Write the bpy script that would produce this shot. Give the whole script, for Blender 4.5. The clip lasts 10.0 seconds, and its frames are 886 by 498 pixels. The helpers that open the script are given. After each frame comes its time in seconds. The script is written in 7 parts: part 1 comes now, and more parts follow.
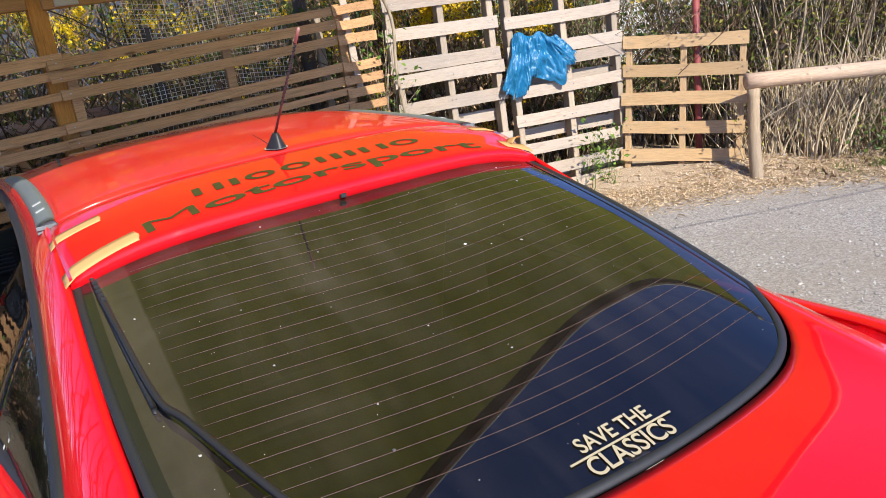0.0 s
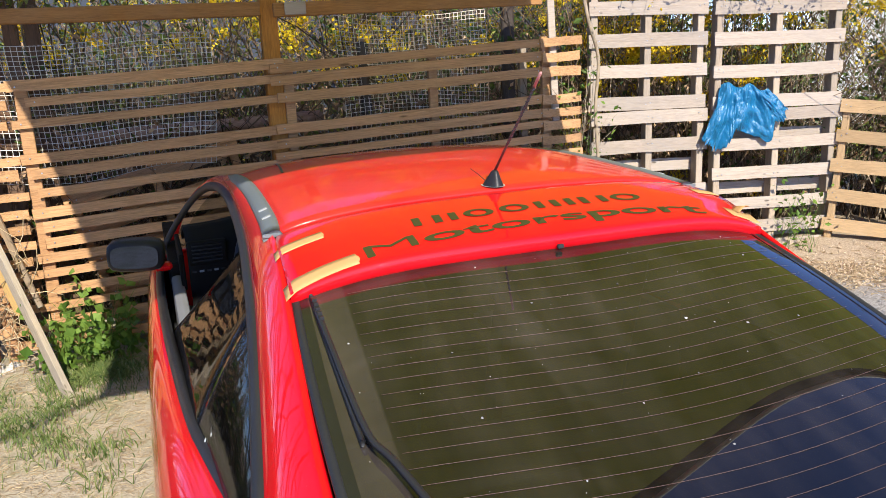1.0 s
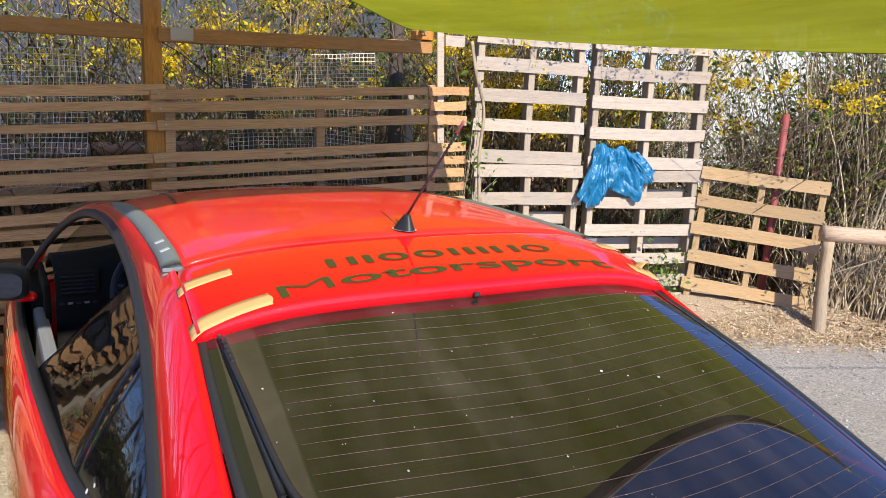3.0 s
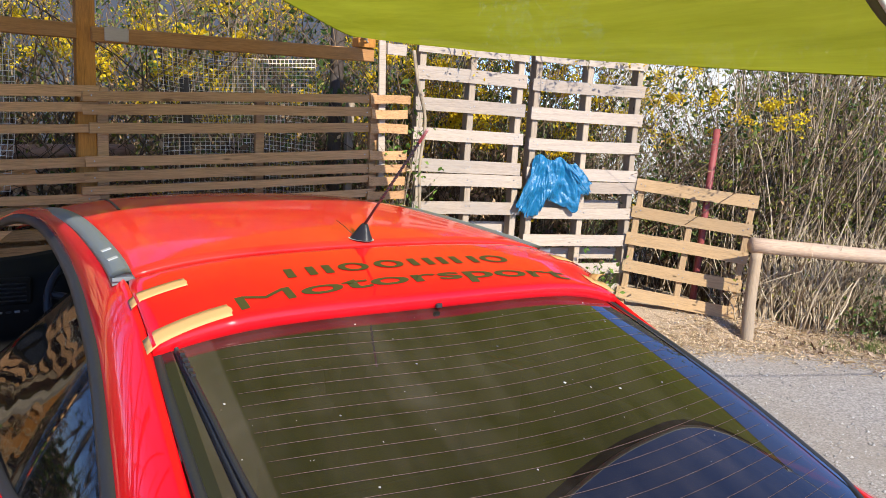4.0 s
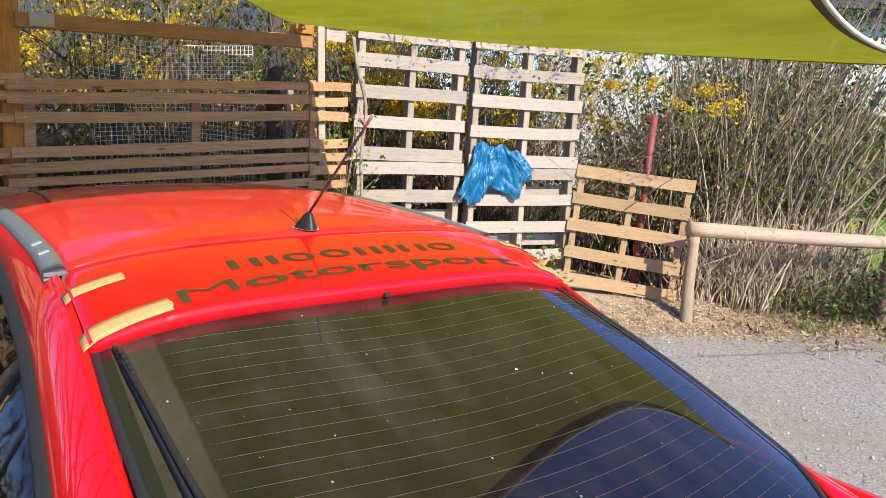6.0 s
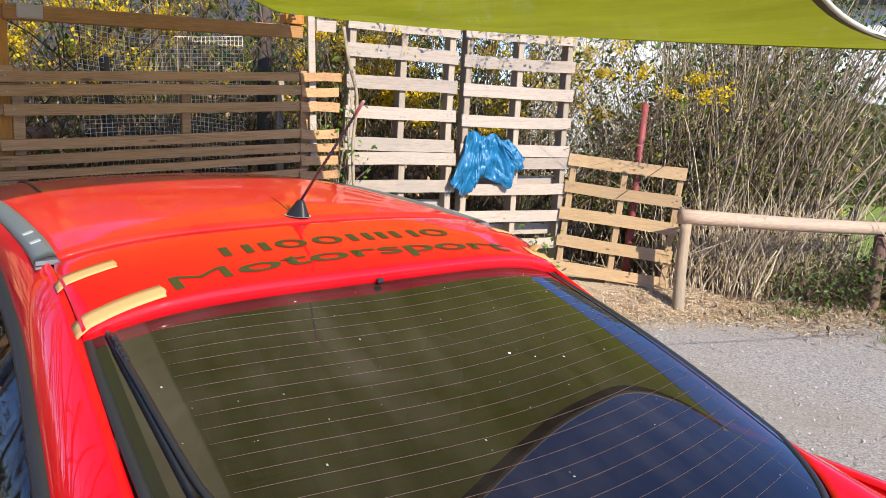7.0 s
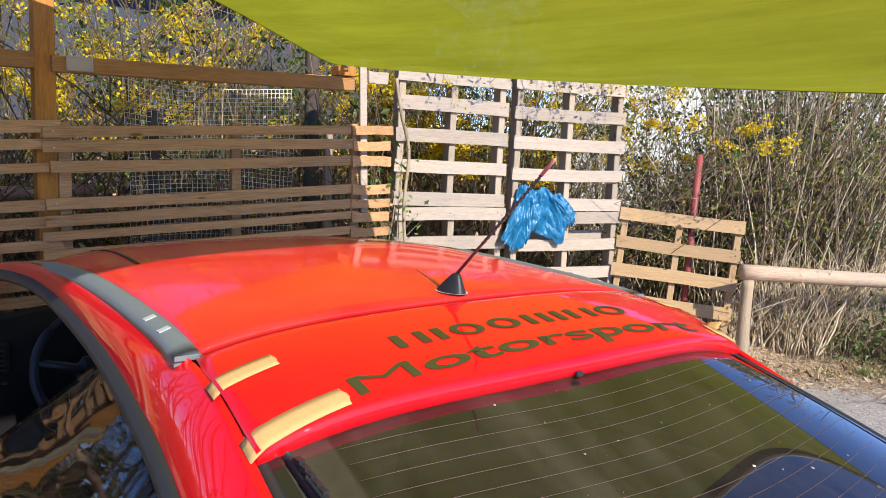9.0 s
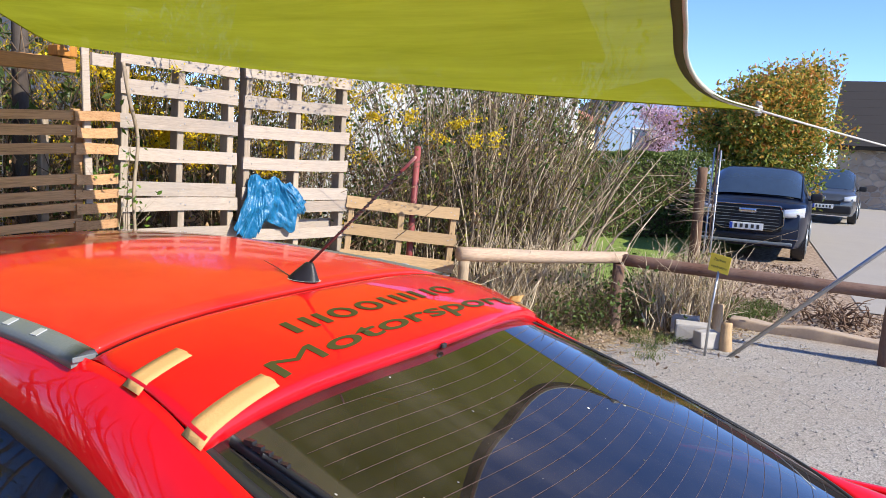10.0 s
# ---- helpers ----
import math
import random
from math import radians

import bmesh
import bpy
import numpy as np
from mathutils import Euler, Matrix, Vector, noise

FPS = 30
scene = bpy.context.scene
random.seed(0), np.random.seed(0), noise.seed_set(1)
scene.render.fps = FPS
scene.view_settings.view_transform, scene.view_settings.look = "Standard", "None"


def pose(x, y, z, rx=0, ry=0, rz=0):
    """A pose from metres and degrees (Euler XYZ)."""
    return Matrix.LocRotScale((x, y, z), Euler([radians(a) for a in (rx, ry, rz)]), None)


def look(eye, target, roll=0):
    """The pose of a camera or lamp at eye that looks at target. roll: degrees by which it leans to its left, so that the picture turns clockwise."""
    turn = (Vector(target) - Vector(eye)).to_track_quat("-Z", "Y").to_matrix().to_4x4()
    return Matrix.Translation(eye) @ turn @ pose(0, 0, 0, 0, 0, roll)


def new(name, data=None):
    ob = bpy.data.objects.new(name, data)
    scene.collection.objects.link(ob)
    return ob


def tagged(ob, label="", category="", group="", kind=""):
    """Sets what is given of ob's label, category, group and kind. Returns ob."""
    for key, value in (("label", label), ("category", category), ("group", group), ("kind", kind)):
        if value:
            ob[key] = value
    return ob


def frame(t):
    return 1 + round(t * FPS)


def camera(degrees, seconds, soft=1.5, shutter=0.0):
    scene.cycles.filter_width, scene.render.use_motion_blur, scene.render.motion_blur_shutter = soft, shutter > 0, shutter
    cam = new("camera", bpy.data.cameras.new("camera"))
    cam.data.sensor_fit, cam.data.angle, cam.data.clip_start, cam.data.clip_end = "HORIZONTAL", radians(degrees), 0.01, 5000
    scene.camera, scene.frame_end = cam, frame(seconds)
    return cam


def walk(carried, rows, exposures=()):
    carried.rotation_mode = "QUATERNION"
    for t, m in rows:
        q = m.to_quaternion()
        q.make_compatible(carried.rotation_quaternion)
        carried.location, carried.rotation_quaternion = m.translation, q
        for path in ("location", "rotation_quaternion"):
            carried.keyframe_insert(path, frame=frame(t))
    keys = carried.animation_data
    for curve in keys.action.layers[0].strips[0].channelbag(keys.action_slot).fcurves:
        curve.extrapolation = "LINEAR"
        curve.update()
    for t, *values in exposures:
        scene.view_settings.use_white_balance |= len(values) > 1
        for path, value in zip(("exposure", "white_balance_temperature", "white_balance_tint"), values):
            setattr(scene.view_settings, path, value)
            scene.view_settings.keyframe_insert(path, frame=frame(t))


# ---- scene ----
cam = camera(56.7, 10.0, soft=0.5)
PATH = [
    (0, (-0.73, -0.204, 1.61), (0.238, 1.453, 1.047), -8.6),
    (0.3, (-0.724, -0.214, 1.593), (0.191, 1.477, 1.042), -8.8),
    (0.5, (-0.734, -0.208, 1.604), (0.134, 1.506, 1.05), -8.6),
    (0.7, (-0.754, -0.176, 1.628), (0.042, 1.575, 1.080), -7.2),
    (1, (-0.809, -0.099, 1.666), (-0.167, 1.736, 1.195), -2.9),
    (1.2, (-0.835, -0.067, 1.666), (-0.231, 1.790, 1.231), -0.1),
    (1.5, (-0.84, -0.063, 1.67), (-0.216, 1.793, 1.263), 1.5),
    (2, (-0.846, -0.065, 1.663), (-0.173, 1.778, 1.276), 0.7),
    (2.5, (-0.861, -0.053, 1.663), (-0.102, 1.759, 1.288), 0.5),
    (3, (-0.899, -0.018, 1.661), (0.055, 1.7, 1.291), 1.9),
    (3.2, (-0.914, -0.007, 1.661), (0.069, 1.695, 1.294), 2.2),
    (4.3, (-0.962, 0.04, 1.657), (0.161, 1.661, 1.32), 3.5),
    (4.5, (-0.98, 0.053, 1.648), (0.142, 1.674, 1.312), 3.7),
    (4.7, (-1.006, 0.099, 1.653), (0.080, 1.741, 1.301), 4.4),
    (5, (-1.017, 0.086, 1.649), (0.005, 1.768, 1.297), 3.8),
    (5.2, (-0.986, 0.090, 1.660), (0.056, 1.758, 1.302), 4.3),
    (5.5, (-0.958, 0.073, 1.649), (0.193, 1.672, 1.303), 3.7),
    (5.7, (-0.944, 0.066, 1.652), (0.246, 1.636, 1.303), 3.3),
    (6.8, (-0.941, 0.061, 1.649), (0.291, 1.59, 1.271), 2.7),
    (7, (-0.945, 0.057, 1.64), (0.281, 1.59, 1.258), 2.5),
    (7.5, (-0.972, 0.079, 1.639), (0.239, 1.618, 1.234), 3.4),
    (8, (-0.993, 0.121, 1.634), (0.205, 1.67, 1.225), 3.8),
    (8.5, (-1.001, 0.237, 1.632), (0.202, 1.794, 1.272), 4.2),
    (8.8, (-1.022, 0.398, 1.631), (0.194, 1.963, 1.359), 2.6),
    (9, (-1.051, 0.511, 1.633), (0.181, 2.065, 1.372), 2.1),
    (9.3, (-1.135, 0.591, 1.637), (0.214, 2.047, 1.387), 2.4),
    (9.5, (-1.221, 0.626, 1.63), (0.306, 1.894, 1.388), 2.4),
    (9.7, (-1.310, 0.648, 1.642), (0.333, 1.762, 1.398), 2.7),
    (10, (-1.384, 0.663, 1.639), (0.336, 1.651, 1.383), 3.2),
]
walk(cam, [(t, look(eye, target, roll)) for t, eye, target, roll in PATH])

# ---- world, sun, exposure ----
SUN_EL = 36.0
SUN_WAY = Vector((0.05, math.cos(radians(SUN_EL)), -math.sin(radians(SUN_EL)))).normalized()
world = bpy.data.worlds.new("world")
scene.world = world
world.use_nodes = True
wt = world.node_tree
sky = wt.nodes.new("ShaderNodeTexSky")
sky.sky_type = "NISHITA"
sky.sun_disc = False
sky.sun_elevation = radians(SUN_EL)
sky.sun_rotation = radians(183)
sky.air_density, sky.dust_density, sky.ozone_density, sky.altitude = 0.8, 0.05, 4.0, 1500.0
deep = wt.nodes.new("ShaderNodeMix")
deep.data_type, deep.blend_type = "RGBA", "MULTIPLY"
deep.inputs[0].default_value = 1.0
deep.inputs[7].default_value = (0.75, 0.84, 1.13, 1)
wt.links.new(sky.outputs[0], deep.inputs[6])
wt.links.new(deep.outputs[2], wt.nodes["Background"].inputs[0])
wt.nodes["Background"].inputs[1].default_value = 0.15
sun_data = bpy.data.lights.new("sun", "SUN")
sun_data.energy, sun_data.angle, sun_data.color = 4.3, radians(0.55), (1.0, 0.94, 0.82)
sun = new("sun", sun_data)
sun.rotation_mode = "QUATERNION"
sun.rotation_quaternion = SUN_WAY.to_track_quat("-Z", "Y")
scene.view_settings.exposure = 0.85


# ---- material helpers ----
class Nodes:
    """A small builder of node materials."""

    def __init__(self, name):
        self.mat = bpy.data.materials.new(name)
        self.mat.use_nodes = True
        self.t = self.mat.node_tree
        self.bsdf = self.t.nodes["Principled BSDF"]
        self.out = self.t.nodes["Material Output"]

    def add(self, kind, **values):
        n = self.t.nodes.new(kind)
        for k, v in values.items():
            if k in n.inputs:
                n.inputs[k].default_value = v
        return n

    def link(self, a, b):
        self.t.links.new(a, b)

    def coords(self, scale=(1, 1, 1), rand=0.0, world=False):
        if world:
            src = self.add("ShaderNodeNewGeometry").outputs["Position"]
        else:
            src = self.add("ShaderNodeTexCoord").outputs["Object"]
        m = self.add("ShaderNodeMapping")
        m.inputs["Scale"].default_value = scale
        self.link(src, m.inputs["Vector"])
        if rand:
            info = self.add("ShaderNodeObjectInfo")
            mul = self.add("ShaderNodeMath")
            mul.operation = "MULTIPLY"
            mul.inputs[1].default_value = rand
            self.link(info.outputs["Random"], mul.inputs[0])
            self.link(mul.outputs[0], m.inputs["Location"])
        return m.outputs[0]

    def noise(self, vec, scale, detail=4.0, rough=0.6, distort=0.0):
        n = self.add("ShaderNodeTexNoise", Scale=scale, Detail=detail, Roughness=rough, Distortion=distort)
        self.link(vec, n.inputs["Vector"])
        return n.outputs["Fac"]

    def ramp(self, fac, stops):
        r = self.add("ShaderNodeValToRGB")
        e = r.color_ramp.elements
        while len(e) < len(stops):
            e.new(0.5)
        for el, (p, c) in zip(e, stops):
            el.position = p
            el.color = (*c, 1) if len(c) == 3 else c
        self.link(fac, r.inputs[0])
        return r.outputs[0]

    def mix(self, fac, a, b, blend="MIX"):
        m = self.add("ShaderNodeMix")
        m.data_type, m.blend_type = "RGBA", blend
        for v, i in ((fac, 0), (a, 6), (b, 7)):
            if hasattr(v, "default_value"):
                self.link(v, m.inputs[i])
            else:
                m.inputs[i].default_value = v if i == 0 else (*v, 1)
        return m.outputs[2]

    def bump(self, height, strength=0.3, dist=0.01, to=None):
        b = self.add("ShaderNodeBump", Strength=strength, Distance=dist)
        self.link(height, b.inputs["Height"])
        if to is None:
            self.link(b.outputs[0], self.bsdf.inputs["Normal"])
        return b.outputs[0]

    def set(self, **values):
        for k, v in values.items():
            self.bsdf.inputs[k.replace("_", " ")].default_value = v
        return self


def grey(v):
    return (v, v, v)


def shade(c, f):
    return tuple(min(1.0, x * f) for x in c)


def surface(name, base, rough=0.6, metal=0.0, var=0.25, scale=6.0, grain=60.0, relief=0.15, coat=0.0, rand=7.0):
    """A plain surface with stains and a fine grain."""
    n = Nodes(name)
    v = n.coords(rand=rand)
    big, fine = n.noise(v, scale, 5), n.noise(v, grain, 3)
    c = n.mix(big, shade(base, 1 - var), shade(base, 1 + var))
    c = n.mix(0.35, c, n.mix(fine, shade(base, 1 - var), shade(base, 1 + var)))
    n.link(c, n.bsdf.inputs["Base Color"])
    n.set(Metallic=metal, Coat_Weight=coat, Coat_Roughness=0.03)
    r = n.add("ShaderNodeMapRange")
    n.link(big, r.inputs[0])
    r.inputs[3].default_value, r.inputs[4].default_value = rough * 0.8, min(1, rough * 1.2)
    n.link(r.outputs[0], n.bsdf.inputs["Roughness"])
    if relief:
        n.bump(fine, relief, 0.004)
    return n.mat


def wood(name, base, dark=0.45, axis=0, rough=0.8, weather=0.3, grey_to=(0.32, 0.29, 0.25)):
    """Rough sawn wood: long grain, knots, grey weathering, tone differing from piece to piece."""
    n = Nodes(name)
    sc = [14.0, 14.0, 14.0]
    sc[axis] = 1.1
    v = n.coords(tuple(sc), rand=31.0)
    g1, g2 = n.noise(v, 3.0, 6, 0.65, 0.4), n.noise(v, 14.0, 4, 0.7)
    c = n.mix(n.ramp(g1, [(0.3, grey(0)), (0.7, grey(1))]), shade(base, dark), base)
    c = n.mix(n.ramp(g2, [(0.35, grey(0)), (0.75, grey(1))]), c, shade(base, 1.2))
    w = n.coords((1, 1, 1), rand=17.0)
    patches = n.ramp(n.noise(w, 2.4, 4), [(0.35, grey(0)), (0.7, grey(1))])
    amount = n.add("ShaderNodeMath")
    amount.operation = "MULTIPLY"
    amount.inputs[1].default_value = weather * 2
    n.link(patches, amount.inputs[0])
    c = n.mix(amount.outputs[0], c, grey_to)
    knots = n.add("ShaderNodeTexVoronoi", Scale=1.0)
    ks = [9.0, 9.0, 9.0]
    ks[axis] = 3.5
    n.link(n.coords(tuple(ks), rand=9.0), knots.inputs["Vector"])
    c = n.mix(n.ramp(knots.outputs["Distance"], [(0.045, grey(1)), (0.085, grey(0))]), c, shade(base, 0.3))
    info = n.add("ShaderNodeObjectInfo")
    tone = n.ramp(info.outputs["Random"], [(0.0, grey(0.76)), (1.0, grey(1.0))])
    c = n.mix(1.0, c, tone, "MULTIPLY")
    n.link(c, n.bsdf.inputs["Base Color"])
    n.set(Roughness=rough, Specular_IOR_Level=0.25)
    n.bump(g1, 0.5, 0.006)
    return n.mat


def foliage(name, a, b, trans=0.35, rough=0.55):
    """Leaves: tone differing leaf by leaf, light passing through."""
    n = Nodes(name)
    geo = n.add("ShaderNodeNewGeometry")
    c = n.ramp(geo.outputs["Random Per Island"], [(0.0, a), (1.0, b)])
    n.link(c, n.bsdf.inputs["Base Color"])
    n.set(Roughness=rough, Specular_IOR_Level=0.3)
    tr = n.add("ShaderNodeBsdfTranslucent")
    n.link(c, tr.inputs["Color"])
    m = n.add("ShaderNodeMixShader")
    m.inputs[0].default_value = trans
    n.link(n.bsdf.outputs[0], m.inputs[1])
    n.link(tr.outputs[0], m.inputs[2])
    n.link(m.outputs[0], n.out.inputs[0])
    return n.mat


def twig_material(name, a, b):
    n = Nodes(name)
    geo = n.add("ShaderNodeNewGeometry")
    c = n.ramp(geo.outputs["Random Per Island"], [(0.0, a), (1.0, b)])
    v = n.coords((30, 30, 8), world=True)
    c = n.mix(n.ramp(n.noise(v, 1.5), [(0.3, grey(0.45)), (0.55, grey(1))]), shade(a, 0.7), c)
    n.link(c, n.bsdf.inputs["Base Color"])
    n.set(Roughness=0.8, Specular_IOR_Level=0.25)
    return n.mat


def n_map(n, value, a, b):
    r = n.add("ShaderNodeMapRange")
    r.inputs[1].default_value, r.inputs[2].default_value = a, b
    n.link(value, r.inputs[0])
    return r.outputs[0]


def n_line(n, sep, ax, ay):
    m1 = n.add("ShaderNodeMath")
    m1.operation = "MULTIPLY"
    m1.inputs[1].default_value = ax
    n.link(sep.outputs[0], m1.inputs[0])
    m2 = n.add("ShaderNodeMath")
    m2.operation = "MULTIPLY_ADD"
    m2.inputs[1].default_value = ay
    n.link(sep.outputs[1], m2.inputs[0])
    n.link(m1.outputs[0], m2.inputs[2])
    return m2.outputs[0]


def glass(name, tint, dust=0.0, dust_colour=(0.3, 0.3, 0.26), rough=0.0, gain=1.0, wave=0.0, wiped=None):
    """A pane: tinted see-through, Fresnel gloss, and a film of dust in spots and streaks."""
    n = Nodes(name)
    n.t.nodes.remove(n.bsdf)
    tr = n.add("ShaderNodeBsdfTransparent", Color=(*tint, 1))
    gl = n.add("ShaderNodeBsdfGlossy", Roughness=rough)
    fr = n.add("ShaderNodeFresnel", IOR=1.6)
    mul = n.add("ShaderNodeMath")
    mul.operation = "MULTIPLY"
    mul.use_clamp = True
    mul.inputs[1].default_value = gain
    n.link(fr.outputs[0], mul.inputs[0])
    if wave:
        b = n.bump(n.noise(n.coords((1, 1, 1)), 3.0, 2), wave, 0.02, to=1)
        n.link(b, gl.inputs["Normal"])
    base = tr.outputs[0]
    if dust:
        v = n.coords((1, 1, 1))
        big = n.ramp(n.noise(v, 2.6, 6, 0.6, 0.5), [(0.35, grey(0.35)), (0.75, grey(1.0))])
        streak = n.ramp(n.noise(n.coords((9, 1.2, 1.2)), 2.0, 4), [(0.4, grey(0.5)), (0.7, grey(1))])
        spots = n.ramp(n.noise(v, 90.0, 2), [(0.70, grey(0)), (0.78, grey(1))])
        f = n.mix(1.0, n.mix(1.0, big, streak, "MULTIPLY"), n.mix(0.4, grey(0), spots), "ADD")
        amount = n.add("ShaderNodeMath")
        amount.operation = "MULTIPLY"
        amount.inputs[1].default_value = dust
        if wiped:
            sep = n.add("ShaderNodeSeparateXYZ")
            n.link(v, sep.inputs[0])
            f = n.mix(1.0, f, n.ramp(n_map(n, sep.outputs[1], *wiped), [(0.0, grey(0.28)), (1.0, grey(1))]), "MULTIPLY")
            # arcs left by the wiper round its pivot
            away = n.add("ShaderNodeVectorMath")
            away.operation = "DISTANCE"
            away.inputs[1].default_value = (-0.42, 0.62, 0.95)
            n.link(v, away.inputs[0])
            ring = n.add("ShaderNodeCombineXYZ")
            n.link(away.outputs["Value"], ring.inputs[0])
            arcs = n.ramp(n.noise(ring.outputs[0], 17.0, 5, 0.7), [(0.35, grey(0.35)), (0.7, grey(1))])
            f = n.mix(0.7, f, arcs, "MULTIPLY")
            # bare strip beside the tinting film, dustier than the rest
            film = n.ramp(n_map(n, n_line(n, sep, 1.0, -0.06), -0.569, -0.563), [(0.0, grey(0.36)), (1.0, grey(0))])
            f = n.mix(1.0, f, n.mix(0.5, film, n.ramp(n.noise(v, 40.0, 4), [(0.3, grey(0.4)), (0.7, grey(1))]), "MULTIPLY"), "ADD")
        n.link(f, amount.inputs[0])
        df = n.add("ShaderNodeBsdfDiffuse", Color=(*dust_colour, 1))
        m0 = n.add("ShaderNodeMixShader")
        n.link(amount.outputs[0], m0.inputs[0])
        n.link(base, m0.inputs[1])
        n.link(df.outputs[0], m0.inputs[2])
        base = m0.outputs[0]
    m = n.add("ShaderNodeMixShader")
    n.link(mul.outputs[0], m.inputs[0])
    n.link(base, m.inputs[1])
    n.link(gl.outputs[0], m.inputs[2])
    n.link(m.outputs[0], n.out.inputs[0])
    return n.mat


# ---- materials ----
def make_paint(name, low, high, coat, dull=0.0):
    n = Nodes(name)
    v = n.coords((1, 1, 1))
    haze = n.noise(v, 5.0, 6, 0.65, 0.6)
    c = n.mix(n.ramp(haze, [(0.3, grey(0)), (0.75, grey(1))]), low, high)
    specks = n.ramp(n.noise(v, 170.0, 2), [(0.72, grey(0)), (0.78, grey(1))])
    c = n.mix(n.mix(0.12, grey(0), specks), c, (0.55, 0.3, 0.22))
    n.link(c, n.bsdf.inputs["Base Color"])
    n.set(Roughness=0.5, Coat_Weight=coat, Coat_IOR=1.46, Specular_IOR_Level=0.08)
    r = n.ramp(haze, [(0.3, grey(0.008 + dull)), (0.8, grey(0.035 + dull))])
    n.link(r, n.bsdf.inputs["Coat Roughness"])
    b = n.bump(n.noise(v, 3.0, 3), 0.04, 0.01, to=1)
    n.link(b, n.bsdf.inputs["Coat Normal"])
    return n.mat


PAINT = make_paint("red_car_paint", (0.66, 0.0022, 0.007), (0.74, 0.005, 0.010), 1.0)
FADED = make_paint("faded_red_roof_paint", (0.66, 0.013, 0.013), (0.74, 0.034, 0.022), 0.72, 0.045)
TRIM = surface("grey_roof_trim", (0.15, 0.17, 0.18), 0.4, var=0.15, grain=160)
RUBBER = surface("black_rubber", (0.018, 0.018, 0.019), 0.55, var=0.3, grain=120)
BLACK = surface("black_plastic", (0.022, 0.022, 0.024), 0.38, var=0.2, grain=200)
BLACK.node_tree.nodes["Principled BSDF"].inputs["Specular IOR Level"].default_value = 0.25
CABIN = surface("dark_cabin_plastic", (0.009, 0.0085, 0.0085), 0.8, var=0.2, grain=200)
CABIN.node_tree.nodes["Principled BSDF"].inputs["Specular IOR Level"].default_value = 0.12
LINING = surface("grey_door_fabric", (0.20, 0.20, 0.21), 0.95, var=0.25, grain=260, relief=0.4)
PALEPLASTIC = surface("pale_grey_clip", (0.42, 0.43, 0.44), 0.5, var=0.1, relief=0)
FABRIC = surface("grey_seat_fabric", (0.06, 0.06, 0.065), 0.95, var=0.25, grain=260, relief=0.4)
TAPE = surface("masking_tape", (0.54, 0.31, 0.115), 0.8, var=0.12, scale=14, grain=220, relief=0.3)
LETTER = surface("dark_olive_decal", (0.045, 0.042, 0.008), 0.6, var=0.3, scale=40, grain=260, relief=0)
GOLD = surface("pale_gold_decal", (0.38, 0.32, 0.20), 0.5, var=0.15, grain=200, relief=0)
FRIT = surface("black_enamel_border", (0.012, 0.012, 0.013), 0.22, var=0.3, scale=20, grain=160, relief=0.05, coat=0.6)
WIRE = surface("heating_wire", (0.14, 0.085, 0.068), 0.5, var=0.2, relief=0)
REARGLASS = glass("dusty_tinted_glass", (0.07, 0.066, 0.066), 0.17, (0.46, 0.375, 0.32), 0.006, 1.62, wiped=(0.72, 1.30))
SIDEGLASS = glass("tinted_side_glass", (0.30, 0.30, 0.31), 0.03, (0.3, 0.3, 0.3), 0.003, 0.5, wave=0.12)
CLEARGLASS = glass("clear_glass", (0.75, 0.78, 0.76), 0.04)
MIRRORM = surface("mirror_glass", (0.055, 0.07, 0.11), 0.02, 1.0, var=0.02, relief=0)
CHROME = surface("chrome", (0.7, 0.7, 0.7), 0.15, 1.0, var=0.1, relief=0)
BROWNWOOD = wood("brown_sawn_wood", (0.60, 0.33, 0.155), 0.36, 0, weather=0.08, grey_to=(0.36, 0.22, 0.13))
POSTWOOD = wood("orange_brown_post_wood", (0.53, 0.22, 0.042), 0.5, 2, weather=0.05)
BEAMWOOD = wood("orange_brown_beam_wood", (0.46, 0.21, 0.06), 0.5, 0, weather=0.08)
PALEWOOD = wood("pale_weathered_pallet_wood", (0.48, 0.385, 0.30), 0.6, 0, weather=0.3, grey_to=(0.38, 0.335, 0.29))
PALESTUD = wood("pale_pallet_stringer_wood", (0.46, 0.36, 0.26), 0.6, 2, weather=0.3)
TANWOOD = wood("tan_pallet_wood", (0.54, 0.355, 0.18), 0.7, 0, weather=0.08)
TANSTUD = wood("tan_stringer_wood", (0.50, 0.33, 0.17), 0.6, 2, weather=0.1)
LOGPALE = wood("peeled_log_wood", (0.52, 0.365, 0.25), 0.55, 0, weather=0.2)
LOGDARK = wood("dark_stained_log_wood", (0.21, 0.11, 0.075), 0.4, 0, weather=0.3, grey_to=(0.36, 0.26, 0.21))
LOGDARKUP = wood("dark_stained_post_wood", (0.19, 0.10, 0.065), 0.4, 2, weather=0.25, grey_to=(0.32, 0.24, 0.19))
POSTPALE = wood("peeled_post_wood", (0.46, 0.34, 0.22), 0.6, 2, weather=0.25)
POSTDARK = wood("dark_post_wood", (0.075, 0.055, 0.045), 0.55, 2, weather=0.15)
BARK = wood("brown_bark", (0.15, 0.08, 0.045), 0.4, 2, weather=0.08)
NETM = surface("grey_plastic_net", (0.60, 0.56, 0.48), 0.6, var=0.2, relief=0)
TARPM = surface("blue_tarp", (0.010, 0.135, 0.28), 0.32, var=0.35, scale=9, grain=60, relief=0.9)
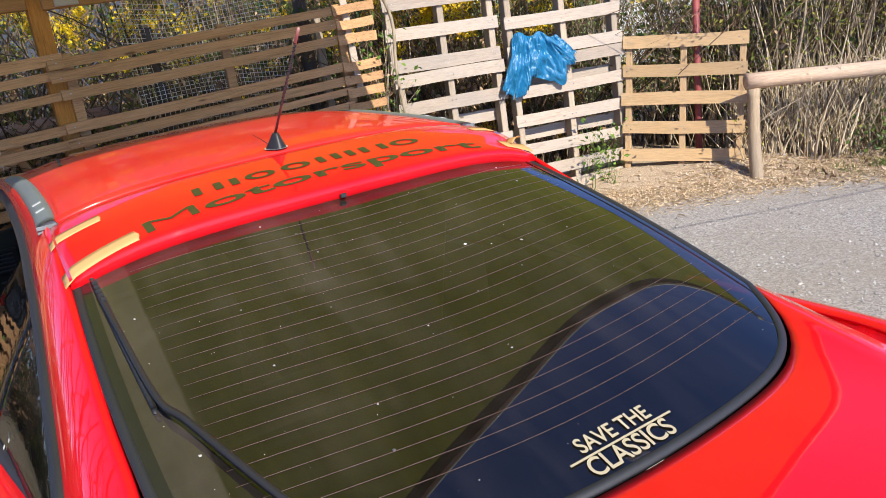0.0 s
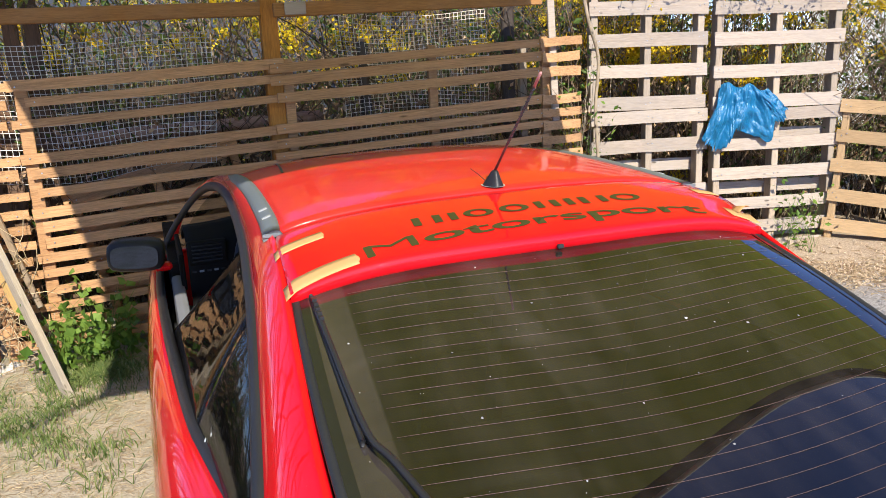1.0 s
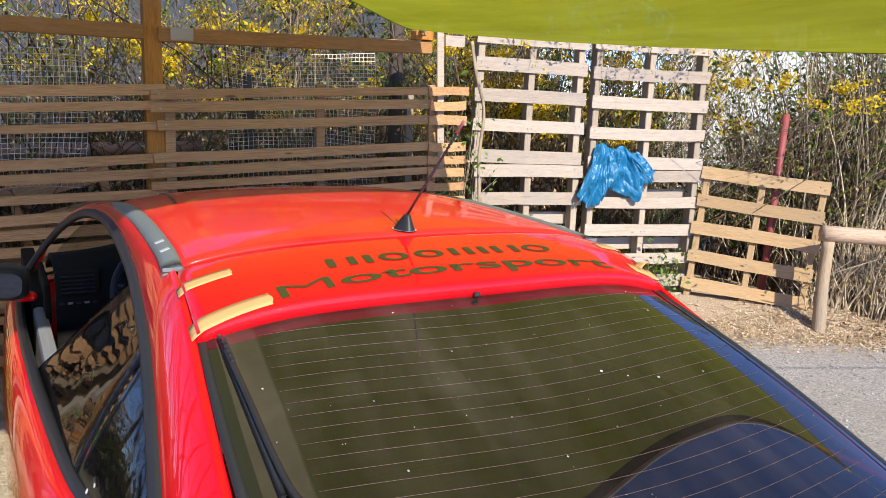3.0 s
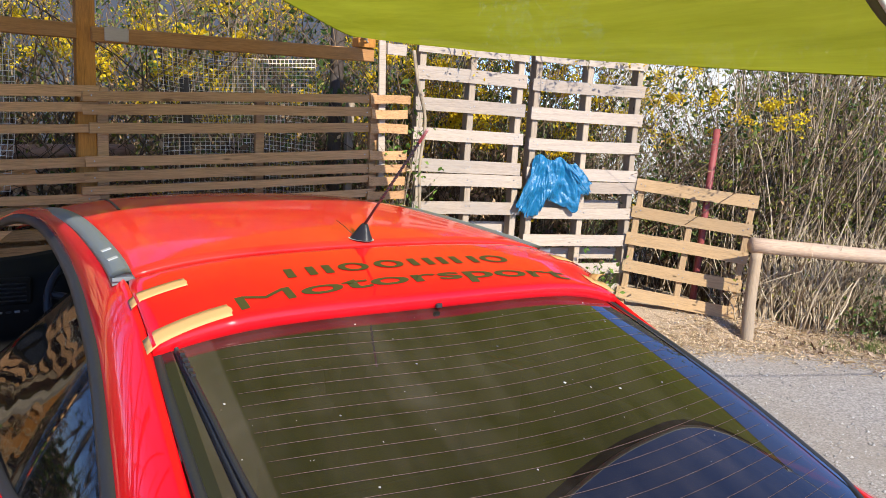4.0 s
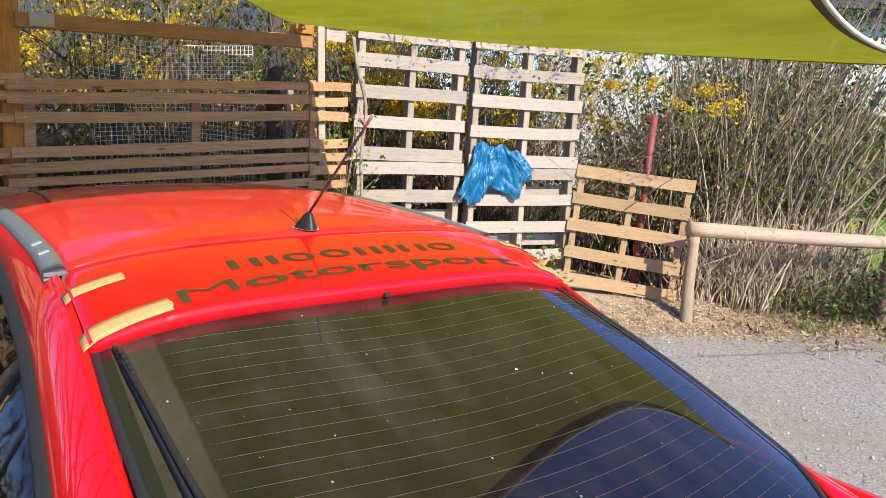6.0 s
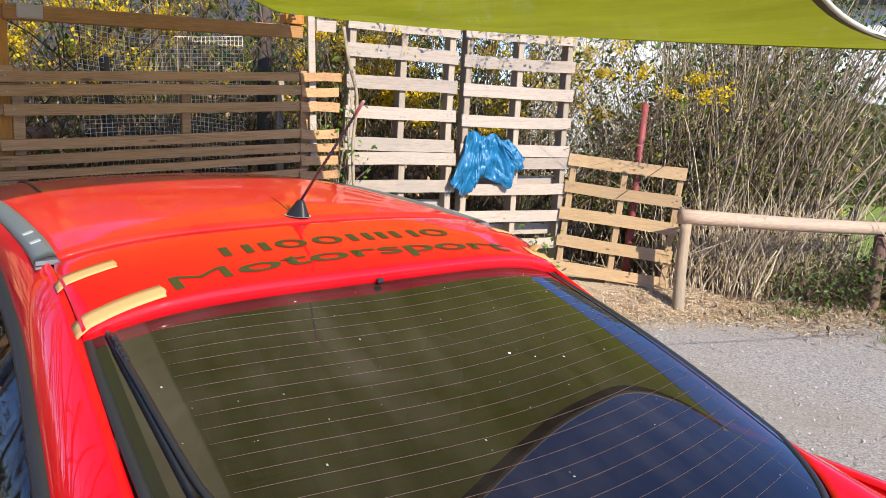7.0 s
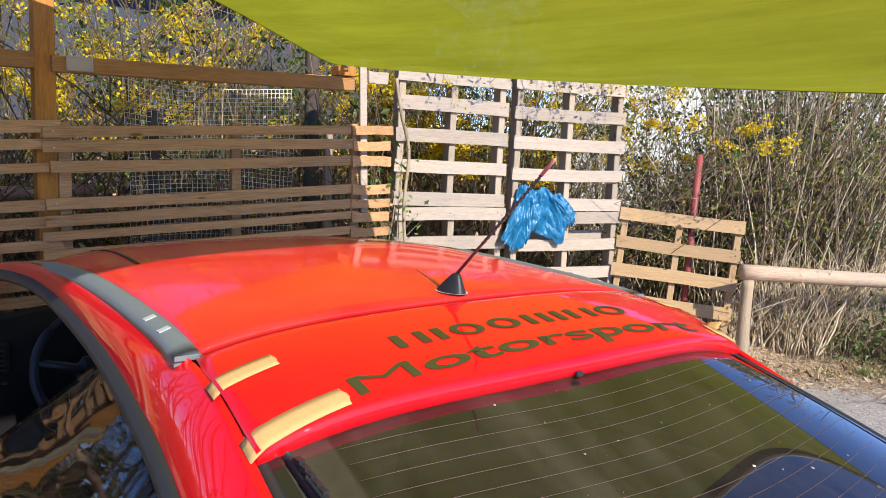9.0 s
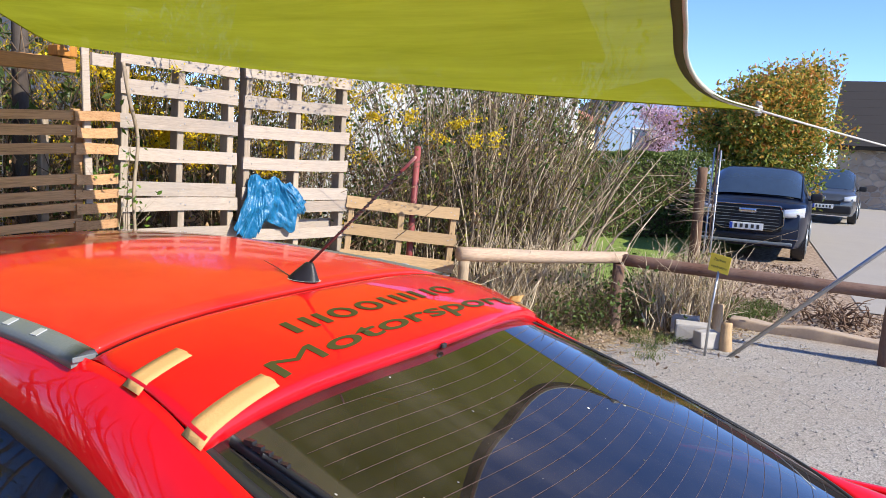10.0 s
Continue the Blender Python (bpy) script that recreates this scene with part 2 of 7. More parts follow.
REDPAINT = surface("rusty_red_paint", (0.25, 0.05, 0.045), 0.6, var=0.4, scale=12)
ROPEM = surface("white_rope", (0.48, 0.46, 0.42), 0.8, var=0.2, grain=300, relief=0.5)
STEEL = surface("galvanised_steel", (0.42, 0.43, 0.44), 0.4, 0.85, var=0.25, scale=20)
CONCRETE = surface("weathered_concrete", (0.42, 0.39, 0.35), 0.9, var=0.35, scale=7, grain=90, relief=0.5)
SIGNM = surface("yellow_sign_enamel", (0.80, 0.62, 0.06), 0.45, var=0.1, relief=0)
INK = surface("black_sign_ink", (0.03, 0.03, 0.03), 0.5, relief=0)
NAVY = surface("dark_blue_car_paint", (0.004, 0.007, 0.018), 0.30, var=0.1, coat=0.2, relief=0)
NAVY.node_tree.nodes["Principled BSDF"].inputs["Specular IOR Level"].default_value = 0.15
VANGREY = surface("dark_grey_van_paint", (0.05, 0.055, 0.06), 0.35, var=0.1, coat=1.0, relief=0)
WHITEP = surface("white_plate", (0.7, 0.7, 0.68), 0.5, var=0.05, relief=0)
TWIG = twig_material("pale_twig_bark", (0.11, 0.08, 0.05), (0.54, 0.43, 0.30))
PALETWIG = twig_material("dry_pale_stalks", (0.30, 0.22, 0.13), (0.68, 0.56, 0.40))
TWIGDARK = twig_material("dark_twig_bark", (0.08, 0.052, 0.032), (0.24, 0.165, 0.10))
LEAF = foliage("small_green_leaves", (0.09, 0.105, 0.018), (0.36, 0.34, 0.065))
LEAFDARK = foliage("ivy_leaves", (0.025, 0.05, 0.010), (0.13, 0.19, 0.04), 0.25, 0.4)
LEAFBRIGHT = foliage("bright_weed_leaves", (0.07, 0.15, 0.02), (0.22, 0.34, 0.06))
BLOSSOM = foliage("yellow_blossom", (0.62, 0.40, 0.008), (0.85, 0.66, 0.03), 0.4)
PINK = foliage("pink_blossom", (0.45, 0.28, 0.38), (0.65, 0.45, 0.55))
PHOTINIA = foliage("photinia_leaves", (0.06, 0.10, 0.015), (0.34, 0.36, 0.06), 0.3, 0.35)
PHOTINIARED = foliage("photinia_young_leaves", (0.50, 0.17, 0.04), (0.70, 0.50, 0.09), 0.4, 0.4)
HEDGEM = foliage("clipped_hedge_leaves", (0.055, 0.085, 0.02), (0.20, 0.25, 0.06), 0.25)
DRYLEAF = foliage("dry_brown_leaves", (0.22, 0.12, 0.06), (0.60, 0.41, 0.24), 0.15, 0.9)
GRASS = foliage("grass_blades", (0.06, 0.12, 0.02), (0.24, 0.28, 0.08), 0.3)
STRAW = foliage("dry_straw", (0.30, 0.21, 0.11), (0.66, 0.52, 0.33), 0.1, 0.9)


def make_sail():
    n = Nodes("lime_shade_cloth")
    v = n.coords((3.0, 0.35, 1))
    streak = n.noise(v, 3.0, 6, 0.7, 0.3)
    weave = n.noise(n.coords((1, 1, 1)), 420.0, 2)
    c = n.mix(n.ramp(streak, [(0.3, grey(0)), (0.7, grey(1))]), (0.25, 0.262, 0.013), (0.37, 0.38, 0.025))
    stain = n.ramp(n.noise(n.coords((1, 1, 1)), 1.1, 5), [(0.4, grey(0.88)), (0.65, grey(1))])
    c = n.mix(1.0, c, stain, "MULTIPLY")
    c = n.mix(n.mix(0.15, grey(0), weave), c, (0.3, 0.32, 0.01))
    n.link(c, n.bsdf.inputs["Base Color"])
    n.set(Roughness=0.85, Specular_IOR_Level=0.15)
    tr = n.add("ShaderNodeBsdfTranslucent")
    n.link(c, tr.inputs["Color"])
    m = n.add("ShaderNodeMixShader")
    m.inputs[0].default_value = 0.60
    n.link(n.bsdf.outputs[0], m.inputs[1])
    n.link(tr.outputs[0], m.inputs[2])
    holes = n.add("ShaderNodeBsdfTransparent", Color=(1.0, 0.97, 0.80, 1))
    open_weave = n.add("ShaderNodeMixShader")
    open_weave.inputs[0].default_value = 0.03
    n.link(m.outputs[0], open_weave.inputs[1])
    n.link(holes.outputs[0], open_weave.inputs[2])
    n.link(open_weave.outputs[0], n.out.inputs[0])
    n.bump(streak, 0.25, 0.01)
    return n.mat


SAIL = make_sail()


def make_ground():
    """Grey grit by the road side, earth with thin grass on the other, wood chips along the fence."""
    n = Nodes("grit_and_earth")
    pos = n.add("ShaderNodeNewGeometry").outputs["Position"]
    sep = n.add("ShaderNodeSeparateXYZ")
    n.link(pos, sep.inputs[0])
    v = n.coords((1, 1, 1), world=True)
    big, mid, fine = n.noise(v, 0.7, 6), n.noise(v, 9.0, 5), n.noise(v, 75.0, 4, 0.75)
    cells = n.add("ShaderNodeTexVoronoi", Scale=95.0)
    n.link(v, cells.inputs["Vector"])
    tone = n.add("ShaderNodeSeparateColor")
    n.link(cells.outputs["Color"], tone.inputs[0])
    pebble = n.ramp(tone.outputs[0], [(0.0, (0.10, 0.09, 0.08)), (0.45, (0.29, 0.262, 0.232)), (1.0, (0.55, 0.50, 0.44))])
    grit = n.ramp(fine, [(0.25, (0.14, 0.125, 0.11)), (0.5, (0.36, 0.33, 0.295)), (0.8, (0.58, 0.53, 0.47))])
    grit = n.mix(0.5, grit, pebble)
    grit = n.mix(n.ramp(big, [(0.4, grey(0)), (0.7, grey(0.6))]), grit, (0.30, 0.25, 0.19))
    earth = n.ramp(mid, [(0.3, (0.33, 0.26, 0.15)), (0.5, (0.56, 0.46, 0.30)), (0.75, (0.68, 0.59, 0.42))])
    earth = n.mix(0.5, earth, grit)
    green = n.ramp(n.noise(v, 1.6, 6, 0.7), [(0.50, grey(0)), (0.68, grey(0.55))])
    earth = n.mix(green, earth, (0.20, 0.23, 0.07))
    edge = n.add("ShaderNodeMath")
    edge.operation = "ADD"
    n.link(sep.outputs[0], edge.inputs[0])
    n.link(big, edge.inputs[1])
    side = n.ramp(n_map(n, edge.outputs[0], 0.0, 1.2), [(0.0, grey(0)), (1.0, grey(1))])
    c = n.mix(side, earth, grit)
    far = n.ramp(n_map(n, edge.outputs[0], 7.1, 7.8), [(0.0, grey(0)), (1.0, grey(1))])
    soil = n.ramp(n.noise(v, 14.0, 6, 0.75), [(0.33, (0.14, 0.09, 0.06)), (0.5, (0.34, 0.245, 0.17)), (0.7, (0.58, 0.48, 0.38))])
    lawn_edge = n.add("ShaderNodeMath")
    lawn_edge.operation = "ADD"
    n.link(n_line(n, sep, 0.10, 1.0), lawn_edge.inputs[0])
    n.link(n.noise(v, 1.2, 5), lawn_edge.inputs[1])
    lawn = n.ramp(n_map(n, lawn_edge.outputs[0], 5.0, 5.5), [(0.0, grey(0)), (1.0, grey(1))])
    turf = n.ramp(n.noise(v, 22.0, 5), [(0.3, (0.11, 0.17, 0.03)), (0.7, (0.30, 0.38, 0.09))])
    soil = n.mix(lawn, soil, turf)
    chips_edge = n.add("ShaderNodeMath")
    chips_edge.operation = "ADD"
    n.link(n_line(n, sep, 0.55, 1.0), chips_edge.inputs[0])
    n.link(mid, chips_edge.inputs[1])
    chips = n.ramp(n_map(n, chips_edge.outputs[0], 6.1, 6.9), [(0.0, grey(0)), (1.0, grey(0.85))])
    chipc = n.ramp(fine, [(0.25, (0.22, 0.145, 0.085)), (0.55, (0.48, 0.36, 0.235)), (0.8, (0.66, 0.53, 0.37))])
    c = n.mix(chips, c, chipc)
    c = n.mix(far, c, soil)
    n.link(c, n.bsdf.inputs["Base Color"])
    n.set(Roughness=0.95, Specular_IOR_Level=0.2)
    height = n.mix(0.5, n.mix(0.5, fine, mid), n.ramp(cells.outputs["Distance"], [(0.0, grey(1)), (0.6, grey(0))]))
    n.bump(height, 0.7, 0.012)
    return n.mat


GROUND = make_ground()
ASPHALT = surface("pale_worn_asphalt", (0.33, 0.295, 0.25), 0.9, var=0.2, scale=1.5, grain=90, relief=0.4)
PLASTERBLUE = surface("pale_blue_plaster", (0.28, 0.39, 0.58), 0.9, var=0.08, scale=1.0, grain=40)
# blue plaster with the wall's shade put into its colour
PLASTERSHADE = surface("shaded_blue_plaster", (0.045, 0.054, 0.075), 0.9, var=0.2, scale=1.0, grain=40)
PLASTERWHITE = surface("white_plaster", (0.62, 0.62, 0.60), 0.9, var=0.06, scale=1.0, grain=40)
PLASTERCREAM = surface("cream_plaster", (0.70, 0.60, 0.38), 0.9, var=0.08, scale=1.0, grain=40)
def make_stone():
    n = Nodes("brown_rubble_wall")
    v = n.coords((1, 1, 1.6))
    cell = n.add("ShaderNodeTexVoronoi", Scale=2.6)
    edge = n.add("ShaderNodeTexVoronoi", Scale=2.6)
    edge.feature = "DISTANCE_TO_EDGE"
    n.link(v, cell.inputs["Vector"])
    n.link(v, edge.inputs["Vector"])
    tone = n.add("ShaderNodeSeparateColor")
    n.link(cell.outputs["Color"], tone.inputs[0])
    c = n.ramp(tone.outputs[0], [(0.0, (0.16, 0.115, 0.08)), (1.0, (0.42, 0.33, 0.24))])
    c = n.mix(n.ramp(n.noise(v, 0.6, 5), [(0.4, grey(0)), (0.7, grey(0.7))]), c, (0.50, 0.42, 0.33))
    joint = n.ramp(edge.outputs["Distance"], [(0.02, grey(0)), (0.08, grey(1))])
    c = n.mix(joint, (0.34, 0.30, 0.25), c)
    n.link(c, n.bsdf.inputs["Base Color"])
    n.set(Roughness=0.95, Specular_IOR_Level=0.2)
    n.bump(joint, 0.7, 0.03)
    return n.mat


STONE = make_stone()
SLATE = surface("dark_roof_tiles", (0.06, 0.055, 0.055), 0.8, var=0.4, scale=5, grain=30, relief=0.5)
BARNTILE = surface("old_brown_barn_tiles", (0.026, 0.021, 0.018), 0.95, var=0.5, scale=3, grain=25, relief=0.6)
REDTILE = surface("red_roof_tiles", (0.34, 0.13, 0.07), 0.85, var=0.3, scale=5, grain=30, relief=0.5)


# ---- mesh helpers ----
def mesh_of(name, verts, faces, mat, smooth=False):
    me = bpy.data.meshes.new(name)
    me.from_pydata([tuple(v) for v in verts], [], faces)
    me.update()
    if mat:
        me.materials.append(mat)
    if smooth:
        me.polygons.foreach_set("use_smooth", [True] * len(me.polygons))
    return me


def put(name, me, parent=None, label="", m=None):
    ob = new(name, me)
    if parent is not None:
        ob.parent = parent
    if m is not None:
        ob.matrix_basis = m
    if label:
        tagged(ob, label)
    return ob


def part(name, bm, material, parent=None, label="", smooth=False, m=None):
    """Links a bmesh as one mesh object under a thing or a part."""
    me = bpy.data.meshes.new(name)
    bm.to_mesh(me)
    bm.free()
    me.materials.append(material)
    if smooth:
        me.polygons.foreach_set("use_smooth", [True] * len(me.polygons))
    return put(name, me, parent, label, m)


def thing(name, label, category, at=(0, 0, 0), group="", kind="", turn=0.0):
    ob = new(name)
    ob.empty_display_size = 0.1
    ob.matrix_basis = pose(*at, 0, 0, turn)
    return tagged(ob, label, category, group, kind)


def box_bm(sx, sy, sz, bevel=0.004, at=(0, 0, 0), segs=1, warp=0.0, seed=0):
    bm = bmesh.new()
    bmesh.ops.create_cube(bm, size=1.0)
    bmesh.ops.scale(bm, vec=(sx, sy, sz), verts=bm.verts)
    if warp:
        rng = random.Random(seed)
        for v in bm.verts:
            v.co += Vector((rng.uniform(-1, 1), rng.uniform(-0.3, 0.3), rng.uniform(-1, 1))) * warp
    if bevel:
        bmesh.ops.bevel(bm, geom=bm.edges[:], offset=bevel, segments=segs, affect="EDGES", profile=0.6)
    bmesh.ops.translate(bm, vec=at, verts=bm.verts)
    return bm


def add_box(bm, sx, sy, sz, at, rot=None):
    m = Matrix.Translation(at) @ (rot.to_4x4() if rot else Matrix.Identity(4)) @ Matrix.Diagonal((sx, sy, sz, 1))
    bmesh.ops.create_cube(bm, size=1.0, matrix=m)


def cyl_bm(r0, r1, h, n=16, bevel=0.0, base=(0, 0, 0)):
    bm = bmesh.new()
    bmesh.ops.create_cone(bm, cap_ends=True, segments=n, radius1=r0, radius2=r1, depth=h)
    if bevel:
        edges = [e for e in bm.edges if len(e.link_faces) == 2 and any(len(f.verts) > 4 for f in e.link_faces)]
        bmesh.ops.bevel(bm, geom=edges, offset=bevel, segments=2, affect="EDGES")
    bmesh.ops.translate(bm, vec=(base[0], base[1], base[2] + h / 2), verts=bm.verts)
    return bm


def tubes(paths, sides=4):
    """Verts and faces of tapered tubes; a path is a list of (point, radius)."""
    verts, faces = [], []
    ring = [(math.cos(2 * math.pi * i / sides), math.sin(2 * math.pi * i / sides)) for i in range(sides)]
    for path in paths:
        base = len(verts)
        pts = [Vector(p) for p, _ in path]
        for i, (p, r) in enumerate(path):
            d = (pts[min(i + 1, len(pts) - 1)] - pts[max(i - 1, 0)])
            d = d.normalized() if d.length > 1e-9 else Vector((0, 0, 1))
            ref = Vector((1, 0, 0)) if abs(d.x) < 0.8 else Vector((0, 1, 0))
            a = d.cross(ref).normalized()
            b = d.cross(a)
            for c, s in ring:
                verts.append(pts[i] + a * (c * r) + b * (s * r))
        for i in range(len(path) - 1):
            o = base + i * sides
            for k in range(sides):
                k2 = (k + 1) % sides
                faces.append((o + k, o + k2, o + sides + k2, o + sides + k))
        faces.append(tuple(base + k for k in reversed(range(sides))))
        o = base + (len(path) - 1) * sides
        faces.append(tuple(o + k for k in range(sides)))
    return verts, faces


def tube_mesh(name, paths, mat, sides=4, smooth=True):
    v, f = tubes(paths, sides)
    return mesh_of(name, v, f, mat, smooth)


def leaf_mesh(name, centres, size, mat, seed=0, narrow=0.55, up=0.0):
    """Folded leaves scattered about the given centres."""
    rng = np.random.RandomState(seed)
    c = np.array([tuple(p) for p in centres], float)
    k = len(c)
    d = rng.normal(size=(k, 3))
    d[:, 2] += up
    d /= np.linalg.norm(d, axis=1)[:, None]
    e = rng.normal(size=(k, 3))
    s = np.cross(d, e)
    s /= np.linalg.norm(s, axis=1)[:, None] + 1e-9
    nrm = np.cross(d, s)
    L = (size * rng.uniform(0.6, 1.3, k))[:, None]
    v = np.empty((k, 4, 3))
    v[:, 0] = c
    v[:, 1] = c + d * L * 0.5 + s * L * narrow * 0.5 + nrm * L * 0.12
    v[:, 2] = c + d * L
    v[:, 3] = c + d * L * 0.5 - s * L * narrow * 0.5 + nrm * L * 0.12
    idx = np.arange(k)[:, None] * 4
    f = np.concatenate([idx + np.array([[0, 1, 2]]), idx + np.array([[0, 2, 3]])]).tolist()
    return mesh_of(name, v.reshape(-1, 3).tolist(), f, mat)


def grid_mesh(name, fn, nu, nv, mat, smooth=True, flip=False):
    """A sheet from a function of u and v, both from 0 to 1."""
    verts = [fn(i / nu, j / nv) for j in range(nv + 1) for i in range(nu + 1)]
    faces = []
    for j in range(nv):
        for i in range(nu):
            a = j * (nu + 1) + i
            q = (a, a + 1, a + nu + 2, a + nu + 1)
            faces.append(q[::-1] if flip else q)
    return mesh_of(name, verts, faces, mat, smooth)


def solid(ob, thick, offset=-1.0):
    mod = ob.modifiers.new("thickness", "SOLIDIFY")
    mod.thickness, mod.offset = thick, offset
    return ob


def smooth_curve(pts, n):
    """Points along a Catmull-Rom curve through the given ones."""
    P = [Vector(p) for p in pts]
    out = []
    for k in range(n + 1):
        s = k / n * (len(P) - 1)
        i = min(int(s), len(P) - 2)
        f = s - i
        a, b, c, d = P[max(i - 1, 0)], P[i], P[i + 1], P[min(i + 2, len(P) - 1)]
        out.append(0.5 * ((2 * b) + (c - a) * f + (2 * a - 5 * b + 4 * c - d) * f * f + (3 * b - a - 3 * c + d) * f ** 3))
    return out


def lerp_table(table, t):
    """Smooth value at t out of (t, value) rows."""
    xs, ys = [r[0] for r in table], [r[1] for r in table]
    if t <= xs[0]:
        return ys[0]
    for i in range(len(xs) - 1):
        if t <= xs[i + 1]:
            f = (t - xs[i]) / (xs[i + 1] - xs[i])
            h = xs[i + 1] - xs[i]
            m0 = (ys[i + 1] - ys[max(i - 1, 0)]) / (xs[i + 1] - xs[max(i - 1, 0)])
            m1 = (ys[min(i + 2, len(ys) - 1)] - ys[i]) / (xs[min(i + 2, len(xs) - 1)] - xs[i])
            return ((2 * f ** 3 - 3 * f * f + 1) * ys[i] + (f ** 3 - 2 * f * f + f) * h * m0
                    + (3 * f * f - 2 * f ** 3) * ys[i + 1] + (f ** 3 - f * f) * h * m1)
    return ys[-1]


def sweep(curve, profile, mat, name, normal_of, closed=False):
    """Sweeps a flat profile of (sideways, outwards) along a curve; normal_of(i) is outwards there."""
    verts, faces, k = [], [], len(profile)
    nC = len(curve)
    for i, p in enumerate(curve):
        if closed:
            d = (curve[(i + 1) % nC] - curve[i - 1]).normalized()
        else:
            d = (curve[min(i + 1, nC - 1)] - curve[max(i - 1, 0)]).normalized()
        n = normal_of(i).normalized()
        s = d.cross(n).normalized()
        n = s.cross(d)
        for a, b in profile:
            verts.append(p + s * a + n * b)
    for i in range(nC if closed else nC - 1):
        o, o2 = i * k, ((i + 1) % nC) * k
        for j in range(k):
            j2 = (j + 1) % k
            faces.append((o + j, o + j2, o2 + j2, o2 + j))
    if not closed:
        faces.append(tuple(range(k)))
        faces.append(tuple((nC - 1) * k + j for j in reversed(range(k))))
    return mesh_of(name, verts, faces, mat, True)


def letters(body, size, thick=0.0, bold=0.0):
    """Flat mesh data of a line of writing, centred, with the built-in font."""
    cu = bpy.data.curves.new("lettering", "FONT")
    cu.body, cu.size, cu.align_x, cu.align_y = body, size, "CENTER", "CENTER"
    cu.extrude, cu.offset = thick, bold
    ob = bpy.data.objects.new("lettering", cu)
    scene.collection.objects.link(ob)
    me = bpy.data.meshes.new_from_object(ob.evaluated_get(bpy.context.evaluated_depsgraph_get()))
    bpy.data.objects.remove(ob)
    bpy.data.curves.remove(cu)
    return me


# ---- ground ----
def ground_height(x, y):
    h = 0.012 * noise.noise(Vector((x * 0.5, y * 0.5, 0))) + 0.006 * noise.noise(Vector((x * 2.3, y * 2.3, 4)))
    # heaped chips along the tan pallet
    f = (x - 4.1) * 0.79 + (y - 4.74) * 0.61
    k = max(0.0, min(1.0, (f + 0.42) / 0.40)) * max(0.0, min(1.0, (x - 3.3) / 0.6)) * max(0.0, min(1.0, (5.3 - x) / 0.5)) * max(0.0, min(1.0, (y - 3.5) / 0.4))
    return h + 0.105 * k * k * (3 - 2 * k)


def build_ground():
    def edges(a, b, near0, near1, step):
        xs = list(np.arange(near0, near1 + 1e-6, step))
        g = step
        lo, hi = xs[0], xs[-1]
        while lo > a:
            g *= 1.6
            lo -= g
            xs.insert(0, lo)
        g = step
        while hi < b:
            g *= 1.6
            hi += g
            xs.append(hi)
        return xs
    xs, ys = edges(-300, 400, -4, 9, 0.12), edges(-300, 300, -2, 7, 0.12)
    verts = [(x, y, ground_height(x, y) if abs(x) < 20 and abs(y) < 20 else 0.0) for y in ys for x in xs]
    w = len(xs)
    faces = [(j * w + i, j * w + i + 1, (j + 1) * w + i + 1, (j + 1) * w + i) for j in range(len(ys) - 1) for i in range(w - 1)]
    ob = put("ground", mesh_of("ground", verts, faces, GROUND, True))
    tagged(ob, "grey grit and thin grass on trodden earth", "ground", kind="structure")
    def lane(u, v):
        x = 8.9 + 70 * u
        return (x, 1.12 + 0.18 * (x - 9.2) * (1 - 0.25 * u) - 5.2 * v, 0.012)
    road = grid_mesh("road", lane, 60, 6, ASPHALT, smooth=False)
    ob = put("road", road)
    tagged(ob, "pale worn asphalt lane between gardens", "road", kind="structure")


build_ground()


# ---- fences ----
def slat_mesh(length, width, thick, mat, seed):
    """A sawn board along x, a little crooked, with rough ends."""
    rng = random.Random(seed)
    n = 5
    verts, faces = [], []
    bow, twist = rng.uniform(-0.006, 0.006), rng.uniform(-0.004, 0.004)
    for i in range(n + 1):
        f = i / n
        x = (f - 0.5) * length
        zc = bow * math.sin(math.pi * f) + rng.uniform(-0.0015, 0.0015)
        hw = width / 2 * rng.uniform(0.97, 1.03)
        for sy, sz in ((-1, -1), (1, -1), (1, 1), (-1, 1)):
            verts.append((x + rng.uniform(-0.004, 0.004) * (i in (0, n)), sy * thick / 2 + twist * (f - 0.5) * sz, zc + sz * hw))
    for i in range(n):
        for k in range(4):
            a, b = i * 4 + k, i * 4 + (k + 1) % 4
            faces.append((a, b, b + 4, a + 4))
    faces += [(3, 2, 1, 0), (n * 4, n * 4 + 1, n * 4 + 2, n * 4 + 3)]
    return mesh_of("slat", verts, faces, mat)


def post_mesh(w, d, h, mat, name="post", bevel=0.004):
    bm = box_bm(w, d, h, bevel, (0, 0, h / 2))
    me = bpy.data.meshes.new(name)
    bm.to_mesh(me)
    bm.free()
    me.materials.append(mat)
    return me


def nail_heads(points, parent):
    bm = bmesh.new()
    for p in points:
        m = Matrix.Translation(p) @ pose(0, 0, 0, 90)
        bmesh.ops.create_cone(bm, cap_ends=True, segments=6, radius1=0.005, radius2=0.004, depth=0.003, matrix=m)
    ob = part("nails", bm, STEEL, parent)
    tagged(ob, kind="stuff")


FENCE_Y = 5.05


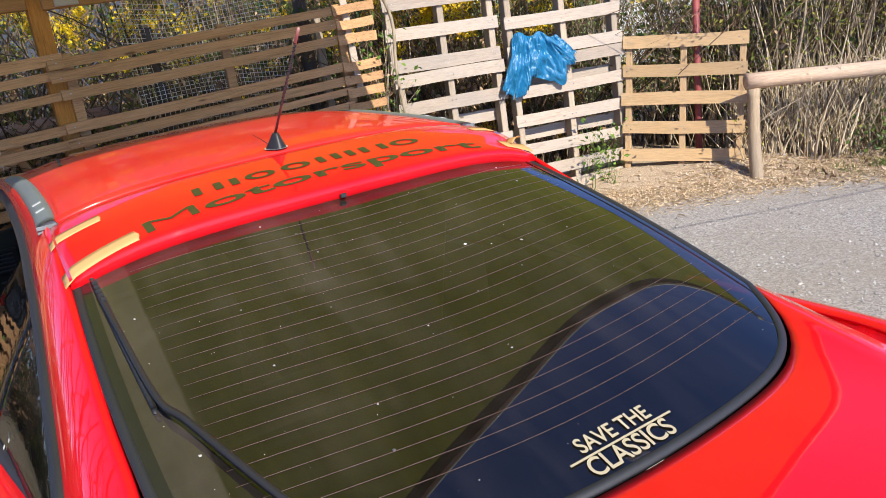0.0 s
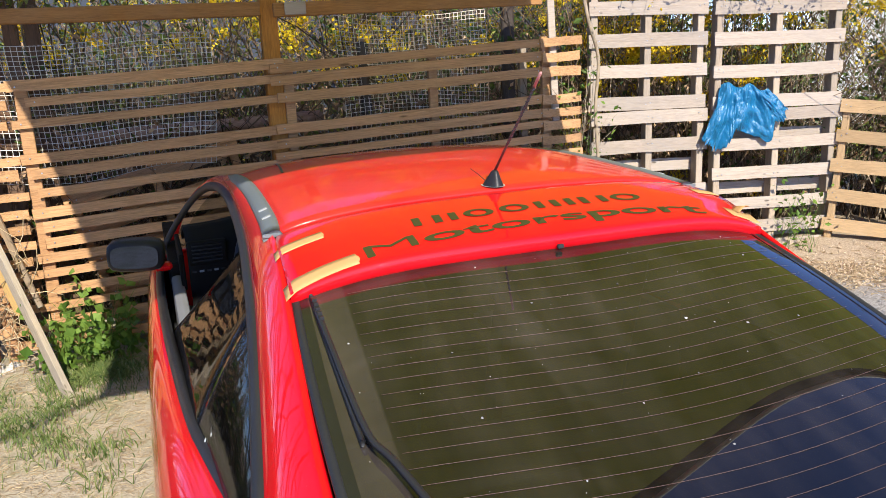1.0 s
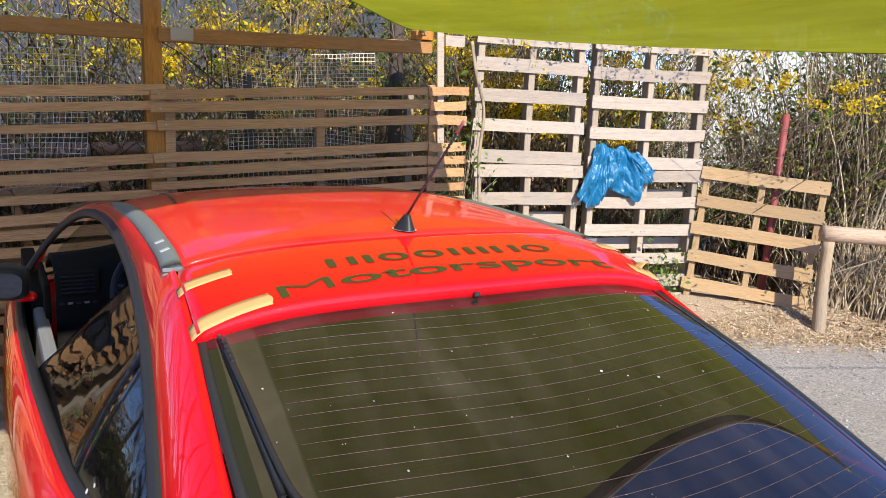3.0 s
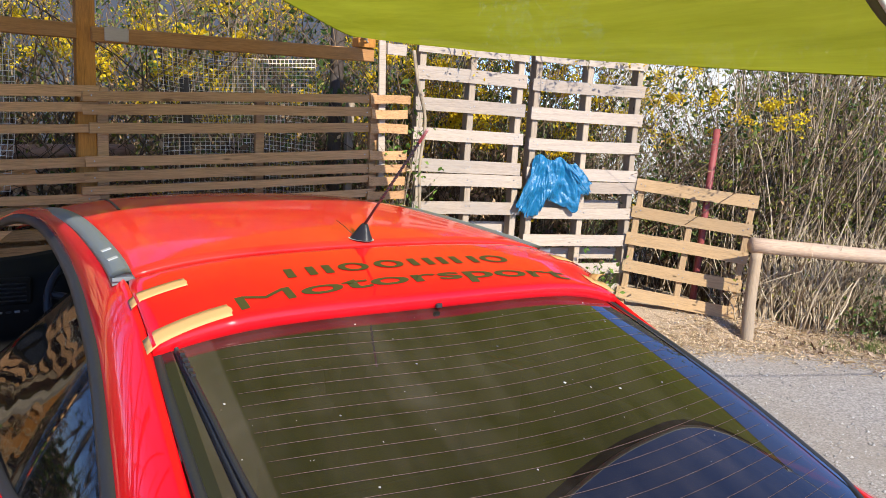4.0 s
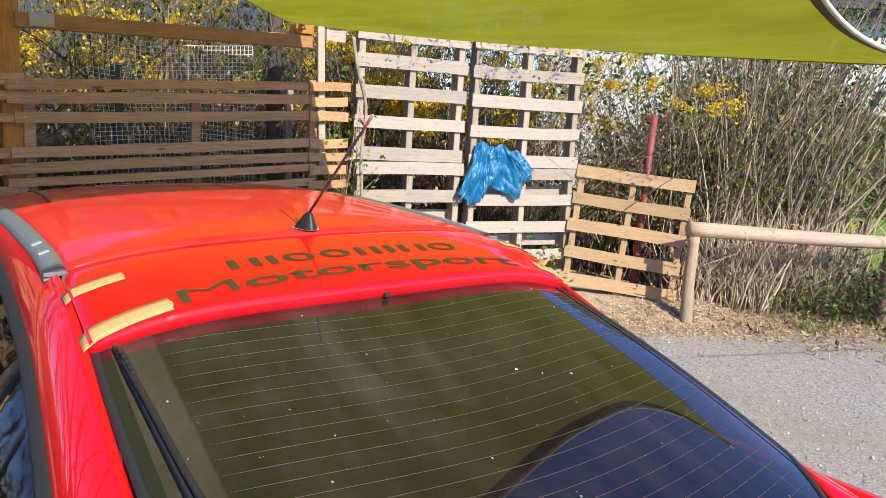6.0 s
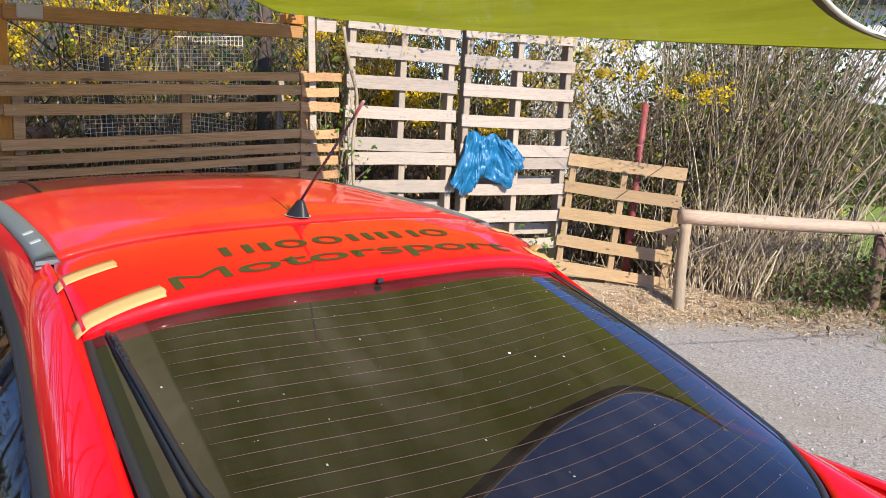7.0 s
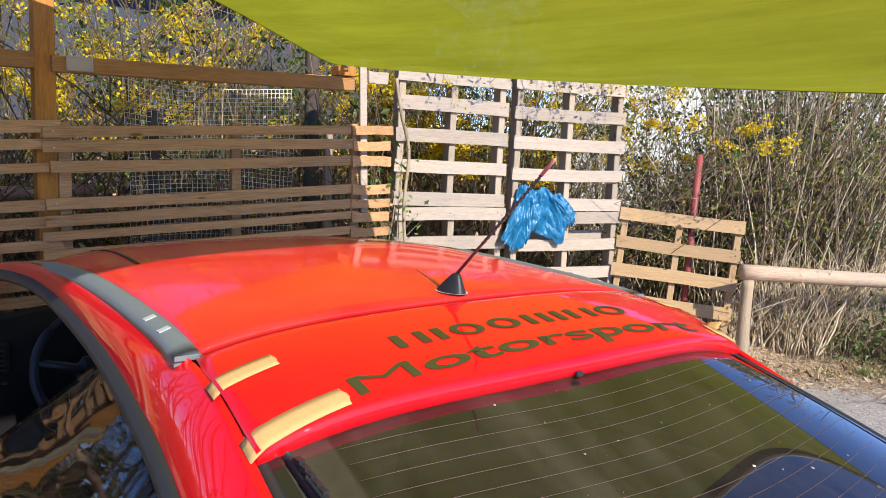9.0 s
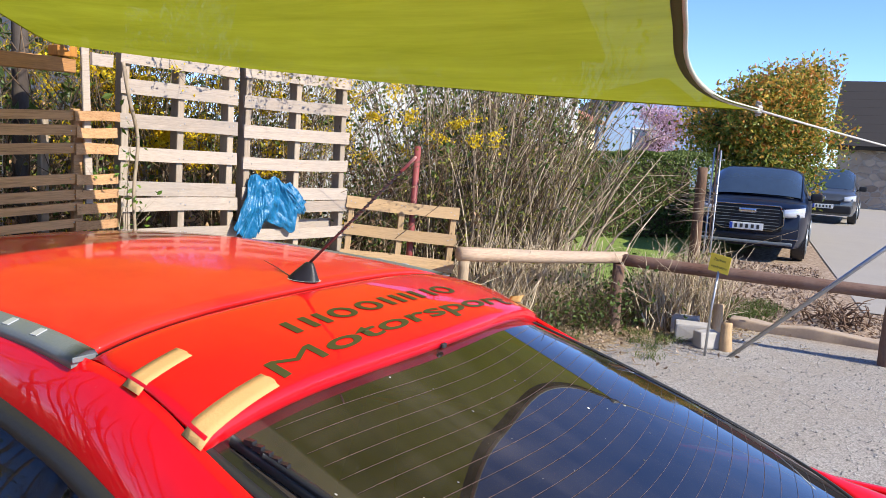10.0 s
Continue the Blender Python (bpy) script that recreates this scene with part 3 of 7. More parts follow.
def brown_fence():
    f = thing("slat_fence", "brown weathered slat fence with dark posts and a beam", "fence", (0, FENCE_Y, 0))
    rng = random.Random(5)
    left_rows = (1.635, 1.545, 1.432, 1.238, 1.150, 1.030, 0.925, 0.84, 0.745, 0.655, 0.565, 0.465, 0.37, 0.26, 0.15)
    right_rows = (1.612, 1.527, 1.434, 1.245, 1.152, 1.078, 0.985, 0.89, 0.80, 0.70, 0.60, 0.50, 0.40, 0.29, 0.17)
    rise = 0.036
    variants = [slat_mesh(1.0, 0.052, 0.022, BROWNWOOD, 100 + i) for i in range(8)]
    spans = ((-1.76, -1.50, left_rows), (-1.47, 0.03, left_rows), (-0.06, 1.79, right_rows))
    nails = []
    for s, (a, b, rows) in enumerate(spans):
        for r, z in enumerate(rows):
            a2, b2 = a + rng.uniform(-0.05, 0.05), b + rng.uniform(-0.03, 0.03)
            if s == 1 and r > 5:
                b2 = b - rng.uniform(0.0, 0.15)
            c = (a2 + b2) / 2
            tilt = math.degrees(rise) + rng.uniform(-0.35, 0.35)
            zc = z + rise * c + rng.uniform(-0.005, 0.005)
            y = -0.02 - 0.022 * (s == 2) + rng.uniform(-0.004, 0.004)
            m = pose(c, y, zc, rng.uniform(-4, 4), -tilt, 0) @ Matrix.Diagonal((b2 - a2, 1, rng.uniform(0.84, 1.18), 1))
            put("slat", variants[rng.randrange(8)], f, m=m)
            for x in (a2 + 0.05, b2 - 0.06):
                nails.append((x, y - 0.014, z + rise * x))
    # short end pieces that reach to the pallets
    for z in (1.612, 1.517, 1.414, 1.238, 1.147, 1.057, 0.96, 0.86):
        m = pose(1.885, -0.058 + rng.uniform(-0.003, 0.003), z + rise * 1.885, 0, rng.uniform(-2.2, 0.4), 0) @ Matrix.Diagonal((0.31 * rng.uniform(0.9, 1.05), 1, rng.uniform(0.9, 1.25), 1))
        put("end_slat", variants[rng.randrange(8)], f, "short pale end slat", m=m)
    for x, w, top, mat in ((-0.035, 0.100, 2.42, POSTWOOD), (-1.84, 0.10, 2.42, POSTWOOD)):
        put("post", post_mesh(w, 0.09, top + 0.05, mat), f, "orange-brown square fence post", m=pose(x, 0.055, -0.05))
    for x, w, top in ((0.047, 0.062, 1.66), (-1.70, 0.07, 1.62), (0.985, 0.058, 1.70), (1.805, 0.065, 1.72), (-1.44, 0.07, 1.62)):
        put("stud", post_mesh(w, 0.035, top + 0.05, BROWNWOOD), f, m=pose(x, 0.020, -0.05))
    put("back_stud", post_mesh(0.055, 0.04, 1.75, PALESTUD), f, "pale stud behind the slats", m=pose(1.745, 0.26, -0.05))
    put("beam", wood_beam(1.80, 0.083, 0.07), f, "orange-brown horizontal beam", m=pose(-0.985, 0.02, 1.957, 0, 0, 0))
    put("beam", wood_beam(1.78, 0.083, 0.06), f, "orange-brown horizontal beam", m=pose(0.88, 0.005, 1.957, 0, -0.7, 0))
    put("beam_block", post_mesh(0.13, 0.09, 0.06, POSTWOOD), f, m=pose(1.70, 0.0, 2.014))
    put("joint_plate", post_mesh(0.13, 0.01, 0.075, PALEWOOD), f, "pale patch board on the beam", m=pose(0.12, -0.034, 1.915))
    put("tall_stud", post_mesh(0.052, 0.02, 0.99, PALEWOOD), f, "pale upright lath", m=pose(1.86, -0.020, 1.15, 0, -2.0, 0))
    put("cross_lath", slat_mesh(0.15, 0.075, 0.02, PALEWOOD, 7), f, m=pose(1.93, -0.045, 2.02))
    nail_heads(nails, f)
    return f


def wood_beam(length, h, d):
    bm = box_bm(length, d, h, 0.005)
    me = bpy.data.meshes.new("beam")
    bm.to_mesh(me)
    bm.free()
    me.materials.append(BEAMWOOD)
    return me


def net(name, x0, x1, z0, z1, y, cell, seed, label, mat, r):
    """A slack square-meshed net: thin cords both ways."""
    def at(x, z):
        q = Vector((x * 1.3, z * 1.3, seed))
        return Vector((x + 0.07 * noise.noise(q), y + 0.07 * noise.noise(q + Vector((9, 0, 0))), z + 0.09 * noise.noise(q + Vector((0, 7, 0)))))
    paths = []
    nx, nz = int((x1 - x0) / cell), int((z1 - z0) / cell)
    for i in range(nx + 1):
        paths.append([(at(x0 + i * cell, z0 + j * cell), r) for j in range(nz + 1)])
    for j in range(nz + 1):
        paths.append([(at(x0 + i * cell, z0 + j * cell), r) for i in range(nx + 1)])
    ob = put(name, tube_mesh(name, paths, mat, 3, False))
    return tagged(ob, label, "netting", kind="stuff")


def pallet(name, label, width, rows, height, mat_slat, mat_stud, m, group, depth=0.09, seed=0, slat_h=0.095, back=()):
    """An upright pallet: boards along x in front of three stringers."""
    p = tagged(new(name), label, "pallet", group)
    p.matrix_basis = m
    rng = random.Random(seed)
    shared = [slat_mesh(1.0, slat_h, 0.02, mat_slat, seed * 10 + i) for i in range(5)]
    nails = []
    for z in rows:
        mm = pose(0, -0.01 + rng.uniform(-0.003, 0.003), z, rng.uniform(-2, 2), rng.uniform(-0.35, 0.35), 0)
        put("slat", shared[rng.randrange(5)], p, m=mm @ Matrix.Diagonal((width * rng.uniform(0.985, 1.0), 1, rng.uniform(0.94, 1.06), 1)))
        for x in (-width / 2 + 0.06, 0.0, width / 2 - 0.06):
            for dx in (-0.015, 0.018):
                nails.append((x + dx, -0.022, z + rng.uniform(-0.02, 0.02)))
    for x in (-width / 2 + 0.05, 0.0, width / 2 - 0.05):
        put("stringer", post_mesh(0.05, depth, height, mat_stud, "stringer"), p, m=pose(x, depth / 2 + 0.002, 0.0, 0, rng.uniform(-0.4, 0.4), 0))
    for z in back:
        put("back_slat", shared[rng.randrange(5)], p, m=pose(0, depth + 0.014, z) @ Matrix.Diagonal((width, 1, 1, 1)))
    nail_heads(nails, p)
    return p


def white_fence():
    a, b = Vector((2.225, 5.25, 0)), Vector((4.168, 4.81, 0))
    ang = math.degrees(math.atan2(b.y - a.y, b.x - a.x))
    d = (b - a).normalized()
    nrm = Vector((d.y, -d.x, 0))
    g = "pale pallets of the fence"
    lab = "pale weathered wooden pallet standing upright"
    for s0, w, base, rows, height, back, tilt, seed, where in (
            (0.455, 0.90, 1.165, (0.05, 0.281, 0.498, 0.720, 0.915), 0.965, (), 0.9, 1, " on another"),
            (0.470, 0.90, 0.03, (0.06, 0.28, 0.52, 0.868, 1.078), 1.135, (0.2, 0.7), 0.3, 2, " on the ground"),
            (1.455, 1.02, 1.130, (0.047, 0.276, 0.508, 0.730, 0.950), 1.00, (), 0.6, 3, " on another"),
            (1.465, 1.02, 0.015, (0.06, 0.21, 0.399, 0.630, 0.853, 1.063), 1.115, (0.15, 0.5, 0.9), 0.4, 4, " on the ground")):
        c = a + d * s0 + nrm * (0.012 if seed > 2 else 0.0)
        pallet("pallet", lab + where, w, rows, height, PALEWOOD, PALESTUD, pose(c.x, c.y, base, 0, tilt, ang), g, 0.1, seed, slat_h=0.093, back=back)


def tan_pallet():
    tl, tr, bl = Vector((4.14, 4.79, 1.165)), Vector((4.73, 4.03, 1.092)), Vector((4.068, 4.735, 0.16))
    x = (tr - tl).normalized()
    z = (tl - bl).normalized()
    y = z.cross(x).normalized()
    z = x.cross(y)
    h = 1.17
    o = (tl + tr) / 2 - z * h
    m = Matrix(((x.x, y.x, z.x, o.x), (x.y, y.y, z.y, o.y), (x.z, y.z, z.z, o.z), (0, 0, 0, 1)))
    rows = [h - 0.05 - i * 0.226 for i in range(5)]
    pallet("pallet", "tan wooden pallet leaning at the end of the fence", (tr - tl).length, rows, h - 0.01, TANWOOD, TANSTUD, m, "", 0.09, 9, slat_h=0.10)


brown_fence()
net("fence_net", -2.0, -0.36, 1.04, 1.86, FENCE_Y + 0.12, 0.031, 3, "pale square-meshed string net behind the slat fence", NETM, 0.0019)
net("fence_net", 0.46, 1.50, 0.85, 1.94, FENCE_Y + 0.22, 0.029, 8, "pale square-meshed net hung on dark posts", surface("pale_string_net", (0.66, 0.58, 0.46), 0.8, var=0.2, relief=0), 0.0017)
white_fence()
tan_pallet()


# ---- the red car ----
# y runs forward from the rear bumper, x to the car's right side
car = thing("car", "red coupe with taped hatch, roof aerial and open side window", "car")

ROOF_Z = ((1.44, 1.262), (1.50, 1.287), (1.60, 1.303), (1.775, 1.322), (1.97, 1.336), (2.4, 1.346), (2.75, 1.327), (3.0, 1.292), (3.1, 1.27))
DROP = ((1.44, 0.085), (1.52, 0.078), (1.62, 0.052), (1.775, 0.046), (2.4, 0.046), (3.1, 0.045))
EDGE_X = ((1.44, 0.581), (1.70, 0.571), (1.775, 0.557), (1.95, 0.545), (2.4, 0.535), (3.1, 0.545))


def roof_point(u, y):
    w = lerp_table(EDGE_X, y)
    return Vector((u * w, y, lerp_table(ROOF_Z, y) - lerp_table(DROP, y) * (0.45 * u * u + 0.55 * abs(u) ** 5)))


SEAM = 1.778


def seam_y(u):
    return SEAM - 0.012 * (1 - u * u)


def front_y(u):
    return 2.93 + 0.10 * (1 - u * u)


def lip_y(u):
    return 1.445 + 0.05 * u * u


def build_roof():
    me = grid_mesh("roof_panel", lambda u, v: roof_point(2 * u - 1, seam_y(2 * u - 1) + 0.002 + v * (front_y(2 * u - 1) - seam_y(2 * u - 1))), 40, 30, FADED)
    solid(put("roof_panel", me, car), 0.012)

    def hatch(u, v):
        s = 2 * u - 1
        y0, y1 = lip_y(s), seam_y(s) - 0.004
        if v < 0.12:
            p = roof_point(s, y0)
            k = v / 0.12
            return p + Vector((0, 0.030 * (1 - k) ** 2 - 0.005 * math.sin(k * math.pi), -0.044 * (1 - k)))
        k = (v - 0.12) / 0.88
        p = roof_point(s, y0 + k * (y1 - y0))
        return p + Vector((0, 0, -0.010 * max(0.0, (k - 0.93) / 0.07)))
    me = grid_mesh("hatch_panel", hatch, 40, 24, PAINT)
    solid(put("hatch_panel", me, car), 0.010)
    # underlay that closes the joint
    me = grid_mesh("roof_gutter", lambda u, v: roof_point(2 * u - 1, seam_y(2 * u - 1) - 0.02 + 0.04 * v) - Vector((0, 0, 0.014)), 20, 2, RUBBER)
    put("roof_gutter", me, car)
    # joint line across the front of the roof near the windscreen
    cr = [roof_point(-0.68 - 0.13 * i / 10, 3.05 - 0.62 * i / 10) + Vector((0, 0, 0.0012)) for i in range(11)]
    put("roof_joint", sweep(cr, [(-0.004, 0), (0.004, 0), (0.004, 0.001), (-0.004, 0.001)], RUBBER, "roof_joint", lambda i: Vector((0, 0, 1))), car)


def trim_curve(side):
    ys = [SEAM - 0.004 + (3.02 - SEAM) * i / 30 for i in range(31)]
    out = []
    for y in ys:
        p = roof_point(side, y)
        out.append(Vector((p.x + side * 0.012, y, p.z - 0.004)))
    return out


def build_trim():
    prof = [(-0.024, -0.008), (-0.021, 0.004), (-0.010, 0.009), (0.010, 0.009), (0.021, 0.004), (0.024, -0.008)]
    for side in (-1, 1):
        c = trim_curve(side)
        t = put("roof_trim", sweep(c, prof, TRIM, "roof_trim", lambda i: Vector((side * 0.35, 0, 1))), car, "grey plastic roof trim strip")
        e = c[0]
        part("trim_cap", box_bm(0.042, 0.004, 0.009, 0.001, e + Vector((0, -0.001, -0.001))), TRIM, t)
        for yy in (0.150, 0.245):
            i = int(yy / (3.02 - SEAM) * 30)
            n = Vector((side * 0.35, 0, 1)).normalized()
            p = c[i] + n * 0.0095
            part("trim_clip", box_bm(0.022, 0.017, 0.002, 0.0005), PALEPLASTIC, t, m=Matrix.Translation(p) @ pose(0, 0, 0, 0, side * 19.3, 0))


# ---- rear window ----
def glass_point(u, v, lift=0.0):
    """u from -1 to 1 across, v from 0 at the top to 1 at the bottom."""
    yt = 1.475 + 0.035 * u * u
    yb = 0.603 + 0.085 * u * u + 0.172 * abs(u) ** 7
    y = yt + (yb - yt) * v
    w = 0.565 + 0.035 * math.sin(min(1, v * 1.1) * math.pi / 2)
    z = 1.186 + (y - 1.5) * 0.334 + (0.064 - 0.030 * (1 - (1 - min(1, v / 0.95)) ** 2)) * (1 - abs(u) ** 3.2) + lift
    z += 0.009 * math.sin(math.pi * v)
    return Vector((u * w, y, z))


def build_rear_window():
    me = grid_mesh("rear_window", lambda u, v: glass_point(2 * u - 1, v), 48, 48, REARGLASS, flip=True)
    rw = put("rear_window", me, car, "dusty tinted rear window with heating wires")
    for k in range(1, 23):
        y0 = 1.43 - k * 0.0325
        pts = []
        for i in range(25):
            u = -0.835 + 1.735 * i / 24
            yt, yb = glass_point(u, 0).y, glass_point(u, 1).y
            v = (y0 + 0.085 * u * u - yt) / (yb - yt)
            if v < 0.97:
                pts.append(glass_point(u, v, 0.0010))
        put("heating_wire", tube_mesh("heating_wire", [[(p, 0.00038) for p in pts]], WIRE, 3), rw)
    # dark printed border and rubber seal round the pane
    loop = [(1.0, i / 40) for i in range(40)] + [(1 - 2 * i / 60, 1.0) for i in range(60)] + [(-1.0, 1 - i / 40) for i in range(41)]
    curve = [glass_point(u, v) for u, v in loop]
    n = Vector((0, -0.34, 0.94))
    seal = sweep(curve, [(-0.013, -0.006), (-0.012, 0.0005), (-0.004, 0.003), (0.003, 0.003), (0.005, -0.004)], RUBBER, "window_seal", lambda i: n)
    put("window_seal", seal, car, "black rubber window seal")
    for u0, u1, name in ((-0.995, -0.965, "printed_border"), (0.968, 0.995, "printed_border")):
        put(name, grid_mesh(name, lambda u, v: glass_point(u0 + (u1 - u0) * u, 0.01 + 0.98 * v, 0.0014), 6, 48, FRIT, flip=True), rw, "black printed border of the pane")
    # dirt specks
    rng = random.Random(12)
    verts, faces = [], []
    for _ in range(90):
        c = glass_point(rng.uniform(-0.93, 0.93), rng.uniform(0.03, 0.97), 0.0006)
        r = 0.0008 + 0.0022 * rng.random() ** 4
        o = len(verts)
        verts += [c + Vector((r * math.cos(t) * rng.uniform(0.6, 1.4), r * math.sin(t) * rng.uniform(0.6, 1.4), 0.365 * r * math.sin(t))) for t in [k * 1.047 for k in range(6)]]
        verts.append(c + Vector((0, 0, r * 0.5)))
        faces += [(o + k, o + (k + 1) % 6, o + 6) for k in range(6)]
    tagged(put("dirt_specks", mesh_of("dirt_specks", verts, faces, twig_material("pale_dirt", (0.05, 0.05, 0.045), (0.7, 0.68, 0.62))), rw), kind="stuff")
    # slogan sticker
    for body, size, dv in (("SAVE THE", 0.035, -0.021), ("CLASSICS", 0.042, 0.022)):
        me = letters(body, size, bold=0.0006)
        o = glass_point(0.055, 0.95, 0.002)
        ex = (glass_point(0.2, 0.895) - glass_point(0.0, 0.895)).normalized()
        ey = (glass_point(0.105, 0.80) - glass_point(0.105, 0.95)).normalized()
        for vv in me.vertices:
            q = o + ex * vv.co.x + ey * (vv.co.y * 1.15 - dv)
            q.z += 0.001
            vv.co = q
        me.materials.clear()
        me.materials.append(GOLD)
        put("sticker_word", me, rw, "pale gold sticker lettering")
    bm = bmesh.new()
    o = glass_point(0.055, 0.95, 0.003)
    ex = (glass_point(0.2, 0.895) - glass_point(0.0, 0.895)).normalized()
    ey = (glass_point(0.105, 0.80) - glass_point(0.105, 0.95)).normalized()
    vs = [bm.verts.new(o + ex * a + ey * b) for a, b in ((-0.108, -0.002), (0.108, -0.002), (0.108, 0.002), (-0.108, 0.002))]
    bm.faces.new(vs)
    part("sticker_rule", bm, GOLD, rw)


def build_wiper():
    w = put("rear_wiper", None, car, "black rear wiper along the window edge")
    blade = smooth_curve([glass_point(-0.955, 0.04, 0.012), glass_point(-0.94, 0.30, 0.014), glass_point(-0.925, 0.60, 0.014)], 14)
    up = Vector((0.1, -0.34, 0.94))
    put("blade", sweep(blade, [(-0.003, -0.010), (-0.0042, 0.002), (-0.002, 0.005), (0.002, 0.005), (0.0042, 0.002), (0.003, -0.010)], RUBBER, "blade", lambda i: up), w)
    arm = smooth_curve([glass_point(-0.950, 0.13, 0.022), glass_point(-0.936, 0.30, 0.024), glass_point(-0.912, 0.58, 0.025), glass_point(-0.87, 0.66, 0.028), glass_point(-0.78, 0.84, 0.028), glass_point(-0.68, 1.01, 0.026)], 30)
    put("arm", sweep(arm, [(-0.0055, -0.004), (-0.0045, 0.004), (0.0045, 0.004), (0.0055, -0.004)], BLACK, "arm", lambda i: up), w)
    bm = bmesh.new()
    for k in range(5):
        p = glass_point(-0.952 + 0.002 * k, 0.09 + 0.022 * k, 0.025)
        add_box(bm, 0.009, 0.017, 0.008, p)
    part("claw", bm, BLACK, w)


# ---- body sides ----
def tumble_x(z, y=2.0):
    return 0.772 - (z - 0.9) * 0.591 - 0.05 * min(1, max(0, (1.75 - y) / 0.75))


IN_YZ = ((3.80, 0.850), (3.74, 0.97), (3.56, 1.10), (3.26, 1.190), (2.78, 1.229), (2.23, 1.204), (1.83, 1.152), (1.62, 1.100), (1.31, 0.992), (1.17, 0.937), (1.13, 0.905))
OUT = ((0.745, 3.90, 0.865), (0.70, 3.80, 0.99), (0.62, 3.46, 1.155), (0.570, 3.08, 1.250), (0.562, 2.6, 1.288), (0.566, 2.1, 1.283), (0.569, 1.74, 1.270), (0.577, 1.60, 1.240), (0.587, 1.47, 1.186), (0.611, 1.15, 1.062), (0.622, 0.95, 0.985), (0.655, 0.83, 0.925))
SHOULDER = ((0.06, 0.44, 0.80), (0.12, 0.50, 0.86), (0.4, 0.60, 0.895), (0.6, 0.66, 0.907), (0.75, 0.675, 0.905), (1.0, 0.700, 0.893), (1.2, 0.730, 0.880), (1.37, 0.755, 0.870), (1.56, 0.780, 0.864), (1.713, 0.797, 0.856), (2.11, 0.816, 0.824), (2.71, 0.836, 0.793), (3.35, 0.843, 0.780), (3.8, 0.825, 0.80), (4.1, 0.78, 0.77), (4.45, 0.66, 0.69), (4.58, 0.5, 0.62))
WIDTH = ((0.06, 0.62), (0.12, 0.70), (0.4, 0.80), (0.75, 0.84), (1.2, 0.87), (2.0, 0.892), (3.2, 0.895), (3.9, 0.87), (4.3, 0.79), (4.58, 0.6))


def shoulder(y):
    return lerp_table([(a, b) for a, b, c in SHOULDER], y), lerp_table([(a, c) for a, b, c in SHOULDER], y)


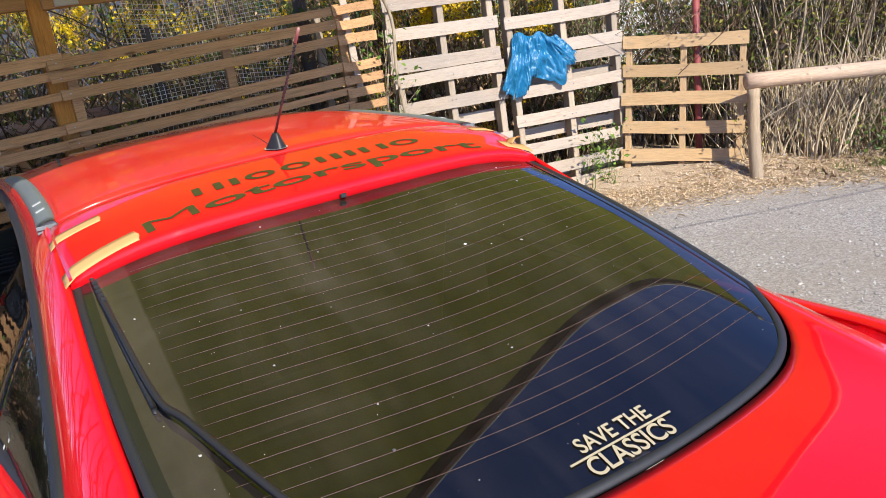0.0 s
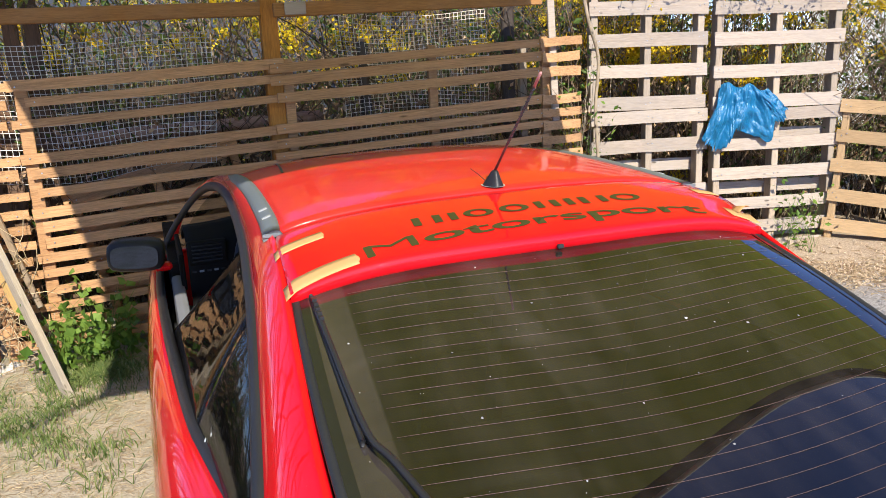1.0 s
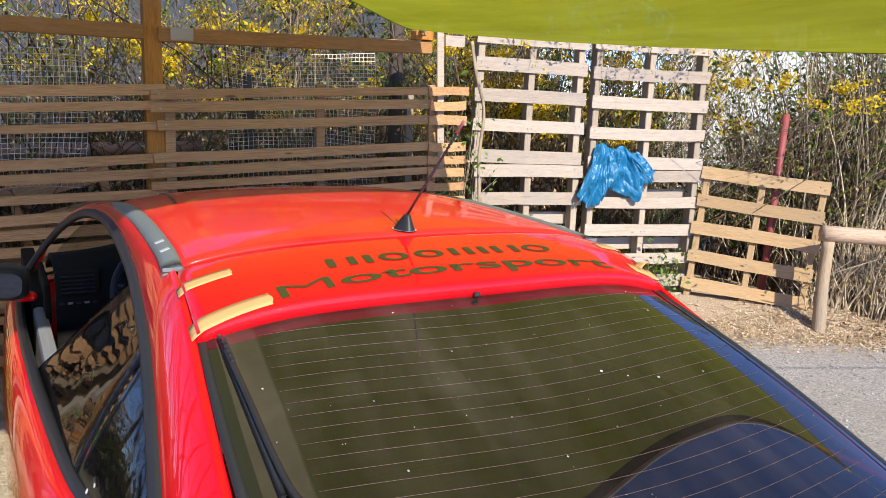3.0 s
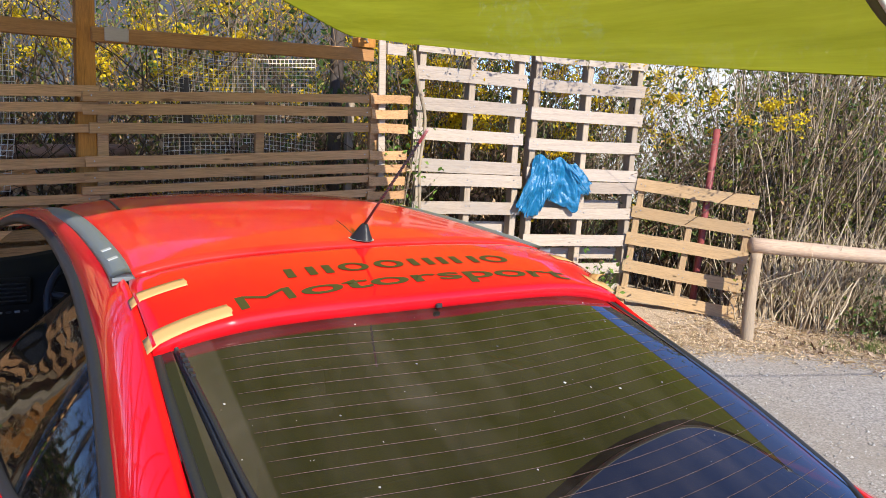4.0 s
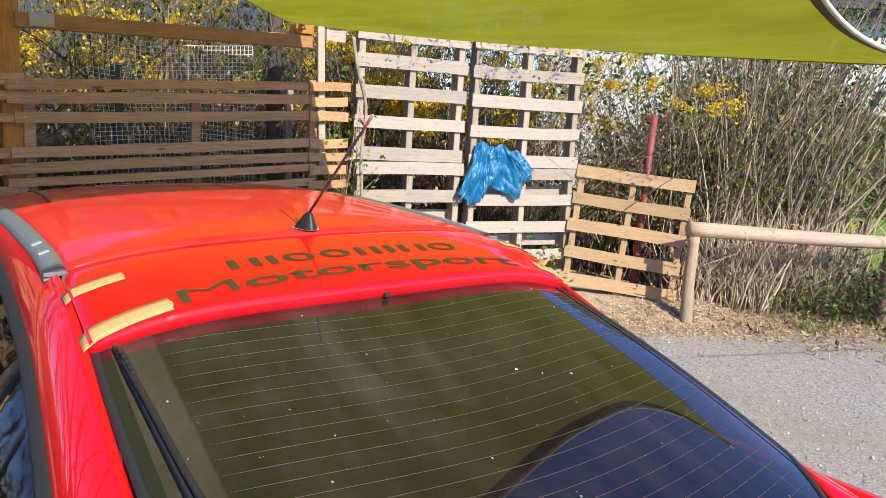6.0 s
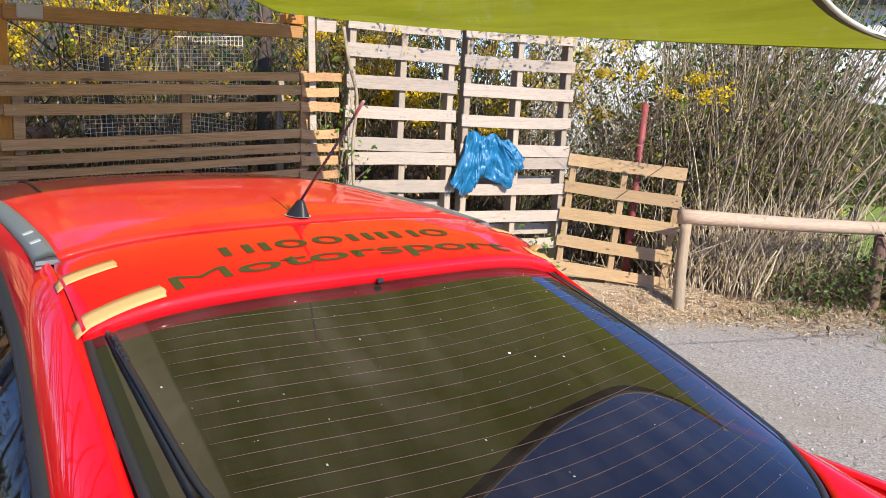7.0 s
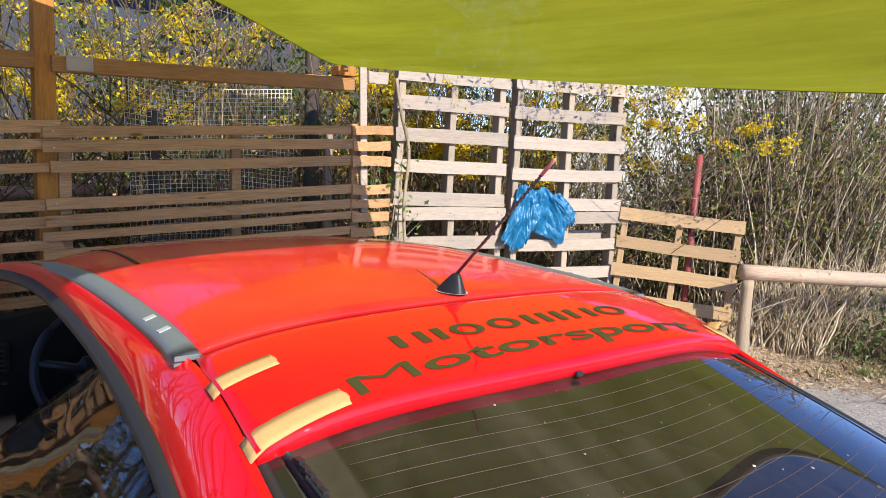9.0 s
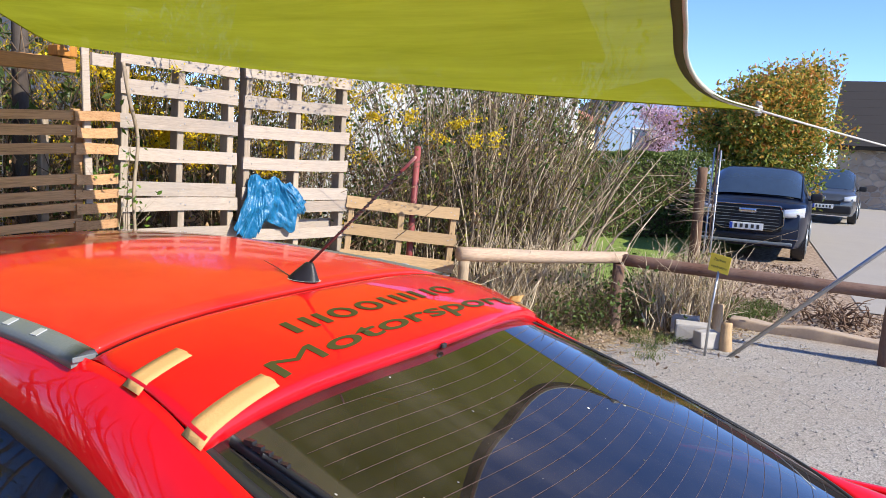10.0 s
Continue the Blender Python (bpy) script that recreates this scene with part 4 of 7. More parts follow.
def build_sides():
    N = 70
    for side in (-1, 1):
        inner = smooth_curve([(side * tumble_x(z, y), y, z) for y, z in IN_YZ], N)
        outer = smooth_curve([(side * x, y, z) for x, y, z in OUT], N)

        def strip(u, v, inner=inner, outer=outer, side=side):
            i = round(u * N)
            a, b = inner[i], outer[i]
            return a.lerp(b, v) + Vector((side * 0.012, 0, 0.008)) * math.sin(math.pi * v) * min(1, (b - a).length / 0.15)
        me = grid_mesh("pillar_panel", strip, N, 8, PAINT, flip=side > 0)
        solid(put("pillar_panel", me, car, "red roof pillar and window surround"), 0.01, -1 if side < 0 else -1)
        # lower side: shoulder to sill
        def flank(u, v, side=side):
            y = 0.06 + 4.52 * u
            sx, sz = shoulder(y)
            w = lerp_table(WIDTH, y)
            if v < 0.35:
                k = v / 0.35
                x = sx + (w - sx) * math.sin(k * math.pi / 2)
                z = sz - 0.16 * (1 - math.cos(k * math.pi / 2))
            else:
                k = (v - 0.35) / 0.65
                x = w - 0.05 * k * k + 0.010 * math.sin(k * math.pi * 2)
                z = sz - 0.16 - k * (sz - 0.16 - 0.24)
            return Vector((side * x, y, z))
        me = grid_mesh("side_panel", flank, 90, 18, PAINT, flip=side < 0)
        solid(put("side_panel", me, car, "red side panel"), 0.008, -1)
        # belt trim and window seal
        belt = [Vector((side * (shoulder(y)[0] - 0.006), y, shoulder(y)[1] + 0.004)) for y in [1.14 + (3.74 - 1.14) * i / 40 for i in range(41)]]
        nrm = Vector((side * 0.8, 0, 0.6))
        put("belt_trim", sweep(belt, [(-0.020, -0.012), (-0.020, 0.008), (-0.004, 0.014), (0.014, 0.006), (0.016, -0.012)], BLACK, "belt_trim", lambda i: nrm), car, "black belt trim")
        put("side_seal", sweep(inner, [(-0.016, -0.012), (-0.016, 0.008), (0.004, 0.014), (0.020, 0.006), (0.020, -0.012)], RUBBER, "side_seal", lambda i: nrm), car, "black rubber side window seal")
        # panes: quarter pane and door pane, the door pane let down
        top = [(y, z) for y, z in ((p.y, p.z) for p in inner)]
        top.sort()
        upper = [(p.y, p.z) for p in inner if p.z > 0.91]

        def top_z(y, upper=upper):
            best = min(upper, key=lambda q: abs(q[0] - y))
            return best[1]

        def pane(y0, y1, cut, name, label, side=side):
            def fn(u, v):
                y = y0 + (y1 - y0) * u
                zb, zt = shoulder(y)[1] - 0.03, cut(y)
                z = zb + (max(zt, zb + 0.002) - zb) * v
                x = tumble_x(z, y) - 0.012 + 0.052 * v * (1 - v) - 0.03 * max(0.0, y - 1.72)
                return Vector((side * x, y, z))
            me = grid_mesh(name, fn, 30, 12, SIDEGLASS, flip=side > 0)
            solid(put(name, me, car, label), 0.004)
        pane(1.16, 1.706, lambda y: top_z(y), "quarter_window", "dark tinted quarter window")
        if side < 0:
            for y0, z0, ly, lz in ((1.60, 0.865, 0.010, 0.050), (1.57, 0.850, 0.028, 0.012), (1.585, 0.905, 0.030, 0.006)):
                q = Vector((-tumble_x(z0, y0) - 0.002, y0, z0))
                part("sticker_shape", box_bm(0.001, ly, lz, 0), WHITEP, car, "small white sticker", m=Matrix.Translation(q) @ pose(0, 0, 0, 12, 30, 0))
        pane(1.707, 2.66, lambda y: min(top_z(y), 1.215 - max(0, y - 2.12) * 0.72), "door_window", "dark tinted door window, let down")


def build_ends():
    # boot lid: from the window's lower edge back to the tail
    def deck(u, v):
        s = 2 * u - 1
        x0 = s * 0.70
        uu = max(-1, min(1, x0 / 0.615))
        g = glass_point(uu, 1.0)
        a = Vector((x0, g.y - 0.014, g.z - 0.008))
        k = max(0, (abs(x0) - 0.60) / 0.10)
        a = Vector((a.x, a.y + 0.06 * k, a.z - 0.030 * k))
        b = Vector((s * 0.56, 0.10 + 0.06 * s * s, 0.885 - 0.02 * s * s))
        p = a.lerp(b, v)
        lim = shoulder(p.y)
        if abs(s) > 0.999:
            p.x, p.z = math.copysign(lim[0], s), lim[1]
        p.z += 0.014 * math.sin(math.pi * v) * (1 - abs(s) ** 3) + 0.012 * math.exp(-((v - 0.85) / 0.12) ** 2) * (1 - s ** 4)
        return p
    solid(put("boot_lid", grid_mesh("boot_lid", deck, 40, 20, PAINT, flip=True), car, "red boot lid"), 0.01)

    def tail(u, v):
        s = 2 * u - 1
        w = 0.57 + 0.10 * math.sin(v * math.pi / 2)
        return Vector((s * w, 0.10 + 0.06 * s * s + 0.10 * abs(s) ** 4 - 0.06 * math.sin(v * math.pi), 0.88 - 0.02 * s * s - 0.62 * v))
    solid(put("rear_bumper", grid_mesh("rear_bumper", tail, 24, 16, PAINT), car, "red tail panel and bumper"), 0.01)

    def hood(u, v):
        s = 2 * u - 1
        y = 3.78 + 0.10 * (1 - s * s) + (4.56 - 3.78) * v
        sx, sz = shoulder(min(y, 4.57))
        return Vector((s * sx, y - 0.10 * s * s * v, sz + 0.05 * (1 - s * s) * (1 - 0.5 * v)))
    solid(put("bonnet", grid_mesh("bonnet", hood, 24, 16, PAINT, flip=True), car, "red bonnet"), 0.01)

    def nose(u, v):
        s = 2 * u - 1
        return Vector((s * (0.5 + 0.16 * v), 4.62 - 0.10 * s * s - 0.1 * v * s * s + 0.06 * math.sin(v * math.pi), 0.66 - 0.03 * s * s - 0.42 * v))
    solid(put("front_bumper", grid_mesh("front_bumper", nose, 24, 10, PAINT, flip=True), car, "red front bumper"), 0.01)

    def screen(u, v):
        s = 2 * u - 1
        top = roof_point(s * 0.98, front_y(s) - 0.005)
        bot = Vector((s * 0.72, 3.80 + 0.10 * (1 - s * s), 0.88 + 0.02 * (1 - s * s)))
        return top.lerp(bot, v) + Vector((0, 0.03, 0.03)) * math.sin(math.pi * v)
    ob = put("windscreen", grid_mesh("windscreen", screen, 24, 16, CLEARGLASS, flip=True), car, "clear windscreen")
    ob.visible_shadow = False


def build_mirror():
    for side in (-1, 1):
        bm = bmesh.new()
        bmesh.ops.create_cube(bm, size=1.0)
        bmesh.ops.subdivide_edges(bm, edges=bm.edges[:], cuts=4, use_grid_fill=True)
        for v in bm.verts:
            c = v.co * 2
            r = (abs(c.x) ** 4 + abs(c.y) ** 4 + abs(c.z) ** 4) ** 0.25
            c = c / max(r, 1e-6)
            v.co = Vector((c.x * 0.105, c.y * 0.05 * (1.0 if c.y < 0 else 1.5), c.z * 0.062))
        mi = part("door_mirror", bm, BLACK, car, "black door mirror", True, pose(side * 0.905, 3.17, 0.965, 0, side * -3, side * 8))
        bm = bmesh.new()
        bmesh.ops.create_circle(bm, cap_ends=True, segments=28, radius=1.0)
        for v in bm.verts:
            x, y = v.co.x, v.co.y
            r = (abs(x) ** 4 + abs(y) ** 4) ** 0.25
            v.co = Vector((x / r * 0.085, -0.052, y / r * 0.043))
        part("mirror_glass", bm, MIRRORM, mi)
        bm = box_bm(0.07, 0.05, 0.03, 0.01, (side * 0.815, 3.2, 0.90))
        part("mirror_foot", bm, PAINT, car)


def build_aerial():
    a = put("aerial", None, car, "stubby roof aerial with spiral mast")
    o = roof_point(0.0, 1.815)
    bm = bmesh.new()
    secs = [(0.025, 0.042, 0.0, 0.0), (0.0225, 0.038, 0.006, 0.002), (0.0165, 0.029, 0.018, 0.007), (0.0120, 0.020, 0.029, 0.012), (0.0085, 0.012, 0.038, 0.016), (0.006, 0.008, 0.041, 0.017)]
    rings = []
    for w, l, z, back in secs:
        cy = -0.008 - back
        rings.append([bm.verts.new(o + Vector((w * math.cos(t) * (1 - 0.35 * max(0, math.sin(t)) ** 2), cy + l * math.sin(t), z))) for t in [2 * math.pi * k / 24 for k in range(24)]])
    for r0, r1 in zip(rings, rings[1:]):
        for k in range(24):
            bm.faces.new((r0[k], r0[(k + 1) % 24], r1[(k + 1) % 24], r1[k]))
    bm.faces.new(rings[-1])
    part("aerial_base", bm, BLACK, a, smooth=True)
    bm = bmesh.new()
    r = [bm.verts.new(o + Vector((0.0285 * math.cos(t) * (1 - 0.35 * max(0, math.sin(t)) ** 2), -0.008 + 0.0455 * math.sin(t), 0.0015))) for t in [2 * math.pi * k / 24 for k in range(24)]]
    bm.faces.new(r)
    part("aerial_gasket", bm, PALEPLASTIC, a)
    stub = o + Vector((0.0, 0.030, 0.004))
    put("wire_stub", tube_mesh("wire_stub", [[(stub, 0.0012), (stub + Vector((-0.012, 0.030, 0.018)), 0.0010), (stub + Vector((-0.022, 0.055, 0.030)), 0.0007)]], BLACK, 5), a, "thin broken wire stub")
    p0, p1 = Vector((0.0, 1.795, o.z + 0.034)), Vector((0.008, 1.536, 1.609))
    d = p1 - p0
    put("mast", tube_mesh("mast", [[(p0, 0.0036), (p0 + d * 0.28, 0.0030), (p1 - d * 0.12, 0.0024)]], surface("faded_mast_core", (0.10, 0.05, 0.047), 0.5, relief=0), 8), a, "faded pinkish mast")
    hel = []
    side_v = Vector((1, 0, 0))
    up_v = d.normalized().cross(side_v)
    for k in range(220):
        f = 0.30 + 0.58 * k / 219
        ang = k * 0.48
        hel.append((p0 + d * f + (side_v * math.cos(ang) + up_v * math.sin(ang)) * 0.0030, 0.0014))
    put("mast_spiral", tube_mesh("mast_spiral", [hel], BLACK, 4), a)
    put("mast_tip", tube_mesh("mast_tip", [[(p1 - d * 0.13, 0.0034), (p1 - d * 0.01, 0.0036), (p1, 0.002)]], surface("worn_pink_cap", (0.5, 0.24, 0.22), 0.6), 8), a, "worn pinkish mast cap")


def build_tape():
    """Strips of masking tape over the hatch edges, torn at the ends."""
    def strip(side, ya, yb, u_in, wa, down):
        def fn(u, v):
            s = u
            uu = side * (u_in + (1.0 - u_in) * s)
            y = ya + (yb - ya) * (1 - s) + (v - 0.5) * wa * (1 - 0.35 * (s < 0.02))
            if s < 0.02:
                uu += side * 0.02 * abs(v - 0.5)
            p = roof_point(uu, y)
            p.z += 0.0012
            if s > 0.93:
                k = (s - 0.93) / 0.07
                p += Vector((side * 0.010 * k, 0, -down * k))
            return p
        me = grid_mesh("tape_strip", fn, 24, 3, TAPE, flip=side < 0)
        solid(put("tape_strip", me, car, "strip of ochre masking tape"), 0.0003, 1)
    strip(-1, 1.645, 1.652, 0.82, 0.038, 0.012)
    strip(-1, 1.512, 1.505, 0.74, 0.040, 0.012)
    strip(1, 1.665, 1.655, 0.86, 0.040, 0.03)
    strip(1, 1.530, 1.53, 0.87, 0.042, 0.0)
    # a loose end that sticks up
    base = roof_point(0.94, 1.545)
    me = grid_mesh("tape_end", lambda u, v: base + Vector((0.03 * u - 0.005, 0.035 * (v - 0.5), 0.002 + 0.016 * math.sin(u * 2.2) - 0.01 * v * u)), 8, 3, TAPE)
    solid(put("tape_end", me, car, "loose curled tape end"), 0.0006)


def build_decals():
    """Dark olive lettering across the hatch; the maker's name above it is a row of plain shapes."""
    def block(x0, x1, yb, h, slant):
        def fn(u, v):
            x = x0 + (x1 - x0) * u + slant * v
            y = yb + h * v
            w = lerp_table(EDGE_X, y)
            p = roof_point(x / w, y)
            p.z += 0.0012
            return p
        put("decal_block", grid_mesh("decal_block", fn, 4, 4, LETTER), car)
    def ring(x, w, y, h):
        def fn(u, v):
            t, k = 2 * math.pi * u, 0.62 + 0.38 * v
            kx = 1 - 0.017 * 2 / w * (1 - v)
            return flat(x + w / 2 + w / 2 * kx * math.cos(t), y + h / 2 + h / 2 * k * math.sin(t))
        put("decal_ring", grid_mesh("decal_ring", fn, 28, 2, LETTER, flip=True), car)

    def flat(x, y):
        p = roof_point(x / lerp_table(EDGE_X, y), y)
        p.z += 0.0012
        return p

    def bars(x, w, y, h, n):
        t = 0.019
        for k in range(n):
            c = x + w / 2 if n == 1 else x + t / 2 + (w - t) * k / (n - 1)
            block(c - t / 2, c + t / 2, y, h, 0.006)
    x = -0.285
    for w, n in ((0.068, 2), (0.024, 1), (0.072, 0), (0.072, 0), (0.060, 2), (0.024, 1), (0.070, 2), (0.078, 0)):
        ring(x, w, 1.577, 0.052) if n == 0 else bars(x, w, 1.579, 0.049, n)
        x += w + 0.0165
    def width(body):
        xs = [q.co.x for q in letters(body, 0.066).vertices]
        return max(xs) - min(xs)
    word = "Motorsport"
    full = width(word)
    k = 0.83 / full
    for i, c in enumerate(word):
        me = letters(c, 0.066, bold=0.0 if c == "M" else 0.0012)
        bm = bmesh.new()
        bm.from_mesh(me)
        bmesh.ops.triangulate(bm, faces=bm.faces[:])
        bmesh.ops.subdivide_edges(bm, edges=[e for e in bm.edges if e.calc_length() > 0.012], cuts=2)
        mid_x = width(word[:i + 1]) - width(c) / 2 - full / 2
        xs = [q.co.x for q in bm.verts]
        own = (max(xs) + min(xs)) / 2
        for q in bm.verts:
            q.co = flat((q.co.x - own + mid_x) * k, 1.513 + q.co.y * 1.02)
        bpy.data.meshes.remove(me)
        part("decal_letter", bm, LETTER, car)
    bm = box_bm(0.015, 0.008, 0.010, 0.002, roof_point(0.0, 1.448) + Vector((0.0, -0.004, -0.024)))
    part("hatch_stop", bm, RUBBER, car)


def build_cabin():
    # floor and bulkheads
    bm = box_bm(1.40, 3.6, 0.05, 0.01, (0, 2.2, 0.27))
    part("cabin_floor", bm, CABIN, car)
    bm = box_bm(1.36, 0.75, 0.03, 0.01, (0, 1.10, 0.845))
    part("parcel_shelf", bm, CABIN, car)
    def dash(u, v):
        s = 2 * u - 1
        prof = [(3.22, 0.50), (3.24, 0.76), (3.21, 0.88), (3.23, 0.97), (3.32, 1.0), (3.46, 0.985), (3.76, 0.885)]
        q = v * (len(prof) - 1)
        i = min(int(q), len(prof) - 2)
        f = q - i
        y = prof[i][0] * (1 - f) + prof[i + 1][0] * f
        z = prof[i][1] * (1 - f) + prof[i + 1][1] * f
        z += 0.035 * math.exp(-((s + 0.5) / 0.25) ** 2) * min(1, v * 2)
        return Vector((s * 0.72, y, z))
    d = solid(put("dashboard", grid_mesh("dashboard", dash, 40, 30, CABIN, flip=True), car, "dark dashboard"), 0.02)
    for x in (-0.645, -0.10, 0.10, 0.645):
        bm = box_bm(0.15, 0.03, 0.095, 0.006, (x, 3.195, 0.937))
        v = part("air_vent", bm, CABIN, d)
        for k in range(5):
            bm = box_bm(0.115, 0.012, 0.004, 0, (x, 3.176, 0.907 + k * 0.015))
            part("vent_slat", bm, BLACK, v)
    for k in range(5):
        part("switch", box_bm(0.018, 0.008, 0.009, 0.002, (-0.70 + 0.028 * k, 3.196, 0.862)), LINING if k % 2 else BLACK, d)
    st = put("steering_wheel", None, car, "black steering wheel")
    ring = [(Vector((-0.36 + 0.185 * math.cos(t), 3.0 + 0.07 * math.sin(t), 0.92 + 0.17 * math.sin(t))), 0.014) for t in [2 * math.pi * k / 40 for k in range(41)]]
    put("rim", tube_mesh("rim", [ring], BLACK, 8), st)
    bm = box_bm(0.13, 0.05, 0.10, 0.02, (-0.36, 3.02, 0.91))
    part("hub", bm, BLACK, st)
    for a in (0.2, 2.9, 4.7):
        e = Vector((-0.36 + 0.18 * math.cos(a), 3.0 + 0.07 * math.sin(a), 0.92 + 0.165 * math.sin(a)))
        put("spoke", tube_mesh("spoke", [[(Vector((-0.36, 3.01, 0.91)), 0.018), (e, 0.012)]], BLACK, 6), st)
    for x in (-0.36, 0.36):
        seat = put("front_seat", None, car, "grey fabric front seat with headrest")
        part("seat_cushion", box_bm(0.50, 0.52, 0.16, 0.05, (x, 2.45, 0.46), 3), FABRIC, seat)
        bm = box_bm(0.48, 0.13, 0.62, 0.05, (0, 0, 0.31), 3)
        part("seat_back", bm, FABRIC, seat, m=pose(x, 2.22, 0.46, 18, 0, 0))
        bm = box_bm(0.25, 0.09, 0.16, 0.035, (0, 0, 0), 3)
        part("headrest", bm, FABRIC, seat, m=pose(x, 2.00, 1.10, 18, 0, 0))
    part("rear_bench", box_bm(1.20, 0.50, 0.18, 0.05, (0, 1.62, 0.48), 3), FABRIC, car)
    bm = box_bm(1.22, 0.13, 0.50, 0.05, (0, 0, 0.25), 3)
    part("rear_backrest", bm, FABRIC, car, m=pose(0, 1.42, 0.48, 22, 0, 0))
    for side in (-1, 1):
        bm = box_bm(0.05, 1.5, 0.48, 0.02, (side * 0.765, 2.75, 0.555), 2)
        part("door_lining", bm, LINING, car, "grey fabric door lining")
        bm = box_bm(0.05, 1.2, 0.52, 0.02, (side * 0.73, 1.40, 0.60), 2)
        part("quarter_lining", bm, CABIN, car)
        bm = box_bm(0.02, 0.46, 0.15, 0.005, (side * 0.742, 3.50, 0.845))
        part("pillar_lining", bm, CABIN, car)
        bm = box_bm(0.06, 1.0, 0.58, 0.005, (side * 0.765, 3.95, 0.56))
        part("footwell_lining", bm, CABIN, car)


def build_wheels():
    for x, y in ((-0.76, 0.92), (0.76, 0.92), (-0.76, 3.55), (0.76, 3.55)):
        w = put("wheel", None, car, "black tyre on a steel wheel")
        side = math.copysign(1, x)
        bm = bmesh.new()
        prof = [(0.20, -0.09), (0.28, -0.095), (0.305, -0.075), (0.31, -0.04), (0.31, 0.04), (0.305, 0.075), (0.28, 0.095), (0.20, 0.09)]
        rings = [[bm.verts.new((x + a, y + r * math.cos(t), 0.305 + r * math.sin(t))) for r, a in prof] for t in [2 * math.pi * k / 36 for k in range(36)]]
        for k in range(36):
            r0, r1 = rings[k], rings[(k + 1) % 36]
            for j in range(len(prof)):
                j2 = (j + 1) % len(prof)
                bm.faces.new((r0[j], r0[j2], r1[j2], r1[j]))
        part("tyre", bm, RUBBER, w, smooth=True)
        bm = cyl_bm(0.20, 0.20, 0.15, 24, 0.01)
        part("rim", bm, STEEL, w, m=pose(x - side * 0.0 - 0.075, y, 0.305, 0, 90, 0))


build_roof()
build_trim()
build_rear_window()
build_wiper()
build_sides()
build_ends()
build_mirror()
build_aerial()
build_tape()
build_decals()
build_cabin()
build_wheels()


# ---- shade sail ----
C1, C2, C3, C4 = Vector((2.25, 1.28, 1.845)), Vector((1.66, 4.96, 2.080)), Vector((-2.35, 4.7, 3.45)), Vector((-1.43, 0.60, 2.65))


